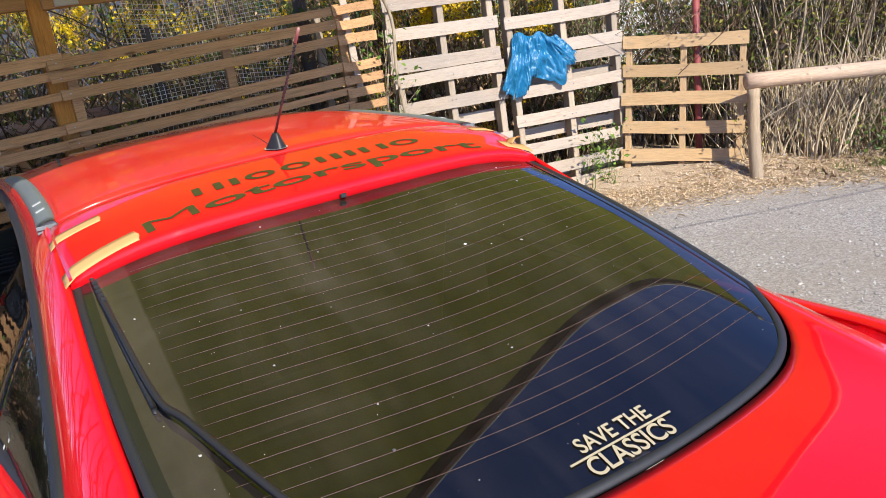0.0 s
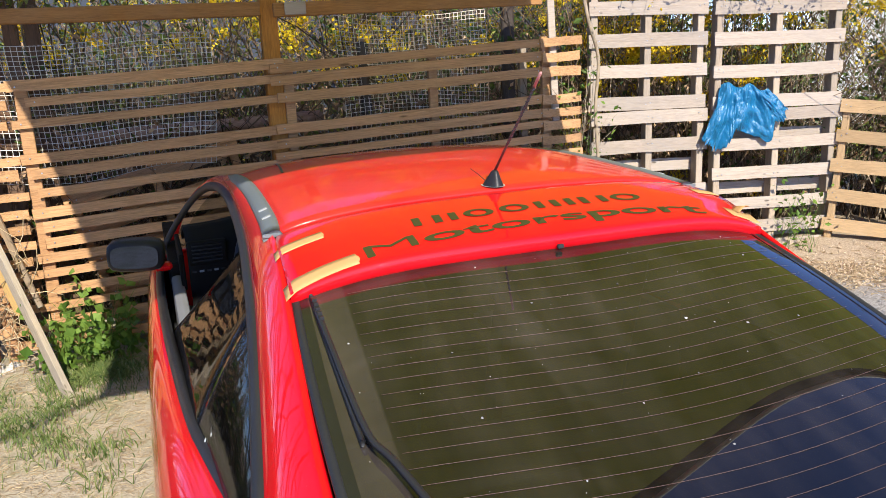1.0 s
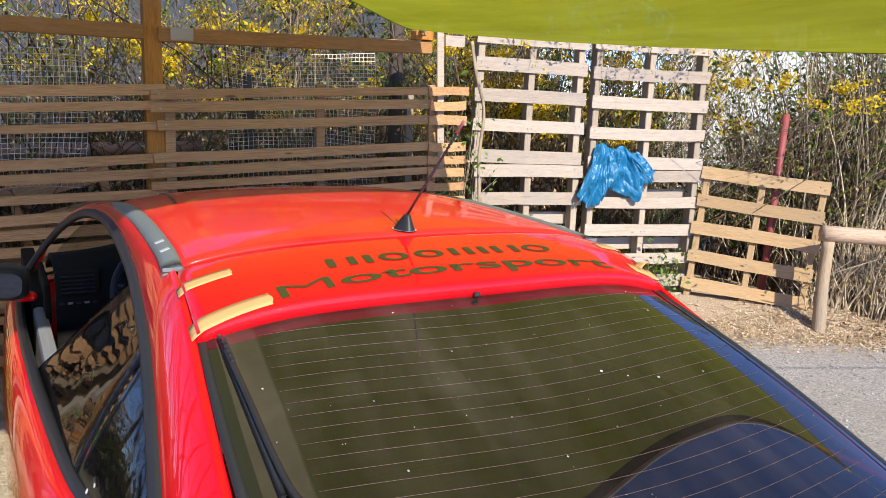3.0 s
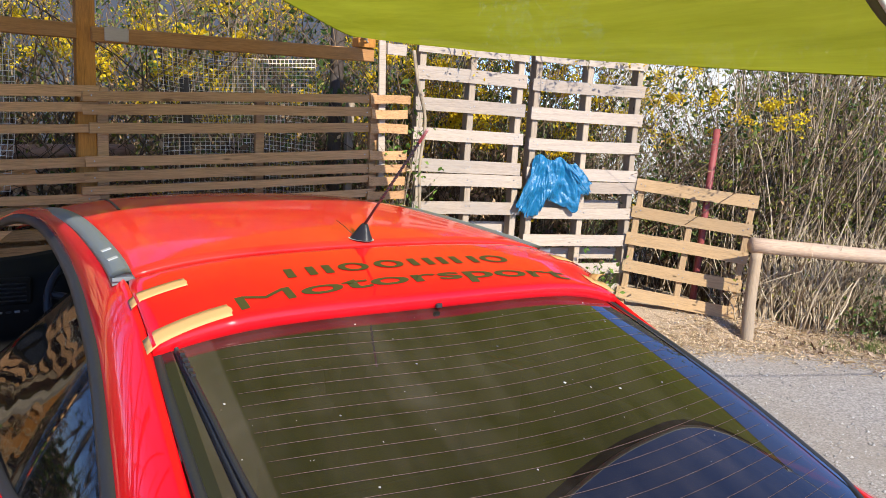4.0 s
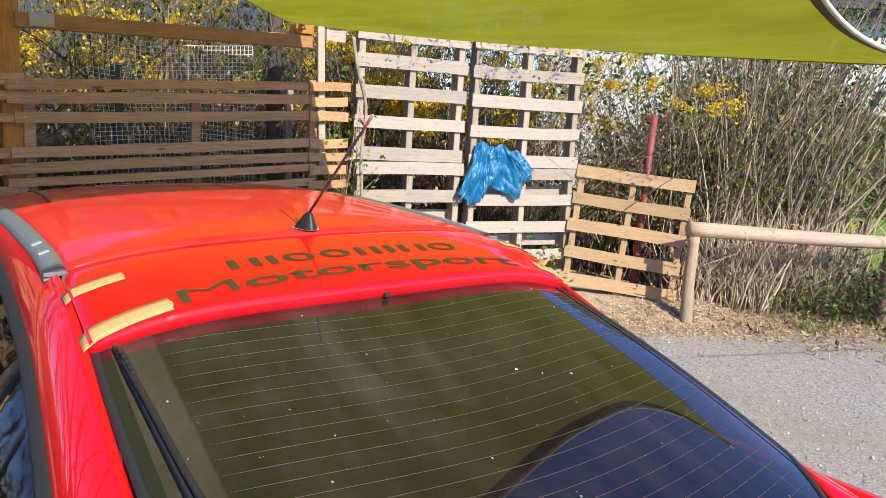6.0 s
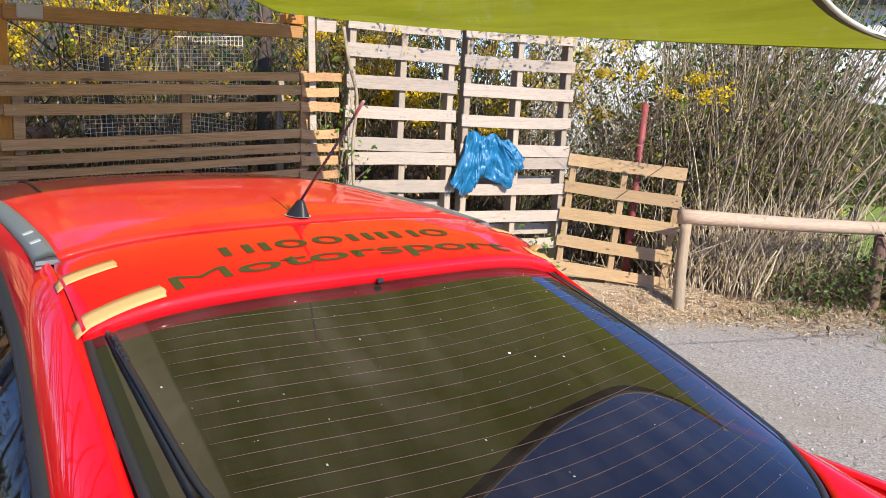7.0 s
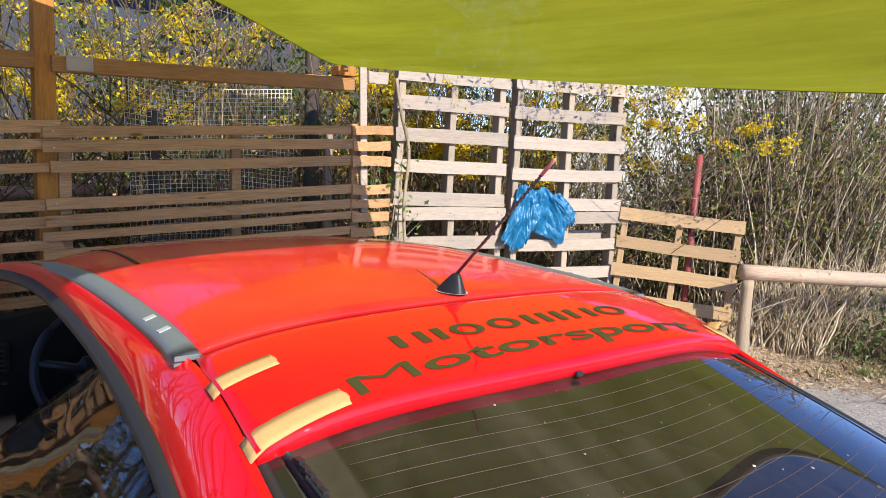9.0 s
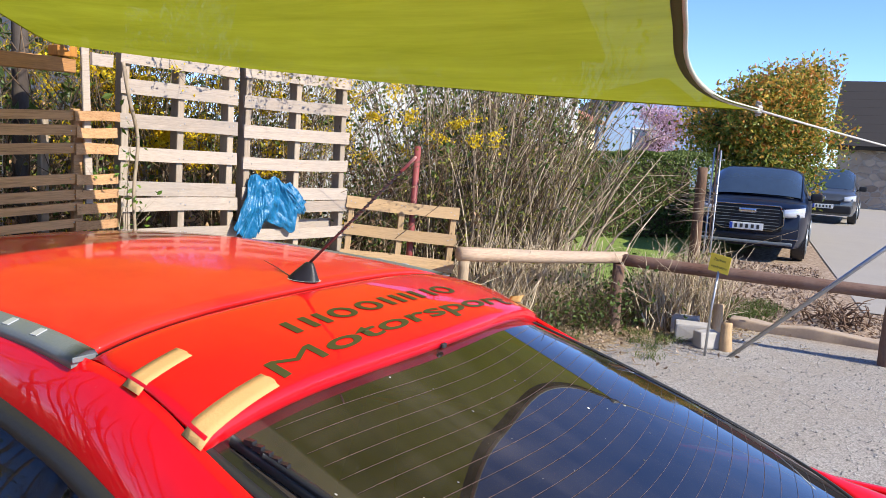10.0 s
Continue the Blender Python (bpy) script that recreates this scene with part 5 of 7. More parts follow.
def build_sail():
    s = thing("shade_sail", "lime green shade cloth stretched on ropes", "shade sail")

    def hem(a, b, mid, k, t, sag):
        """A hem that curves in towards the middle of the cloth."""
        p = a.lerp(b, t)
        m = (a + b) / 2
        return p + (mid - m) * (k * 4 * t * (1 - t)) + Vector((0, 0, -sag * 4 * t * (1 - t)))
    mid = (C1 + C2 + C3 + C4) / 4
    # the hem beside the car hangs in a deep arc
    arc = smooth_curve([C1, (2.02, 1.385, 1.872), (1.80, 1.43, 1.92), (1.60, 1.43, 1.985), (1.36, 1.38, 2.055), (1.05, 1.31, 2.13), (0.60, 1.16, 2.25), (0.05, 1.0, 2.38), (-0.55, 0.83, 2.49), (-1.05, 0.70, 2.58), C4], 80)
    run = [0.0]
    for p, q in zip(arc, arc[1:]):
        run.append(run[-1] + (q - p).length)

    def right(t):
        w = t * run[-1]
        i = max(0, min(79, int(np.searchsorted(run, w)) - 1))
        return arc[i].lerp(arc[i + 1], (w - run[i]) / (run[i + 1] - run[i]))
    front = lambda t: hem(C2, C1, mid, 0.02, t, 0.045)
    back = lambda t: hem(C3, C4, mid, 0.20, t, 0.0)
    left = lambda t: hem(C2, C3, mid, 0.12, t, 0.10) + Vector((0, 0, -0.10 * math.exp(-t / 0.05) * t / 0.05))

    def sheet(u, v):
        a = front(u) * (1 - v) + back(u) * v
        b = left(v) * (1 - u) + right(v) * u
        c = (C2 * (1 - u) + C1 * u) * (1 - v) + (C3 * (1 - u) + C4 * u) * v
        p = a + b - c
        w = 16 * u * (1 - u) * v * (1 - v)
        p.z += -0.05 * w + 0.012 * noise.noise(Vector((u * 3, v * 9, 1))) * min(1, w * 4)
        crease = math.sin(38 * v + 7 * u) * math.exp(-((u - 0.8) / 0.2) ** 2) + 0.6 * math.sin(31 * u + 5 * v) * math.exp(-(v / 0.25) ** 2)
        p.z += 0.0035 * crease * min(1, w * 5)
        return p
    put("cloth", grid_mesh("cloth", sheet, 90, 90, SAIL), s, "lime green woven cloth")
    hemm = surface("pale_hem_cord", (0.46, 0.46, 0.36), 0.8, var=0.15)
    band = surface("dark_hem_band", (0.07, 0.075, 0.010), 0.9, var=0.2)
    for fn, cord in ((front, 0.004), (back, 0.010), (left, 0.004), (right, 0.009)):
        pts = [fn(i / 60) for i in range(61)]
        put("hem_cord", tube_mesh("hem_cord", [[(p, cord) for p in pts]], hemm if cord > 0.005 else SAIL, 8), s, "pale cord in the hem" if cord > 0.005 else "rolled green hem")
        if cord > 0.005:
            w = 0.018
            into = [p + (mid - p).normalized() * 0.026 + Vector((0, 0, -0.005)) for p in pts]
            put("hem_band", sweep(into, [(-w, -0.002), (-w, 0.002), (w, 0.002), (w, -0.002)], band, "hem_band", lambda i: Vector((0, 0, 1))), s, "dark folded hem band")
    for c, e in ((C1, Vector((5.5, 0.2, 1.66))), (C2, Vector((1.74, 5.04, 2.06))), (C3, Vector((-4.4, 5.65, 3.9))), (C4, Vector((-3.2, -1.0, 2.9)))):
        knot = [(c + Vector((0.012 * math.sin(k * 1.9), 0.012 * math.cos(k * 1.9), 0.004 * k - 0.02)), 0.006) for k in range(14)]
        r = tube_mesh("rope", [[(c.lerp(e, i / 8) - Vector((0, 0, 0.02 * math.sin(math.pi * i / 8))), 0.014 if c is C4 else 0.005) for i in range(9)], knot], ROPEM, 6)
        put("rope", r, s, "white twisted rope")


build_sail()


def lean_pole(name, a, b, r, mat, label, cat="pole"):
    ob = put(name, tube_mesh(name, [[(a, r), (Vector(a).lerp(Vector(b), 0.5), r), (b, r * 0.97)]], mat, 10))
    return tagged(ob, label, cat)


lean_pole("support_pole", Vector((5.64, 1.94, -0.05)), Vector((5.50, 0.18, 1.70)), 0.017, STEEL, "slanting galvanised steel pole that holds the sail's rope")
lean_pole("sail_mast", Vector((-4.4, 5.7, -0.1)), Vector((-4.4, 5.7, 4.0)), 0.05, BARK, "tall wooden mast that holds the sail")
lean_pole("sail_mast", Vector((-3.2, -1.0, -0.1)), Vector((-3.2, -1.0, 3.0)), 0.05, POSTWOOD, "wooden mast that holds the sail")
lean_pole("red_pole", Vector((4.50, 4.40, -0.1)), Vector((4.55, 4.37, 1.598)), 0.028, REDPAINT, "rusty red steel pole in the hedge")


# ---- log rail ----
def log(name, a, b, r0, r1, mat, parent, seed):
    a, b = Vector(a), Vector(b)
    rng = random.Random(seed)
    n, sides = 14, 16
    L = (b - a).length
    verts, faces = [], []
    for i in range(n + 1):
        f = i / n
        r = r0 + (r1 - r0) * f
        dy, dz = 0.008 * math.sin(f * 5 + seed), 0.006 * math.cos(f * 4 + seed)
        for k in range(sides):
            t = 2 * math.pi * k / sides
            rr = r * (1 + 0.03 * noise.noise(Vector((f * 6, math.cos(t), math.sin(t) + seed))))
            verts.append((f * L, dy + rr * math.cos(t), dz + rr * math.sin(t)))
    for i in range(n):
        for k in range(sides):
            p, q = i * sides + k, i * sides + (k + 1) % sides
            faces.append((p, q, q + sides, p + sides))
    faces.append(tuple(reversed(range(sides))))
    faces.append(tuple(n * sides + k for k in range(sides)))
    d = (b - a).normalized()
    up = Vector((0, 0, 1)) if abs(d.z) < 0.9 else Vector((0, 1, 0))
    y = up.cross(d).normalized()
    z = d.cross(y)
    m = Matrix(((d.x, y.x, z.x, a.x), (d.y, y.y, z.y, a.y), (d.z, y.z, z.z, a.z), (0, 0, 0, 1)))
    ob = put(name, mesh_of(name, verts, faces, mat, True), parent, m=m)
    return ob


def upright_log(name, x, y, h, r0, r1, mat, parent, seed, lean=0.0):
    ob = log(name, (0, 0, 0), (0, 0, 1), r0, r1, mat, parent, seed)
    me = ob.data
    for v in me.vertices:
        c = v.co.copy()
        v.co = Vector((c.y, c.z, c.x * h))
    ob.matrix_basis = pose(x, y, -0.06, 0, lean, 0)
    return ob


rail = thing("log_rail", "round wooden log rail on short posts beside the grit", "railing")
log("rail_log", (4.44, 3.85, 0.745), (6.20, 3.015, 0.655), 0.060, 0.055, LOGPALE, rail, 1)
log("rail_log", (6.12, 3.09, 0.645), (6.33, 0.0, 0.60), 0.057, 0.054, LOGDARK, rail, 2)
upright_log("rail_post", 4.47, 3.82, 0.75, 0.048, 0.044, POSTPALE, rail, 3)
upright_log("rail_post", 6.03, 3.02, 0.66, 0.060, 0.055, LOGDARKUP, rail, 4)
upright_log("rail_post", 6.30, 0.75, 0.64, 0.068, 0.062, LOGDARKUP, rail, 5)


# ---- plants ----
def behind_fence(p):
    """Keeps a twig on the far side of the fences."""
    if p.x < 2.2:
        lim = 5.22
    elif p.x < 4.25:
        lim = 5.42 - (p.x - 2.2) * 0.225
    else:
        return p
    if p.z > 2.1:
        lim -= 0.12
    if p.y < lim:
        p.y = lim + 0.3 * (lim - p.y)
    return p


def upright_shrub(name, label, spots, n, h0, h1, mat, leaf_mat, leaves, seed, spread=0.12, r=0.006, leaf=0.035, blossom=0, curve=0.15, cat="shrub", sides=4, back=False, fan=(0, 0), narrow=0.55):
    """Many thin stems from the ground, forked near the top, with small leaves."""
    rng = random.Random(seed)
    s = thing(name, label, cat)
    paths, tips = [], []
    for k in range(n):
        cx, cy, rad = spots[rng.randrange(len(spots))]
        a, d = rng.uniform(0, 6.28), rad * math.sqrt(rng.random())
        base = Vector((cx + d * math.cos(a), cy + d * math.sin(a), -0.03))
        h = rng.uniform(h0, h1)
        lean = Vector((rng.gauss(0, spread) + fan[0] * rng.random(), rng.gauss(0, spread) + fan[1] * rng.random(), 1))
        bend = Vector((rng.gauss(0, curve), rng.gauss(0, curve), 0))
        r0 = r * rng.uniform(0.5, 1.6)
        path = []
        for i in range(6):
            f = i / 5
            p = base + lean * (h * f) + bend * (f * f) + Vector((rng.gauss(0, 0.012), rng.gauss(0, 0.012), 0))
            p = behind_fence(p) if back else p
            path.append((p, r0 * (1 - 0.75 * f)))
            if f > 0.2:
                for _ in range(2):
                    tips.append(p + Vector((rng.gauss(0, 0.03), rng.gauss(0, 0.03), rng.gauss(0, 0.06))))
        paths.append(path)
        for _ in range(rng.randrange(1, 4)):
            f = rng.uniform(0.3, 0.95)
            p = base + lean * (h * f) + bend * (f * f)
            e = p + Vector((rng.gauss(0, 0.16), rng.gauss(0, 0.16), rng.uniform(0.05, 0.4)))
            if back:
                p, e = behind_fence(p), behind_fence(e)
            paths.append([(p, r0 * 0.4), ((p + e) / 2 + Vector((0, 0, 0.02)), r0 * 0.3), (e, r0 * 0.12)])
            tips += [e, (p + e) / 2]
    tagged(put("stem_mass", tube_mesh("stem_mass", paths, mat, sides), s), kind="stuff")
    if leaves:
        tagged(put("leaf_mass", leaf_mesh("leaf_mass", [rng.choice(tips) + Vector((rng.gauss(0, 0.03), rng.gauss(0, 0.03), rng.gauss(0, 0.04))) for _ in range(leaves)], leaf, leaf_mat, seed, narrow), s), kind="stuff")
    if blossom:
        cl = []
        for _ in range(blossom // 95):
            c = rng.choice(tips)
            if c.z < min(1.7, h1 * 0.6) and rng.random() < 0.88:
                continue
            w = rng.uniform(0.025, 0.05)
            run = Vector((rng.gauss(0, 0.07), rng.gauss(0, 0.07), rng.gauss(0, 0.05)))
            for _ in range(rng.randrange(40, 150)):
                p = c + run * rng.uniform(-1, 1) + Vector((rng.gauss(0, w), rng.gauss(0, w), rng.gauss(0, w * 0.7)))
                cl.append(behind_fence(p) if back else p)
        tagged(put("blossom_mass", leaf_mesh("blossom_mass", cl, 0.030, BLOSSOM, seed + 1, 0.6), s, "yellow spring blossoms"), kind="stuff")
    return s


def line_spots(a, b, n, rad):
    return [(a[0] + (b[0] - a[0]) * i / (n - 1), a[1] + (b[1] - a[1]) * i / (n - 1), rad) for i in range(n)]


# hedge of bare upright stems behind the log rail
upright_shrub("bare_hedge", "bare pale-stemmed hedge with first small leaves", line_spots((5.5, 4.42), (6.5, 4.0), 5, 0.36), 170, 1.5, 2.9, TWIG, LEAF, 2600, 41, 0.17, 0.0095, 0.038, curve=0.30, sides=5, fan=(0.10, 0.0))
upright_shrub("bare_hedge", "thin bare shoots with first small leaves", line_spots((5.25, 4.75), (6.5, 4.2), 5, 0.4), 260, 1.0, 2.6, TWIGDARK, LEAF, 5200, 111, 0.18, 0.0065, 0.038, curve=0.4, fan=(0.08, 0.0))
upright_shrub("bare_hedge", "bare pale-stemmed hedge with first small leaves", line_spots((4.3, 5.4), (5.4, 5.0), 4, 0.4), 110, 1.2, 2.5, TWIG, LEAF, 1500, 12, 0.30, 0.006, 0.038, 2600, 0.5, back=True)
upright_shrub("cut_stubs", "cut-back shoots along the log rail", line_spots((4.8, 4.1), (6.2, 3.45), 6, 0.2), 330, 0.25, 0.85, PALETWIG, LEAF, 700, 13, 0.18, 0.0075, 0.03, curve=0.08)
upright_shrub("cut_stubs", "cut-back shoots along the log rail", line_spots((6.32, 2.68), (6.65, 2.3), 3, 0.16), 220, 0.25, 0.85, PALETWIG, LEAF, 350, 14, 0.16, 0.0068, 0.03, curve=0.08)
# forsythia and bramble behind the fences
upright_shrub("forsythia", "tangled forsythia in yellow bloom behind the pallets", line_spots((2.0, 6.0), (4.0, 5.75), 6, 0.45), 420, 1.2, 2.6, TWIGDARK, LEAF, 2500, 15, 0.5, 0.006, 0.04, 44000, 0.7, back=True)
upright_shrub("forsythia", "tall forsythia in yellow bloom behind the slat fence", line_spots((-0.6, 6.6), (1.8, 6.5), 5, 0.6), 230, 1.5, 3.4, TWIGDARK, LEAF, 3200, 16, 0.45, 0.007, 0.045, 22000, 1.0, back=True)
upright_shrub("forsythia", "tall forsythia in yellow bloom behind the slat fence", line_spots((-2.4, 7.0), (-0.6, 6.9), 4, 0.5), 170, 1.4, 3.0, TWIGDARK, LEAF, 5000, 17, 0.45, 0.007, 0.045, 11000, 1.0, back=True)
upright_shrub("forsythia", "low forsythia in yellow bloom close behind the pallets", line_spots((2.35, 5.62), (3.9, 5.30), 4, 0.16), 90, 1.0, 2.2, TWIGDARK, LEAF, 300, 151, 0.25, 0.005, 0.04, 15000, 0.5, back=True)
upright_shrub("bramble", "dark tangled undergrowth behind the fences", line_spots((-2.1, 6.25), (4.6, 5.95), 12, 0.4), 1000, 0.4, 1.7, BARK, DRYLEAF, 15000, 18, 0.6, 0.005, 0.055, curve=0.5, back=True)
upright_shrub("ivy_patch", "green ivy tangled behind the fences", line_spots((-2.0, 6.05), (4.4, 5.8), 9, 0.35), 260, 0.3, 1.3, TWIGDARK, LEAFDARK, 5000, 181, 0.6, 0.004, 0.05, curve=0.5, back=True)
upright_shrub("ivy_patch", "dark ivy and low weeds under the rail", line_spots((5.65, 3.4), (7.0, 2.75), 7, 0.30), 300, 0.06, 0.42, TWIGDARK, LEAFDARK, 2600, 19, 0.6, 0.003, 0.05, curve=0.2)
upright_shrub("climber", "green climber on the corner of the pallets", [(2.1, 5.12, 0.08)], 22, 0.8, 1.7, TWIG, LEAFBRIGHT, 280, 20, 0.05, 0.004, 0.045, curve=0.1)
upright_shrub("weeds", "bright green weeds at the foot of the fence", line_spots((-1.36, 4.82), (-1.10, 4.84), 3, 0.09), 40, 0.05, 0.30, LEAFBRIGHT, LEAFBRIGHT, 380, 21, 0.16, 0.003, 0.055, curve=0.08, narrow=1.05)
upright_shrub("weeds", "bright green weeds through the pallets", line_spots((3.62, 4.78), (3.85, 4.74), 2, 0.06), 12, 0.2, 0.55, LEAFBRIGHT, LEAFBRIGHT, 90, 22, 0.2, 0.003, 0.05, curve=0.1)


upright_shrub("thicket", "dense dark thicket behind the fences and the hedge", line_spots((-2.7, 8.2), (4.2, 6.5), 13, 0.5), 520, 1.2, 3.0, TWIGDARK, LEAFDARK, 14000, 23, 0.5, 0.007, 0.06, 6000, 0.5, back=True)


upright_shrub("thicket", "dense dark thicket behind the pallets", line_spots((1.9, 7.2), (4.7, 6.4), 6, 0.4), 320, 1.6, 3.1, TWIGDARK, LEAFDARK, 11000, 26, 0.3, 0.007, 0.06, 9000, 0.4, back=True)


def arching_branches(name, label, n, x0, x1, seed, y_start, reach, z_top, blossom):
    """Long shoots that rise behind the fence and bow over its top."""
    rng = random.Random(seed)
    s = thing(name, label, "shrub")
    paths, tips = [], []
    for _ in range(n):
        x = rng.uniform(x0, x1)
        b = Vector((x, y_start(x) + rng.uniform(0, 0.3), -0.02))
        h = rng.uniform(*z_top)
        e = Vector((x + rng.gauss(0, 0.3), y_start(x) - rng.uniform(*reach), h - rng.uniform(0.05, 0.35)))
        m1 = b.lerp(e, 0.05) + Vector((0, 0, h * 0.75))
        m2 = b.lerp(e, 0.45)
        m2.z = h
        c = smooth_curve([b, m1, m2, e], 9)
        r = rng.uniform(0.003, 0.006)
        paths.append([(p, r * (1 - 0.07 * i)) for i, p in enumerate(c)])
        tips += c[5:]
        for _ in range(4):
            p = rng.choice(c[4:])
            q = p + Vector((rng.gauss(0, 0.13), rng.gauss(0, 0.10), rng.gauss(0.02, 0.12)))
            paths.append([(p, r * 0.5), (q, r * 0.2)])
            tips.append(q)
    tagged(put("stem_mass", tube_mesh("stem_mass", paths, TWIG, 4), s), kind="stuff")
    cl = []
    for _ in range(blossom // 10):
        c = rng.choice(tips)
        w = rng.uniform(0.015, 0.05)
        cl += [c + Vector((rng.gauss(0, w), rng.gauss(0, w), rng.gauss(0, w))) for _ in range(10)]
    tagged(put("blossom_mass", leaf_mesh("blossom_mass", cl, 0.026, BLOSSOM, seed, 0.6), s, "yellow spring blossoms"), kind="stuff")
    tagged(put("leaf_mass", leaf_mesh("leaf_mass", [rng.choice(tips) + Vector((rng.gauss(0, 0.03), rng.gauss(0, 0.03), rng.gauss(0, 0.03))) for _ in range(n * 14)], 0.035, LEAF, seed), s), kind="stuff")


arching_branches("forsythia_shoots", "flowering shoots that bow over the pallets", 85, 2.55, 4.4, 61, lambda x: 5.55 - (x - 2.2) * 0.225, (0.2, 0.8), (2.15, 2.75), 1700)
arching_branches("forsythia_shoots", "flowering shoots that hang over the slat fence", 40, -2.5, 1.3, 62, lambda x: 5.75, (0.0, 0.35), (2.0, 2.9), 2600)


def stout_limbs():
    s = thing("old_limbs", "stout bare limbs leaning out of the hedge", "branches")
    rng = random.Random(66)
    paths = []
    for _ in range(16):
        b = Vector((rng.uniform(5.9, 7.2), rng.uniform(3.4, 4.3), -0.02))
        d = Vector((rng.uniform(0.3, 1.4), rng.uniform(-0.9, 0.3), rng.uniform(0.9, 1.7)))
        c = smooth_curve([b, b + d * 0.4 + Vector((0, 0, 0.25)), b + d * 0.75 + Vector((0, 0, 0.15)), b + d * 1.15], 8)
        r = rng.uniform(0.010, 0.020)
        paths.append([(p, r * (1 - 0.1 * i)) for i, p in enumerate(c)])
        for _ in range(5):
            p = rng.choice(c[3:])
            q = p + Vector((rng.gauss(0.1, 0.2), rng.gauss(0, 0.2), rng.uniform(0.05, 0.4)))
            paths.append([(p, r * 0.35), ((p + q) / 2 + Vector((0, 0, 0.03)), r * 0.25), (q, r * 0.1)])
    tagged(put("limb_mass", tube_mesh("limb_mass", paths, TWIG, 6), s), kind="stuff")


stout_limbs()
vine = smooth_curve([(2.02, 4.93, 2.02), (2.06, 4.92, 1.80), (2.15, 4.95, 1.55), (2.13, 4.96, 1.2), (2.16, 4.97, 0.7), (2.14, 5.0, -0.05)], 26)
tagged(put("vine_stem", tube_mesh("vine_stem", [[(p, 0.013 - 0.0001 * i) for i, p in enumerate(vine)]], TWIG, 7)), "pale twisted vine stem beside the pallets", "vine")
upright_shrub("garden_forsythia", "small yellow forsythia on the lawn", [(9.8, 5.6, 0.25)], 60, 0.5, 1.1, TWIG, LEAF, 200, 67, 0.3, 0.005, 0.04, 2600, 0.3)
upright_shrub("thicket", "dense dark thicket behind the fences and the hedge", line_spots((5.2, 5.3), (7.4, 4.6), 6, 0.4), 620, 0.7, 2.1, TWIGDARK, LEAFDARK, 9500, 24, 0.25, 0.007, 0.06, 300, 0.4)
upright_shrub("thicket", "tall dark leafing thicket behind the bare hedge", line_spots((6.7, 5.3), (7.6, 4.75), 4, 0.40), 260, 1.8, 3.4, TWIGDARK, LEAFDARK, 9000, 27, 0.22, 0.009, 0.06, 0, 0.4)
upright_shrub("bare_trees", "row of bare young trees along the garden", line_spots((-6.0, -1.0), (-4.2, 9.0), 12, 0.9), 110, 2.5, 6.5, TWIGDARK, LEAFDARK, 500, 25, 0.14, 0.04, 0.07, 0, 0.5, "trees")
upright_shrub("dark_hedge", "dense dark hedge along the garden's edge", line_spots((-5.4, 0.0), (-3.6, 8.0), 10, 0.5), 420, 0.4, 1.15, TWIGDARK, LEAFDARK, 9000, 251, 0.2, 0.012, 0.09, 0, 0.3, "hedge")


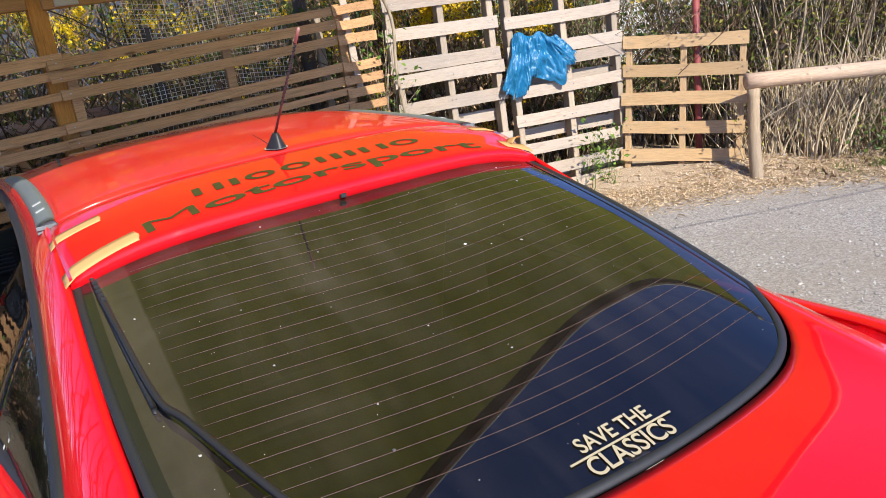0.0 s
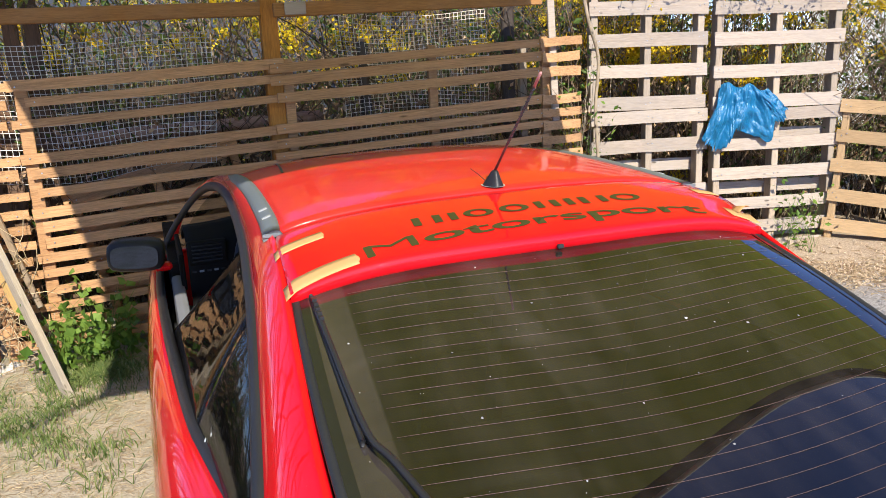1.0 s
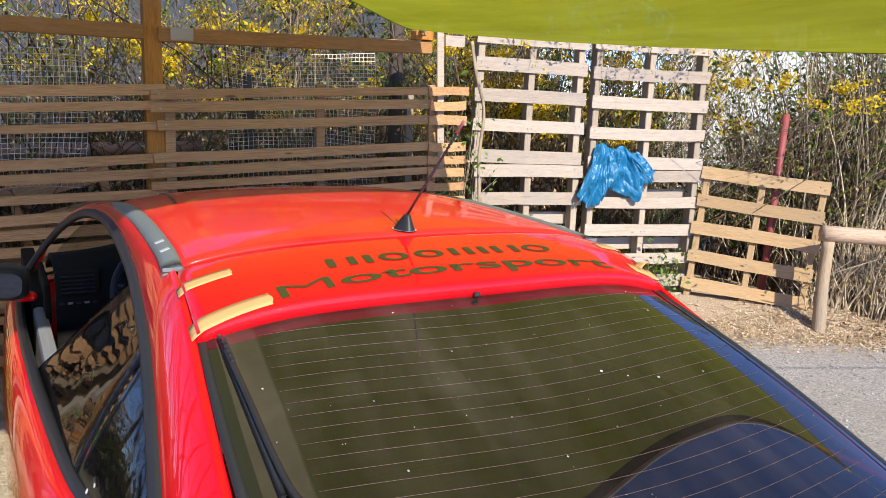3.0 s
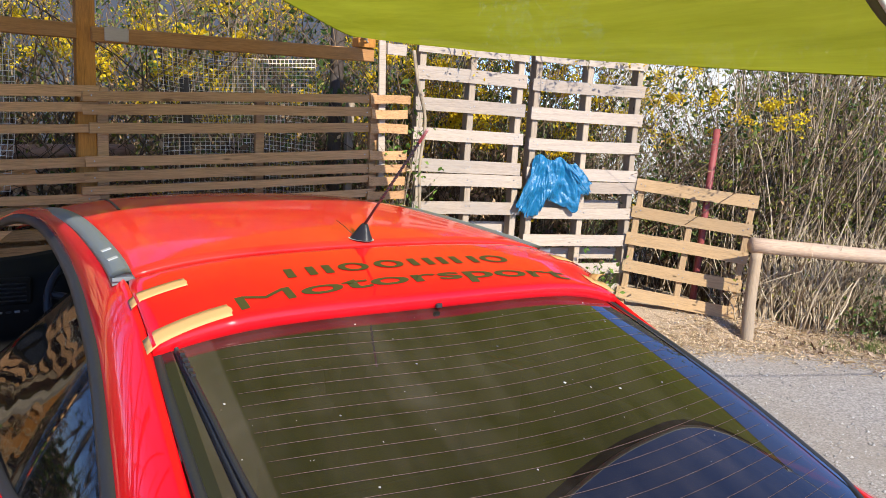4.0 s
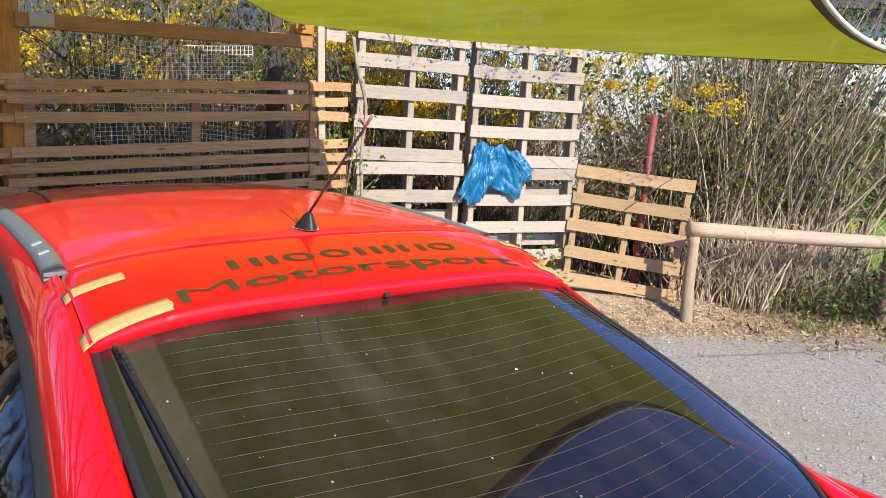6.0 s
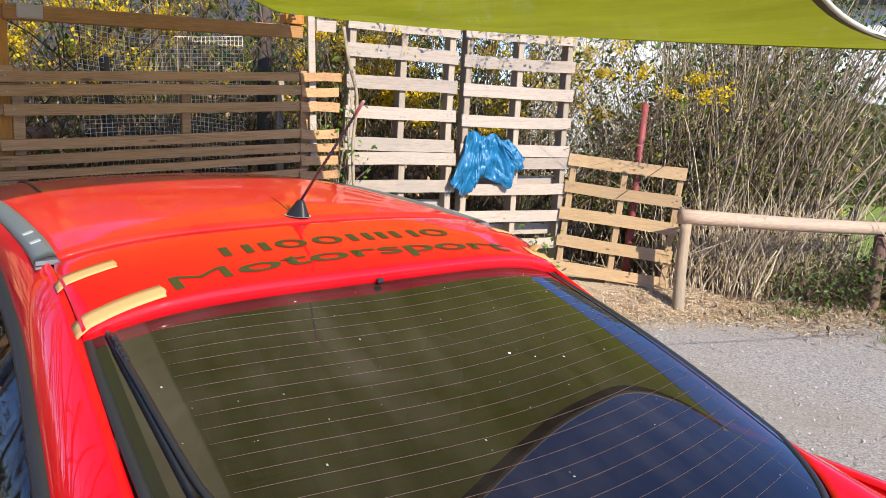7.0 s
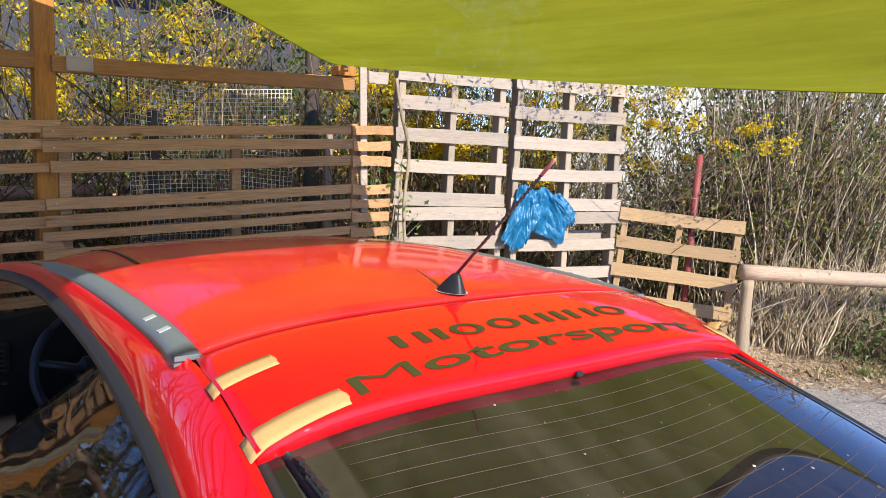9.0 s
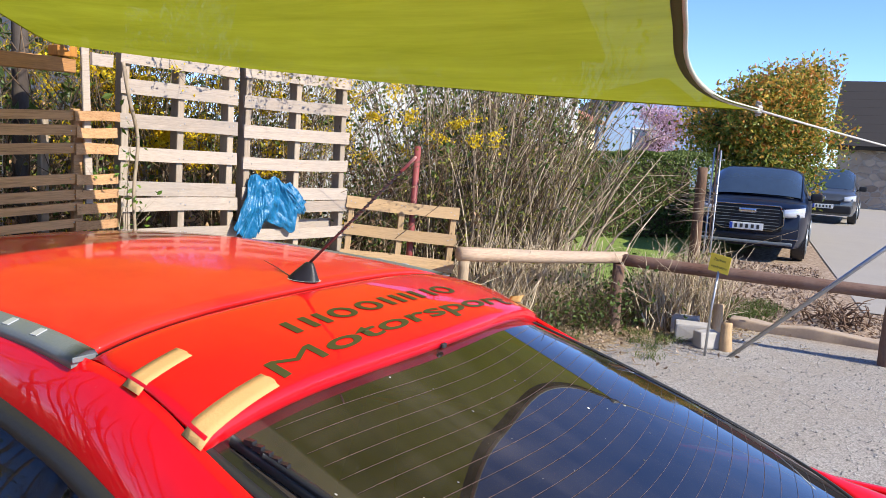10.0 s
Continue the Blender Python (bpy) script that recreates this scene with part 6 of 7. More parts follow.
def litter():
    """Loose straw and grit on the ground, grass tufts."""
    rng = random.Random(77)
    paths = []
    for k in range(6600):
        u = rng.random()
        x = 2.3 + 4.8 * u if k < 4600 else 4.6 + 2.6 * u + rng.gauss(0, 0.15)
        y = min(4.75, 4.5 - 0.52 * max(0.0, x - 3.2)) + (rng.gauss(-0.05, 0.26) if k < 4600 else rng.gauss(-0.35, 0.35))
        a, l = rng.uniform(0, 3.14), rng.uniform(0.02, 0.11)
        z = ground_height(x, y) + 0.004
        d = Vector((math.cos(a), math.sin(a), rng.gauss(0, 0.12))) * l
        p = Vector((x, y, z + abs(d.z) / 2))
        paths.append([(p - d / 2, 0.0022), (p + Vector((0, 0, 0.004)), 0.0025), (p + d / 2, 0.0018)])
    ob = put("straw_litter", tube_mesh("straw_litter", paths, STRAW, 3, False))
    tagged(ob, "dry straw and chopped twigs strewn on the ground", "litter", kind="stuff")
    chips = []
    for _ in range(11000):
        x = rng.uniform(2.3, 5.6)
        y = min(4.8, 4.55 - 0.62 * max(0.0, x - 3.3)) + rng.gauss(-0.06, 0.21)
        chips.append(Vector((x, y, ground_height(x, y) + rng.uniform(0.002, 0.014))))
    tagged(put("wood_chips", leaf_mesh("wood_chips", chips, 0.022, foliage("pale_wood_chips", (0.36, 0.24, 0.14), (0.74, 0.58, 0.40), 0.05, 0.9), 92, 0.45)), "pale brown wood chips heaped along the pallets", "litter", kind="stuff")
    dry = []
    for _ in range(12000):
        x, y = rng.uniform(-2.6, -0.85), rng.uniform(2.2, 4.9)
        a, l = rng.uniform(0, 3.14), rng.uniform(0.01, 0.055)
        p = Vector((x, y, ground_height(x, y) + 0.004))
        d = Vector((math.cos(a), math.sin(a), rng.gauss(0, 0.10))) * l
        dry.append([(p - d / 2, 0.0010), (p + Vector((0, 0, 0.003)), 0.0011), (p + d / 2, 0.0007)])
    tagged(put("dry_grass", tube_mesh("dry_grass", dry, STRAW, 3, False)), "dry flattened grass stalks on trodden earth", "litter", kind="stuff")
    verts, faces = [], []
    for _ in range(12000):
        x, y = rng.uniform(1.2, 6.6), rng.uniform(0.2, 4.4)
        r = 0.004 + 0.009 * rng.random() ** 4
        c = Vector((x, y, ground_height(x, y) + r * 0.3))
        o = len(verts)
        a = rng.uniform(0, 6.28)
        for k in range(4):
            t = a + k * math.pi / 2
            verts.append(c + Vector((r * math.cos(t) * rng.uniform(0.7, 1.3), r * math.sin(t) * rng.uniform(0.7, 1.3), 0)))
        verts.append(c + Vector((0, 0, r * 0.8)))
        verts.append(c - Vector((0, 0, r * 0.6)))
        for k in range(4):
            faces.append((o + k, o + (k + 1) % 4, o + 4))
            faces.append((o + (k + 1) % 4, o + k, o + 5))
    gm = twig_material("grit_stones", (0.24, 0.225, 0.21), (0.52, 0.49, 0.45))
    tagged(put("grit", mesh_of("grit", verts, faces, gm)), "loose grey grit stones", "gravel", kind="stuff")
    dead = []
    for _ in range(7000):
        x = rng.uniform(7.15, 12.5)
        y = rng.uniform(0.6, 4.0)
        if y < 1.3 + 0.18 * (x - 9.2) and x > 8.8:
            continue
        dead.append(Vector((x, y, 0.012)))
    for _ in range(700):
        x = rng.uniform(4.5, 7.2)
        y = 3.5 - 0.45 * (x - 4.5) + rng.gauss(0, 0.4)
        dead.append(Vector((x, y, ground_height(x, y) + 0.006)))
    tagged(put("dead_leaves", leaf_mesh("dead_leaves", dead, 0.05, foliage("brown_dead_leaves", (0.10, 0.055, 0.03), (0.48, 0.36, 0.26), 0.1, 0.9), 91)), "brown dead leaves and chips on the soil", "litter", kind="stuff")
    blades, spots = [], []
    for _ in range(40):
        spots.append((rng.uniform(7.3, 8.6), rng.uniform(1.9, 2.5), rng.uniform(0.05, 0.12)))
    for _ in range(40):
        spots.append((rng.uniform(7.5, 12), rng.uniform(3.9, 6.5), rng.uniform(0.2, 0.4)))
    for _ in range(46):
        spots.append((rng.uniform(-2.4, -0.95), rng.uniform(2.6, 4.7), rng.uniform(0.04, 0.12)))
    spots += [(-1.52, 3.95, 0.09), (-1.60, 4.05, 0.06), (-1.42, 4.10, 0.06), (-1.35, 4.50, 0.10), (-1.72, 4.35, 0.08), (-1.25, 4.55, 0.08)]
    for _ in range(14):
        spots.append((rng.uniform(-1.45, -1.05), rng.uniform(4.45, 4.8), rng.uniform(0.05, 0.09)))
    for _ in range(14):
        spots.append((rng.uniform(4.6, 6.6), rng.uniform(2.2, 3.4), rng.uniform(0.04, 0.1)))
    for _ in range(10000):
        cx, cy, rad = rng.choice(spots)
        x, y = rng.gauss(cx, rad), rng.gauss(cy, rad)
        h = rng.uniform(0.015, 0.085)
        z = ground_height(x, y)
        lean = Vector((rng.gauss(0, 0.35), rng.gauss(0, 0.35), 1)) * h
        b = Vector((x, y, z))
        blades.append([(b, 0.0022), (b + lean * 0.6, 0.0018), (b + lean + Vector((lean.x, lean.y, -0.15 * h)) * 0.6, 0.0005)])
    tagged(put("grass", tube_mesh("grass", blades, GRASS, 3, False)), "tufts of grass on trodden earth", "grass", kind="stuff")


litter()


# ---- small things by the fences ----
def tarp_rag():
    """A torn blue tarpaulin rag hung over the pallets: a frayed strand, a pointed middle and a ragged arm."""
    a, b = Vector((2.225, 5.25, 0)), Vector((4.168, 4.81, 0))
    d = (b - a).normalized()
    nrm = Vector((d.y, -d.x, 0))
    foot = ((0.0, 0.845, 0.93), (0.12, 0.91, 0.885), (0.25, 1.03, 0.85), (0.36, 1.10, 0.985), (0.5, 1.19, 0.955), (0.62, 1.30, 0.915), (0.70, 1.385, 0.88), (0.78, 1.41, 1.02), (0.88, 1.48, 1.03), (1.0, 1.525, 1.12))
    fx, fz = [(p[0], p[1]) for p in foot], [(p[0], p[2]) for p in foot]

    def fn(u, v):
        x1, z1 = lerp_table(fx, u), lerp_table(fz, u)
        x0, z0 = 1.005 + 0.36 * u, 1.315 + 0.018 * math.sin(u * 13) - 0.05 * u * u
        ragged = 1.0 + 0.18 * noise.noise(Vector((u * 70, 1, 3))) * (u < 0.45 or u > 0.8) + 0.03 * noise.noise(Vector((u * 25, 4, 3)))
        w = v * ragged
        x = x0 + (x1 - x0) * w ** 1.15
        z = z0 + (z1 - z0) * w
        fold = 0.058 * abs(math.sin(u * 9.5 + 0.8 * v + 0.7 * math.sin(u * 5))) * (0.35 + 0.65 * v) + 0.030 * noise.noise(Vector((u * 8, v * 4, 2))) + 0.012 * noise.noise(Vector((u * 30, v * 7, 5))) + 0.006 * noise.noise(Vector((u * 60, v * 40, 9)))
        return a + d * x + nrm * (0.045 + fold + 0.02 * math.sin(math.pi * v)) + Vector((0, 0, z))
    ob = solid(put("tarp_rag", grid_mesh("tarp_rag", fn, 130, 50, TARPM)), 0.0012)
    tagged(ob, "torn crumpled blue tarpaulin rag on the pallets", "tarpaulin")


tarp_rag()


def plank():
    bm = box_bm(0.062, 0.034, 1.62, 0.003, (0, 0, 0.81))
    ob = part("leaning_plank", bm, wood("greyed_plank_wood", (0.42, 0.34, 0.24), 0.5, 2))
    a, b = Vector((-1.357, 4.32, 0.0)), Vector((-1.83, 4.96, 1.3))
    ob.matrix_basis = Matrix.Translation(a) @ (b - a).to_track_quat("Z", "X").to_matrix().to_4x4()
    tagged(ob, "greyed wooden plank leaning on the slat fence", "plank")
    ob = part("leaning_board", box_bm(0.10, 0.02, 1.1, 0.003, (0, 0, 0.55)), wood("ochre_board_wood", (0.60, 0.38, 0.13), 0.7, 2, weather=0.05))
    a, b = Vector((-1.575, 4.80, 0.36)), Vector((-1.86, 4.99, 1.35))
    ob.matrix_basis = Matrix.Translation(a) @ (b - a).to_track_quat("Z", "X").to_matrix().to_4x4()
    tagged(ob, "ochre board propped behind the leaning plank", "board")
    ob = part("short_lath", box_bm(0.035, 0.02, 0.62, 0.002, (0, 0, 0.31)), wood("brown_lath_wood", (0.30, 0.21, 0.13), 0.5, 2))
    a, b = Vector((-1.508, 4.945, 0.345)), Vector((-1.665, 4.975, 0.94))
    ob.matrix_basis = Matrix.Translation(a) @ (b - a).to_track_quat("Z", "X").to_matrix().to_4x4()
    tagged(ob, "short brown lath nailed askew on the slat fence", "lath")
    rng = random.Random(44)
    paths = []
    for _ in range(120):
        p = Vector((rng.uniform(-1.85, -1.50), rng.uniform(4.80, 4.95), rng.uniform(0.0, 0.75)))
        d = Vector((rng.gauss(0, 0.10), rng.gauss(0, 0.05), rng.uniform(-0.25, 0.25)))
        paths.append([(p, 0.003), (p + d * 0.5 + Vector((0.03, 0, 0.02)), 0.0025), (p + d, 0.0015)])
    tagged(put("dry_vines", tube_mesh("dry_vines", paths, STRAW, 4)), "dry brown vines tangled at the fence end", "vine", kind="stuff")
    for x, y, r in ((-1.77, 4.97, 0.040), (-1.70, 4.99, 0.034), (-1.76, 4.89, 0.036), (-1.71, 4.92, 0.028)):
        bm = bmesh.new()
        bmesh.ops.create_icosphere(bm, subdivisions=2, radius=r)
        for v in bm.verts:
            v.co *= 1 + 0.35 * noise.noise(v.co * 22 + Vector((x * 9, y, 0)))
            v.co.z *= 0.65
        tagged(part("stone", bm, surface("pale_field_stone", (0.55, 0.52, 0.47), 0.9, relief=0.4), m=pose(x, y, r * 0.35)), "pale rough stone on the earth", "stone", "stones by the fence")


plank()
for x, y, h, r in ((0.59, 5.31, 1.745, 0.036), (1.72, 5.50, 2.6, 0.05), (-0.5, 5.95, 1.3, 0.05)):
    ob = upright_log("dark_post", x, y, h + 0.06, r, r * 0.95, POSTDARK, None, int(x * 10))
    tagged(ob, "old dark round post behind the slat fence", "post", "dark posts behind the fence")
shed = thing("shed_wall", "dark brown upright boards of an old shed wall", "shed", (-1.62, 5.45, 0))
for k in range(6):
    put("board", post_mesh(0.085, 0.02, 2.55 + 0.04 * (k % 3), BARK, "board"), shed, m=pose(-0.26 + k * 0.098, 0.01 * (k % 2), -0.03, 0, 0.5 * ((k * 7) % 3 - 1), 0))
for z in (0.6, 1.5, 2.3):
    put("rail", post_mesh(0.62, 0.04, 0.06, BARK, "rail"), shed, m=pose(-0.02, 0.05, z))
ob = log("felled_log", (-2.6, 5.75, 1.20), (0.4, 5.85, 1.24), 0.05, 0.045, wood("peeling_brown_log", (0.42, 0.24, 0.16), 0.45, 0, weather=0.2, grey_to=(0.5, 0.36, 0.28)), None, 8)
tagged(ob, "brown log lying along the back of the fence", "log")
upl = thing("log_trestle", "rough posts that carry the brown log", "trestle")
for x in (-2.3, 0.1):
    upright_log("trestle_post", x, 5.78 + 0.02 * x, 1.22, 0.05, 0.045, BARK, upl, int(x))
pallet("pallet", "brown pallet leaning askew behind the slat fence", 1.1, (0.06, 0.25, 0.45, 0.65, 0.85, 1.05), 1.12, BROWNWOOD, BROWNWOOD,
       pose(-0.55, 5.20, 0.0, -5, -14, 0), "", 0.09, 31)


# ---- corner by the lane ----
def sign():
    s = thing("no_parking_sign", "small yellow sign on a thin steel stake", "sign", (5.53, 2.07, 0))
    put("stake", tube_mesh("stake", [[((0, 0, -0.1), 0.011), ((0.0, -0.02, 0.40), 0.011), ((0, -0.05, 0.72), 0.010)]], STEEL, 8), s)
    plate = part("plate", box_bm(0.17, 0.004, 0.15, 0.001), SIGNM, s, m=pose(-0.012, -0.055, 0.785, 8, 9, -97))
    for body, dz in (("Parken", 0.03), ("verboten", -0.03)):
        me = letters(body, 0.036)
        for v in me.vertices:
            v.co = Vector((v.co.x, -0.0035, v.co.y + dz))
        me.materials.clear()
        me.materials.append(INK)
        put("sign_word", me, plate)


sign()


def rubble():
    rng = random.Random(9)
    for x, y, sx, sy, sz, r in ((6.05, 2.30, 0.20, 0.30, 0.16, 15), (5.85, 2.13, 0.16, 0.18, 0.15, 40), (6.28, 2.42, 0.14, 0.24, 0.17, 5)):
        bm = box_bm(sx, sy, sz, 0.015, (0, 0, sz / 2), 2, 0.012, int(x * 10))
        ob = part("concrete_block", bm, CONCRETE, m=pose(x, y, 0, 0, 0, r))
        tagged(ob, "broken grey concrete block on the grit", "block", "broken blocks")
    for x, y, h, r in ((6.28, 2.14, 0.32, 0.055), (5.85, 1.97, 0.24, 0.06)):
        ob = upright_log("stump", x, y, h + 0.06, r * 1.0, r * 0.75, TANSTUD, None, int(x * 7), 6)
        tagged(ob, "short sawn wooden stump", "stump", "sawn stumps")
    bm = box_bm(0.20, 3.4, 0.20, 0.02, (7.0, 0.45, 0.0), 2)
    bmesh.ops.subdivide_edges(bm, edges=[e for e in bm.edges if e.calc_length() > 1], cuts=30, use_grid_fill=True)
    for v in bm.verts:
        q = Vector((v.co.x * 2, v.co.y * 3.1, v.co.z * 3))
        v.co += Vector((0.03 * noise.noise(q), 0, (0.035 * noise.noise(q + Vector((5, 0, 0))) - 0.01) * (v.co.z > 0)))
    ob = part("kerb", bm, surface("mossy_kerb_stone", (0.40, 0.30, 0.21), 0.95, var=0.4, scale=5, grain=40, relief=0.8), smooth=True)
    tagged(ob, "low weathered concrete kerb beside the lane", "kerb", kind="structure")
    paths = []
    for _ in range(60):
        p = Vector((7.9 + rng.gauss(0, 0.3), 1.25 + rng.gauss(0, 0.2), 0.03))
        e = p + Vector((rng.gauss(0, 0.22), rng.gauss(0, 0.2), rng.uniform(0.03, 0.2)))
        paths.append([(p, 0.010), ((p + e) / 2 + Vector((0, 0, 0.05)), 0.006), (e, 0.003)])
    tagged(put("brushwood", tube_mesh("brushwood", paths, BARK, 4)), "heap of cut brushwood behind the kerb", "brushwood", kind="stuff")
    stub = upright_log("old_stake", 7.1, 2.58, 1.60, 0.062, 0.05, BARK, None, 4)
    tagged(stub, "rough bark-covered stake wound with wire", "stake")
    for k, (dx, dy, h) in enumerate(((0.06, -0.10, 1.78), (0.05, -0.13, 1.72), (0.07, -0.06, 1.74))):
        lean_pole("thin_rod", Vector((7.1 + dx, 2.58 + dy, -0.1)), Vector((7.1 + dx * 1.3, 2.56 + dy, h)), 0.009, STEEL if k else BARK, "thin rod standing beside the stake", "rod")
    loops = []
    for k in range(20):
        c = Vector((7.05, 2.60, rng.uniform(0.95, 1.4)))
        r = rng.uniform(0.09, 0.26)
        ph, tl = rng.uniform(0, 6.28), rng.gauss(0, 0.5)
        loops.append([(c + Vector((r * math.cos(t + ph), r * math.sin(t + ph) + 0.05, r * tl * math.sin(t))), 0.0028) for t in [i * 0.5 for i in range(rng.randrange(7, 13))]])
    tagged(put("wire_coil", tube_mesh("wire_coil", loops, TWIG, 4)), "tangled fence wire hung on the stake", "wire", kind="stuff")


rubble()


# ---- parked vehicles ----
def vehicle(name, label, cat, at, turn, L, W, H, hood, belt, paint, cowl, rake, van=False):
    """A parked vehicle whose nose lies at x = 0 and faces -x before the turn, lofted from cross-sections."""
    v = thing(name, label, cat, at, turn=turn)
    top0, tail = cowl + rake, L - (0.25 if van else 0.75)

    def section(x):
        """Half outline at x, from the sill up to the roof's middle, as (y, z)."""
        w = W / 2 * (1 - 0.13 * max(0, 1 - x / 0.55) ** 2 - 0.07 * max(0, (x - L + 0.7) / 0.7) ** 2)
        nose = hood - 0.10 * max(0, 1 - x / 0.45) ** 2
        hoodp = [(w * 0.985, nose - 0.10), (w * 0.94, nose - 0.045), (w * 0.82, nose - 0.010), (w * 0.5, nose + 0.012), (0, nose + 0.020)]
        roofz = H - 0.035 * max(0, (x - top0 - 0.8)) ** 2 * 0.4
        roofp = [(w * 0.985, belt - 0.06), (w * 0.955, belt + 0.01), (w * 0.77, roofz - 0.10), (w * 0.60, roofz - 0.018), (0, roofz)]
        if x < cowl:
            k = 0.0
        elif x < top0:
            k = (x - cowl) / rake
            k = k + 0.10 * math.sin(math.pi * k)
        elif x < tail:
            k = 1.0
        else:
            k = 1 - 0.75 * (x - tail) / (L - tail)
        up = [(a * (1 - k) + c * k, b * (1 - k) + d * k) for (a, b), (c, d) in zip(hoodp, roofp)]
        return [(w * 0.92, 0.26), (w * 0.985, 0.40), (w, 0.64)] + up

    def skin(x, s, lift=0.0):
        """A point of the body at x; s runs from -1 to 1 across, over the roof."""
        p = section(x)
        q = abs(s) * (len(p) - 1)
        q = len(p) - 1 - q
        i = min(int(q), len(p) - 2)
        f = q - i
        y, z = p[i][0] * (1 - f) + p[i + 1][0] * f, p[i][1] * (1 - f) + p[i + 1][1] * f
        dy, dz = p[i + 1][0] - p[i][0], p[i + 1][1] - p[i][1]
        n = math.hypot(dy, dz) or 1
        y, z = y + lift * dz / n, z - lift * dy / n
        return Vector((x, math.copysign(y, s) if s else 0.0, z))
    xs = [0.0, 0.03, 0.08, 0.16, 0.3, 0.5, 0.8, cowl - 0.02, cowl] + [cowl + rake * k / 6 for k in range(1, 7)] + [top0 + (tail - top0) * k / 6 for k in range(1, 7)] + [tail + (L - tail) * k / 4 for k in range(1, 5)]
    nS = 28
    verts = [skin(x, 2 * i / nS - 1) for x in xs for i in range(nS + 1)]
    faces = [(j * (nS + 1) + i, j * (nS + 1) + i + 1, (j + 1) * (nS + 1) + i + 1, (j + 1) * (nS + 1) + i) for j in range(len(xs) - 1) for i in range(nS)]
    faces += [tuple(reversed(range(nS + 1))), tuple((len(xs) - 1) * (nS + 1) + i for i in range(nS + 1))]
    put("body", mesh_of("body", verts, faces, paint, True), v)
    seven = 7.0
    # panes lie just proud of the body
    edge = 2.06 / seven

    def screen(u, w):
        x = cowl + rake * (0.05 + 0.87 * w)
        p = skin(x, (2 * u - 1) * edge, 0.006)
        return p + Vector((-0.012 - 0.035 * (1 - (2 * u - 1) ** 2), 0, 0.012))
    put("windscreen", grid_mesh("windscreen", screen, 14, 10, DARKGLASS, flip=True), v, "windscreen that mirrors the blue sky")
    for side in (-1, 1):
        for x0, x1 in ((cowl + rake * 0.55, top0 + 0.55), (top0 + 0.62, tail - 0.15)):
            def pane(u, w, side=side, x0=x0, x1=x1):
                return skin(x0 + (x1 - x0) * u, side * (3.0 - 0.92 * w - 0.04) / seven, 0.007)
            put("side_window", grid_mesh("side_window", pane, 8, 4, DARKGLASS, flip=side < 0), v, "dark side window")
    if van:
        part("upper_intake", box_bm(0.05, W * 0.52, 0.10, 0.02, (0.0, 0, 0.62), 2), BLACK, v)
        part("bumper", box_bm(0.14, W * 0.86, 0.22, 0.06, (0.0, 0, 0.42), 3), BLACK, v, "black plastic bumper")
        part("emblem", box_bm(0.02, 0.10, 0.10, 0.03, (-0.03, 0, 0.74), 2), CHROME, v, "plain chrome emblem")
    else:
        gr = part("grille", box_bm(0.05, W * 0.60, 0.40, 0.05, (-0.01, 0, 0.72), 2), BLACK, v, "black radiator grille")
        for k in range(7):
            part("grille_bar", box_bm(0.02, W * 0.54, 0.008, 0.002, (-0.042, 0, 0.555 + 0.052 * k)), TRIM, gr)
        hexa = [(W * 0.31, 0.80), (W * 0.27, 0.925), (-W * 0.27, 0.925), (-W * 0.31, 0.80), (-W * 0.31, 0.62), (-W * 0.22, 0.52), (W * 0.22, 0.52), (W * 0.31, 0.62), (W * 0.31, 0.80)]
        put("grille_frame", tube_mesh("grille_frame", [[(Vector((-0.040, y, z)), 0.014) for y, z in hexa]], CHROME, 6, False), gr, "chrome grille frame")
        part("emblem", box_bm(0.02, 0.27, 0.075, 0.03, (-0.052, 0, 0.835), 2), CHROME, gr, "plain chrome emblem bar")
        part("lower_intake", box_bm(0.07, W * 0.62, 0.10, 0.03, (-0.01, 0, 0.41), 2), BLACK, v)
        part("bumper_lip", box_bm(0.10, W * 0.80, 0.05, 0.02, (-0.015, 0, 0.325), 2), TRIM, v, "grey lower bumper lip")
    pz = 0.50 if van else 0.575
    pl = part("number_plate", box_bm(0.02, 0.52, 0.11, 0.004, (-0.085 if van else -0.062, 0, pz)), WHITEP, v, "white number plate with a blue end")
    part("plate_end", box_bm(0.004, 0.045, 0.105, 0, (-0.0965 if van else -0.0735, 0.235, pz)), surface("blue_plate_end", (0.01, 0.05, 0.35), 0.5, relief=0), pl)
    for k in range(5):
        part("plate_bar", box_bm(0.003, 0.045, 0.065, 0, (-0.0965 if van else -0.0735, -0.18 + 0.085 * k, pz)), INK, pl)
    lz = hood - (0.20 if van else 0.185)
    for side in (-1, 1):
        def lens(u, w, side=side):
            y = W / 2 * (0.60 + 0.33 * u)
            x = -0.030 + 0.16 * u ** 2.2
            return Vector((x - 0.012 * math.sin(math.pi * w), side * y, lz + (0.055 + 0.02 * u) * (2 * w - 1) + 0.03 * u))
        hl = put("headlight", grid_mesh("headlight", lens, 10, 4, HEADLIGHT, flip=side < 0), v, "clear headlight")
        solid(hl, 0.03)
        part("headlight_bezel", box_bm(0.02, W * 0.10, 0.022, 0.006, (0.0, side * W * 0.38, lz - 0.008)), BLACK, hl)
        part("fog_pod", box_bm(0.06, W * 0.15, 0.11, 0.03, (0.05, side * W * 0.37, 0.50), 2), BLACK, v)
        if not van:
            part("skid_tip", box_bm(0.05, W * 0.16, 0.028, 0.01, (0.02, side * W * 0.36, 0.405), 1), CHROME, v, "silver bumper insert")
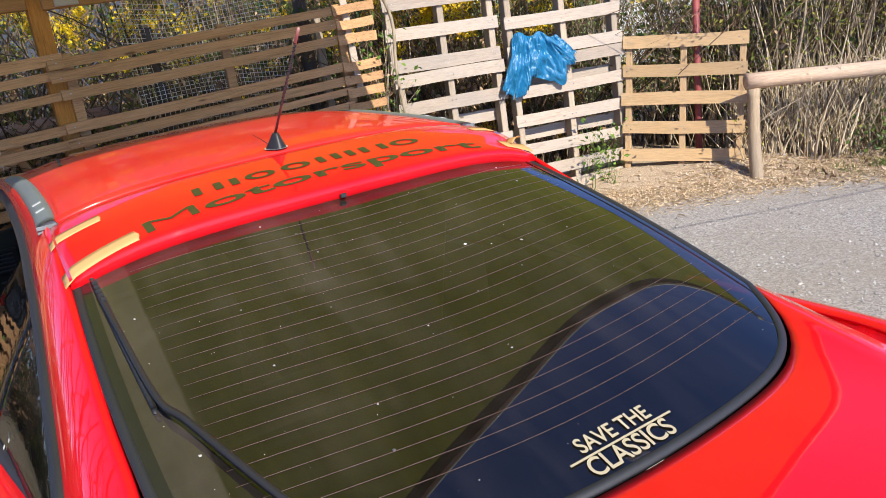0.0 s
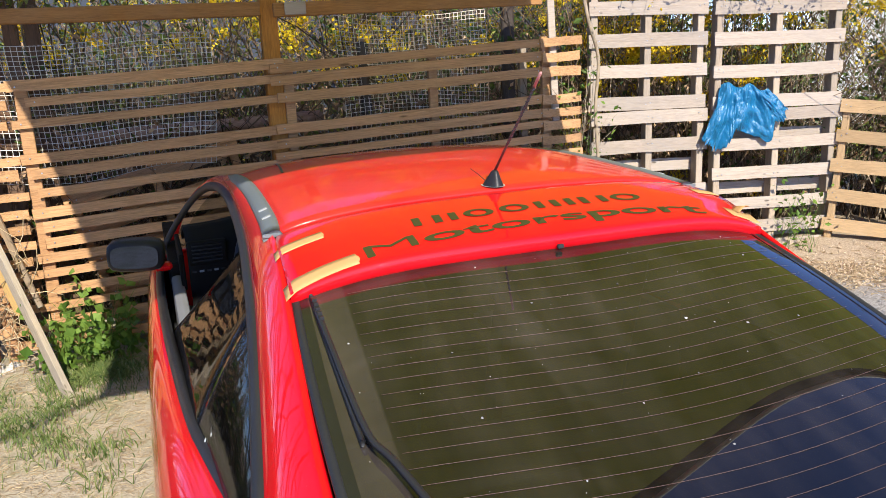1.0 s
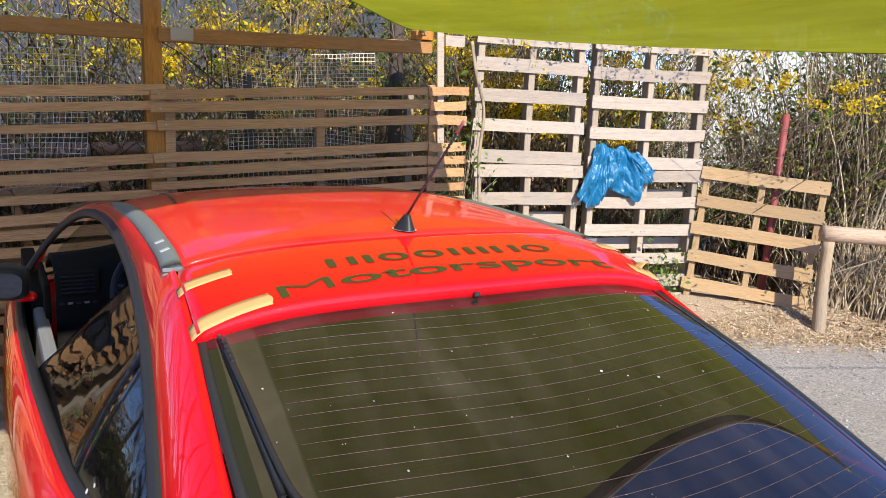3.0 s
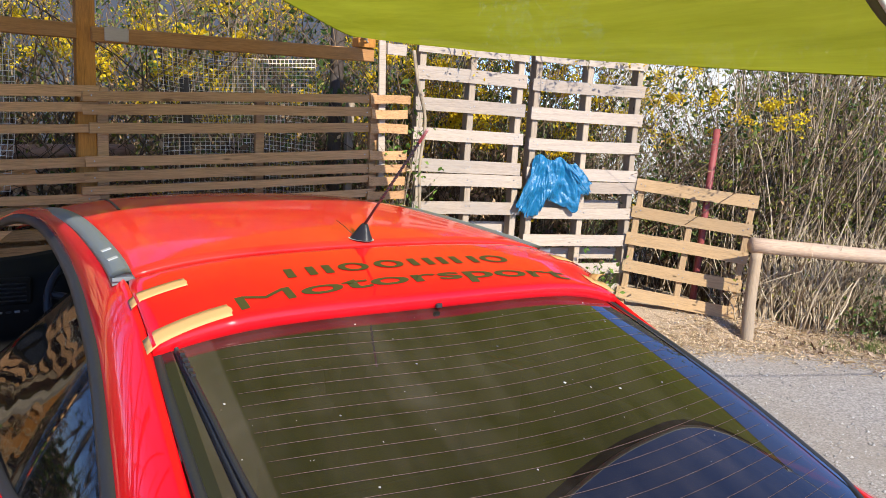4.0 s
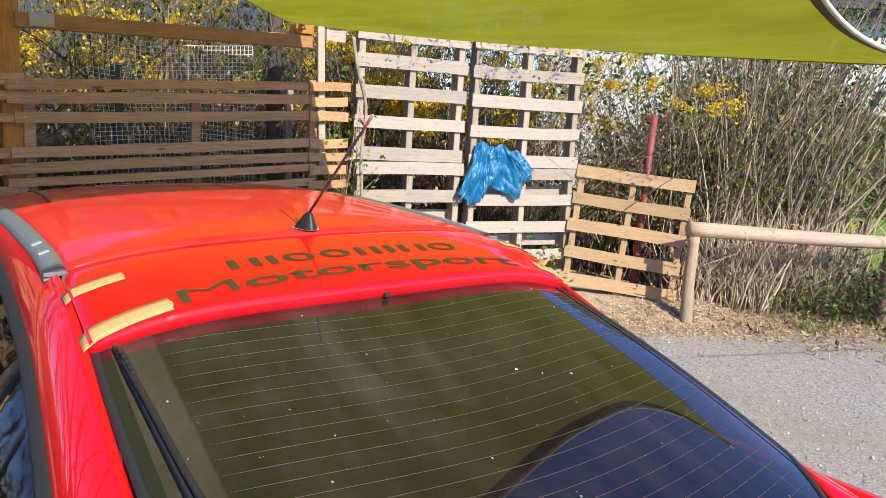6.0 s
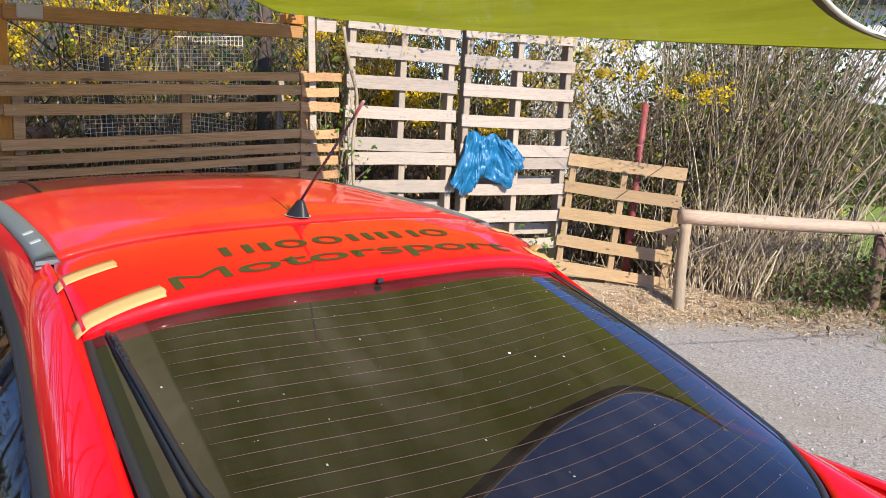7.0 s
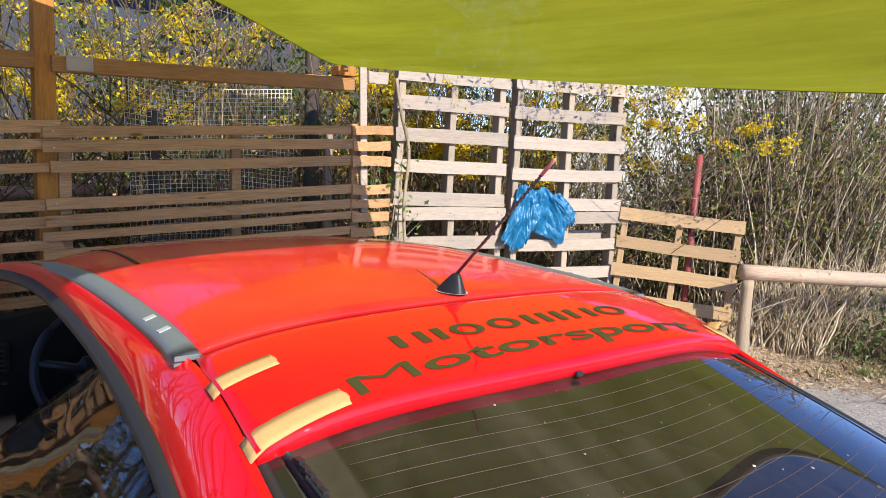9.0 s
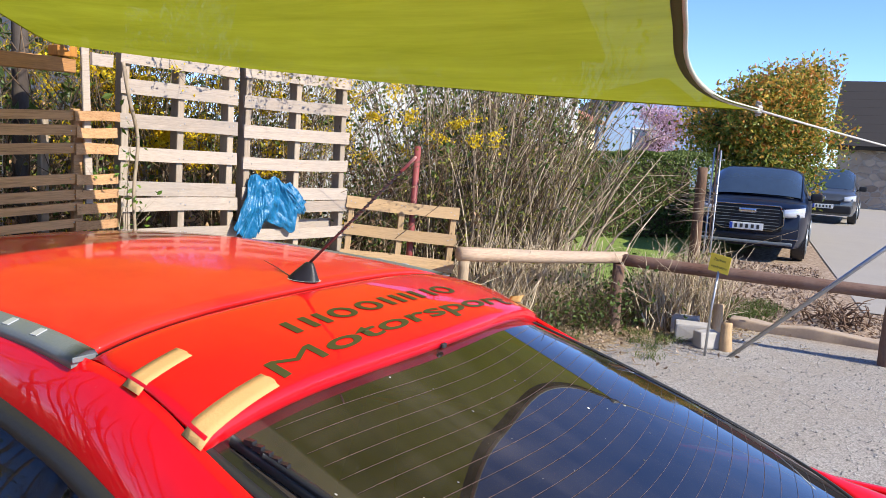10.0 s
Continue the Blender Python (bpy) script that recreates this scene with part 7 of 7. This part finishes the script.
        mi = part("door_mirror", box_bm(0.12, 0.20, 0.14, 0.045, (cowl + rake * 0.55, side * (W / 2 + 0.09), belt + 0.05), 3), BLACK, v, "black door mirror")
        part("mirror_arm", box_bm(0.05, 0.10, 0.03, 0.01, (cowl + rake * 0.6, side * (W / 2 - 0.01), belt + 0.0)), BLACK, mi)
        pts = [skin(cowl + rake * k / 8, side * 2.12 / seven, 0.008) for k in range(9)]
        put("pillar", tube_mesh("pillar", [[(p, 0.028) for p in pts]], paint, 6), v)
        for x in (0.80, L - 0.85):
            wh = put("wheel", None, v)
            r = 0.33
            bm = bmesh.new()
            bmesh.ops.create_cone(bm, cap_ends=True, segments=28, radius1=r, radius2=r, depth=0.22, matrix=pose(x, side * (W / 2 - 0.105), r, 90, 0, 0))
            bmesh.ops.bevel(bm, geom=[e for e in bm.edges if any(len(f.verts) > 4 for f in e.link_faces)], offset=0.03, segments=2, affect="EDGES")
            part("tyre", bm, RUBBER, wh)
            bm = bmesh.new()
            bmesh.ops.create_cone(bm, cap_ends=True, segments=20, radius1=0.22, radius2=0.20, depth=0.03, matrix=pose(x, side * (W / 2 + 0.008), r, 90, 0, 0))
            part("rim", bm, TRIM, wh)
    wip = [skin(cowl + 0.02, s / seven, 0.012) for s in (-1.6, -0.8, 0.1)]
    put("wiper", tube_mesh("wiper", [[(p, 0.010) for p in wip]], BLACK, 5), v)
    return v


DARKGLASS = surface("dark_windscreen_glass", (0.035, 0.055, 0.085), 0.04, var=0.3, coat=1.0, relief=0)
HEADLIGHT = surface("headlight_lens", (0.55, 0.57, 0.60), 0.12, 0.3, var=0.2, coat=1.0, relief=0)
vehicle("parked_car", "dark blue compact SUV parked beside the hedge", "car", (12.7, 3.06, 0.0), 5, 4.2, 1.79, 1.53, 1.00, 1.0, NAVY, 1.05, 0.80)
vehicle("parked_van", "dark grey compact van standing on the lane", "van", (23.5, 2.95, 0.0), 2, 4.0, 1.66, 1.52, 0.92, 0.95, VANGREY, 0.55, 0.75, True)


# ---- distance: hedges, trees, houses ----
def clipped_hedge(label, a, b, width, h, n, seed, mat=HEDGEM, size=0.07):
    a, b = Vector(a), Vector(b)
    d = b - a
    side = Vector((-d.y, d.x, 0)).normalized()
    rng = random.Random(seed)
    hd = thing("hedge", label, "hedge", a)
    pts = []
    for _ in range(n):
        f = rng.choice((rng.gauss(0, 0.012), rng.gauss(1, 0.012))) if rng.random() < 0.12 else rng.random()
        face = rng.random()
        if face < 0.45:
            q, z = rng.choice((-1, 1)) * width / 2, rng.uniform(0, h)
        elif face < 0.75:
            q, z = rng.uniform(-width / 2, width / 2), h
        else:
            q, z = rng.uniform(-width / 2, width / 2), rng.uniform(0, h)
        bulge = 0.10 * noise.noise(Vector((f * d.length * 1.2, z, q)))
        pts.append(d * f + side * (q + bulge) + Vector((rng.gauss(0, 0.03), 0, z + bulge)))
    put("leaves", leaf_mesh("leaves", pts, size, mat, seed), hd)
    core = box_bm(d.length - 0.35, width * 0.55, h * 0.88, 0.05, (d.length / 2, 0, h * 0.44))
    part("inner_growth", core, TWIGDARK, hd, m=pose(0, 0, 0, 0, 0, math.degrees(math.atan2(d.y, d.x))))


clipped_hedge("clipped green garden hedge", (15.8, 4.75, 0), (12.9, 7.3, 0), 0.9, 1.64, 38000, 41, size=0.065)
clipped_hedge("clipped green hedge behind the parked cars", (17.2, 3.55, 0), (22.0, 4.2, 0), 0.9, 1.6, 7000, 42)


def leafy_tree(name, label, at, h, crown_r, crown_z, trunk_r, mats, n, seed, size=0.16, squash=1.0, branch_mat=BARK):
    rng = random.Random(seed)
    t = thing(name, label, "tree", at)
    paths = [[(Vector((0, 0, -0.1)), trunk_r), (Vector((0.03, 0.02, h * 0.25)), trunk_r * 0.8), (Vector((0, 0, h * 0.6)), trunk_r * 0.45), (Vector((0.05, 0, h * 0.9)), trunk_r * 0.12)]]
    ends = []
    for k in range(46):
        z = rng.uniform(h * 0.17, h * 0.85)
        a = rng.uniform(0, 6.28)
        l = crown_r * rng.uniform(0.5, 1.05) * math.sqrt(max(0.1, 1 - ((z - crown_z) / (h - crown_z + 0.5)) ** 2 * 0.8))
        p0 = Vector((0, 0, z))
        p1 = p0 + Vector((math.cos(a), math.sin(a), rng.uniform(0.2, 0.7))) * l
        m = (p0 + p1) / 2 + Vector((0, 0, 0.1 * l))
        paths.append([(p0, trunk_r * 0.35), (m, trunk_r * 0.2), (p1, trunk_r * 0.05)])
        ends += [p1, m, m.lerp(p1, 0.5)]
    put("trunk", tube_mesh("trunk", paths, branch_mat, 6), t)
    for i, mat in enumerate(mats):
        pts = []
        for _ in range(n if len(mats) == 1 else int(n * (0.66 if i == 0 else 0.34))):
            if i == 0 or rng.random() < 0.35:
                c = rng.choice(ends)
            else:
                c = max(rng.sample(ends, 3), key=lambda q: q.length)
            w = crown_r * 0.17
            q = [max(-1.9, min(1.9, rng.gauss(0, 1))) * w for _ in range(3)]
            pts.append(c + Vector((q[0], q[1], q[2] * squash)))
        put("crown" if i == 0 else "young_leaves", leaf_mesh("crown", pts, size, mat, seed + i, 0.5), t)
    return t


leafy_tree("photinia_tree", "broad evergreen tree with reddish young leaves", (18.3, 3.95, 0), 3.25, 1.5, 1.6, 0.10, (PHOTINIA, PHOTINIARED), 42000, 51, 0.105)
leafy_tree("blossom_tree", "pink blossoming tree in a garden", (35.8, 11.1, 0), 3.9, 1.3, 2.4, 0.12, (PINK,), 6000, 52, 0.13)
leafy_tree("cypress_tree", "dark green garden conifer behind the hedge", (12.5, 11.2, 0), 6.0, 0.9, 2.6, 0.12, (HEDGEM,), 6000, 53, 0.12)


def house(name, label, at, turn, w, d, h, roof_h, wall_mat, roof_mat, windows, over=0.35, wall_name="wall"):
    """A gabled house: w along x with the gable ends on x, windows as (face, across, up, width, height)."""
    hs = thing(name, label, "house", at, turn=turn)
    bm = bmesh.new()
    v = [bm.verts.new(p) for p in ((-w / 2, -d / 2, -0.1), (w / 2, -d / 2, -0.1), (w / 2, d / 2, -0.1), (-w / 2, d / 2, -0.1),
                                   (-w / 2, -d / 2, h), (w / 2, -d / 2, h), (w / 2, d / 2, h), (-w / 2, d / 2, h), (-w / 2, 0, h + roof_h), (w / 2, 0, h + roof_h))]
    for f in ((0, 1, 5, 4), (2, 3, 7, 6), (1, 2, 6, 9, 5), (3, 0, 4, 8, 7), (3, 2, 1, 0)):
        bm.faces.new([v[i] for i in f])
    part(wall_name, bm, wall_mat, hs)
    sl = math.degrees(math.atan2(roof_h, d / 2))
    ln = math.hypot(roof_h, d / 2) + over
    for s in (-1, 1):
        bm = box_bm(w + 2 * over, ln, 0.16, 0.02, (0, 0, 0.10))
        c = Vector((0, s * (d / 2 + over * math.cos(radians(sl))) / 2, h + roof_h - ln * math.sin(radians(sl)) / 2))
        rf = part("roof", bm, roof_mat, hs, m=pose(c.x, c.y, c.z, -s * sl, 0, 0))
        for k in range(int(ln / 0.35)):
            part("roof_course", box_bm(w + 2 * over, 0.36, 0.03, 0.008, (0, -ln / 2 + 0.18 + k * 0.35, 0.20 + 0.004 * (k % 2))), roof_mat, rf)
    for face, ax, up, ww, wh in windows:
        if face == "-x":
            m = pose(-w / 2 - 0.02, ax, up, 0, 0, -90)
        else:
            m = pose(ax, -d / 2 - 0.02, up)
        wn = put("window", None, hs, m=m)
        part("pane", box_bm(ww, 0.03, wh, 0.0, (0, 0.03, 0)), DARKGLASS, wn)
        for sx in (-1, 1):
            part("frame", box_bm(0.09, 0.08, wh + 0.12, 0.01, (sx * ww / 2, 0, 0)), WHITEP, wn)
        for sz in (-1, 1):
            part("frame", box_bm(ww + 0.1, 0.08, 0.09, 0.01, (0, 0.002, sz * wh / 2)), WHITEP, wn)
        part("sill", box_bm(ww + 0.25, 0.18, 0.06, 0.01, (0, -0.04, -wh / 2 - 0.08)), CONCRETE, wn)
    return hs


house("blue_house", "pale blue plastered house with a dark gable roof", (44.0, 15.0, 0), 34, 9, 6, 3.3, 2.0, PLASTERBLUE, SLATE, (("-x", 0.8, 2.3, 0.9, 1.2), ("-x", -1.4, 1.2, 0.9, 1.1), ("-y", -2.5, 2.0, 0.9, 1.2), ("-y", 1.0, 2.0, 0.9, 1.2)))
house("cream_house", "cream plastered house with a red tile roof", (32.1, 16.7, 0), 10, 8, 6, 3.0, 1.2, PLASTERCREAM, REDTILE, (("-x", 0.5, 1.6, 0.9, 1.1), ("-y", -2.0, 1.6, 0.9, 1.1), ("-y", 1.5, 1.6, 0.9, 1.1)))
house("white_house", "white plastered house behind the hedge", (15.1, 11.4, 0), -51, 6.6, 6, 3.6, 2.2, PLASTERWHITE, SLATE, ())
# this wall's shade is in its dark plaster colour; the sun reaches it
house("garden_house", "blue plastered building behind the slat fence, coloured dark as if in shade", (1.25, 13.5, 0), 0, 10.5, 6, 3.4, 1.8, PLASTERSHADE, SLATE, ())
house("stone_barn", "old stone barn with a dark tiled roof", (39.0, -3.2, 0), -88, 14, 9, 2.4, 2.7, STONE, BARNTILE, ())
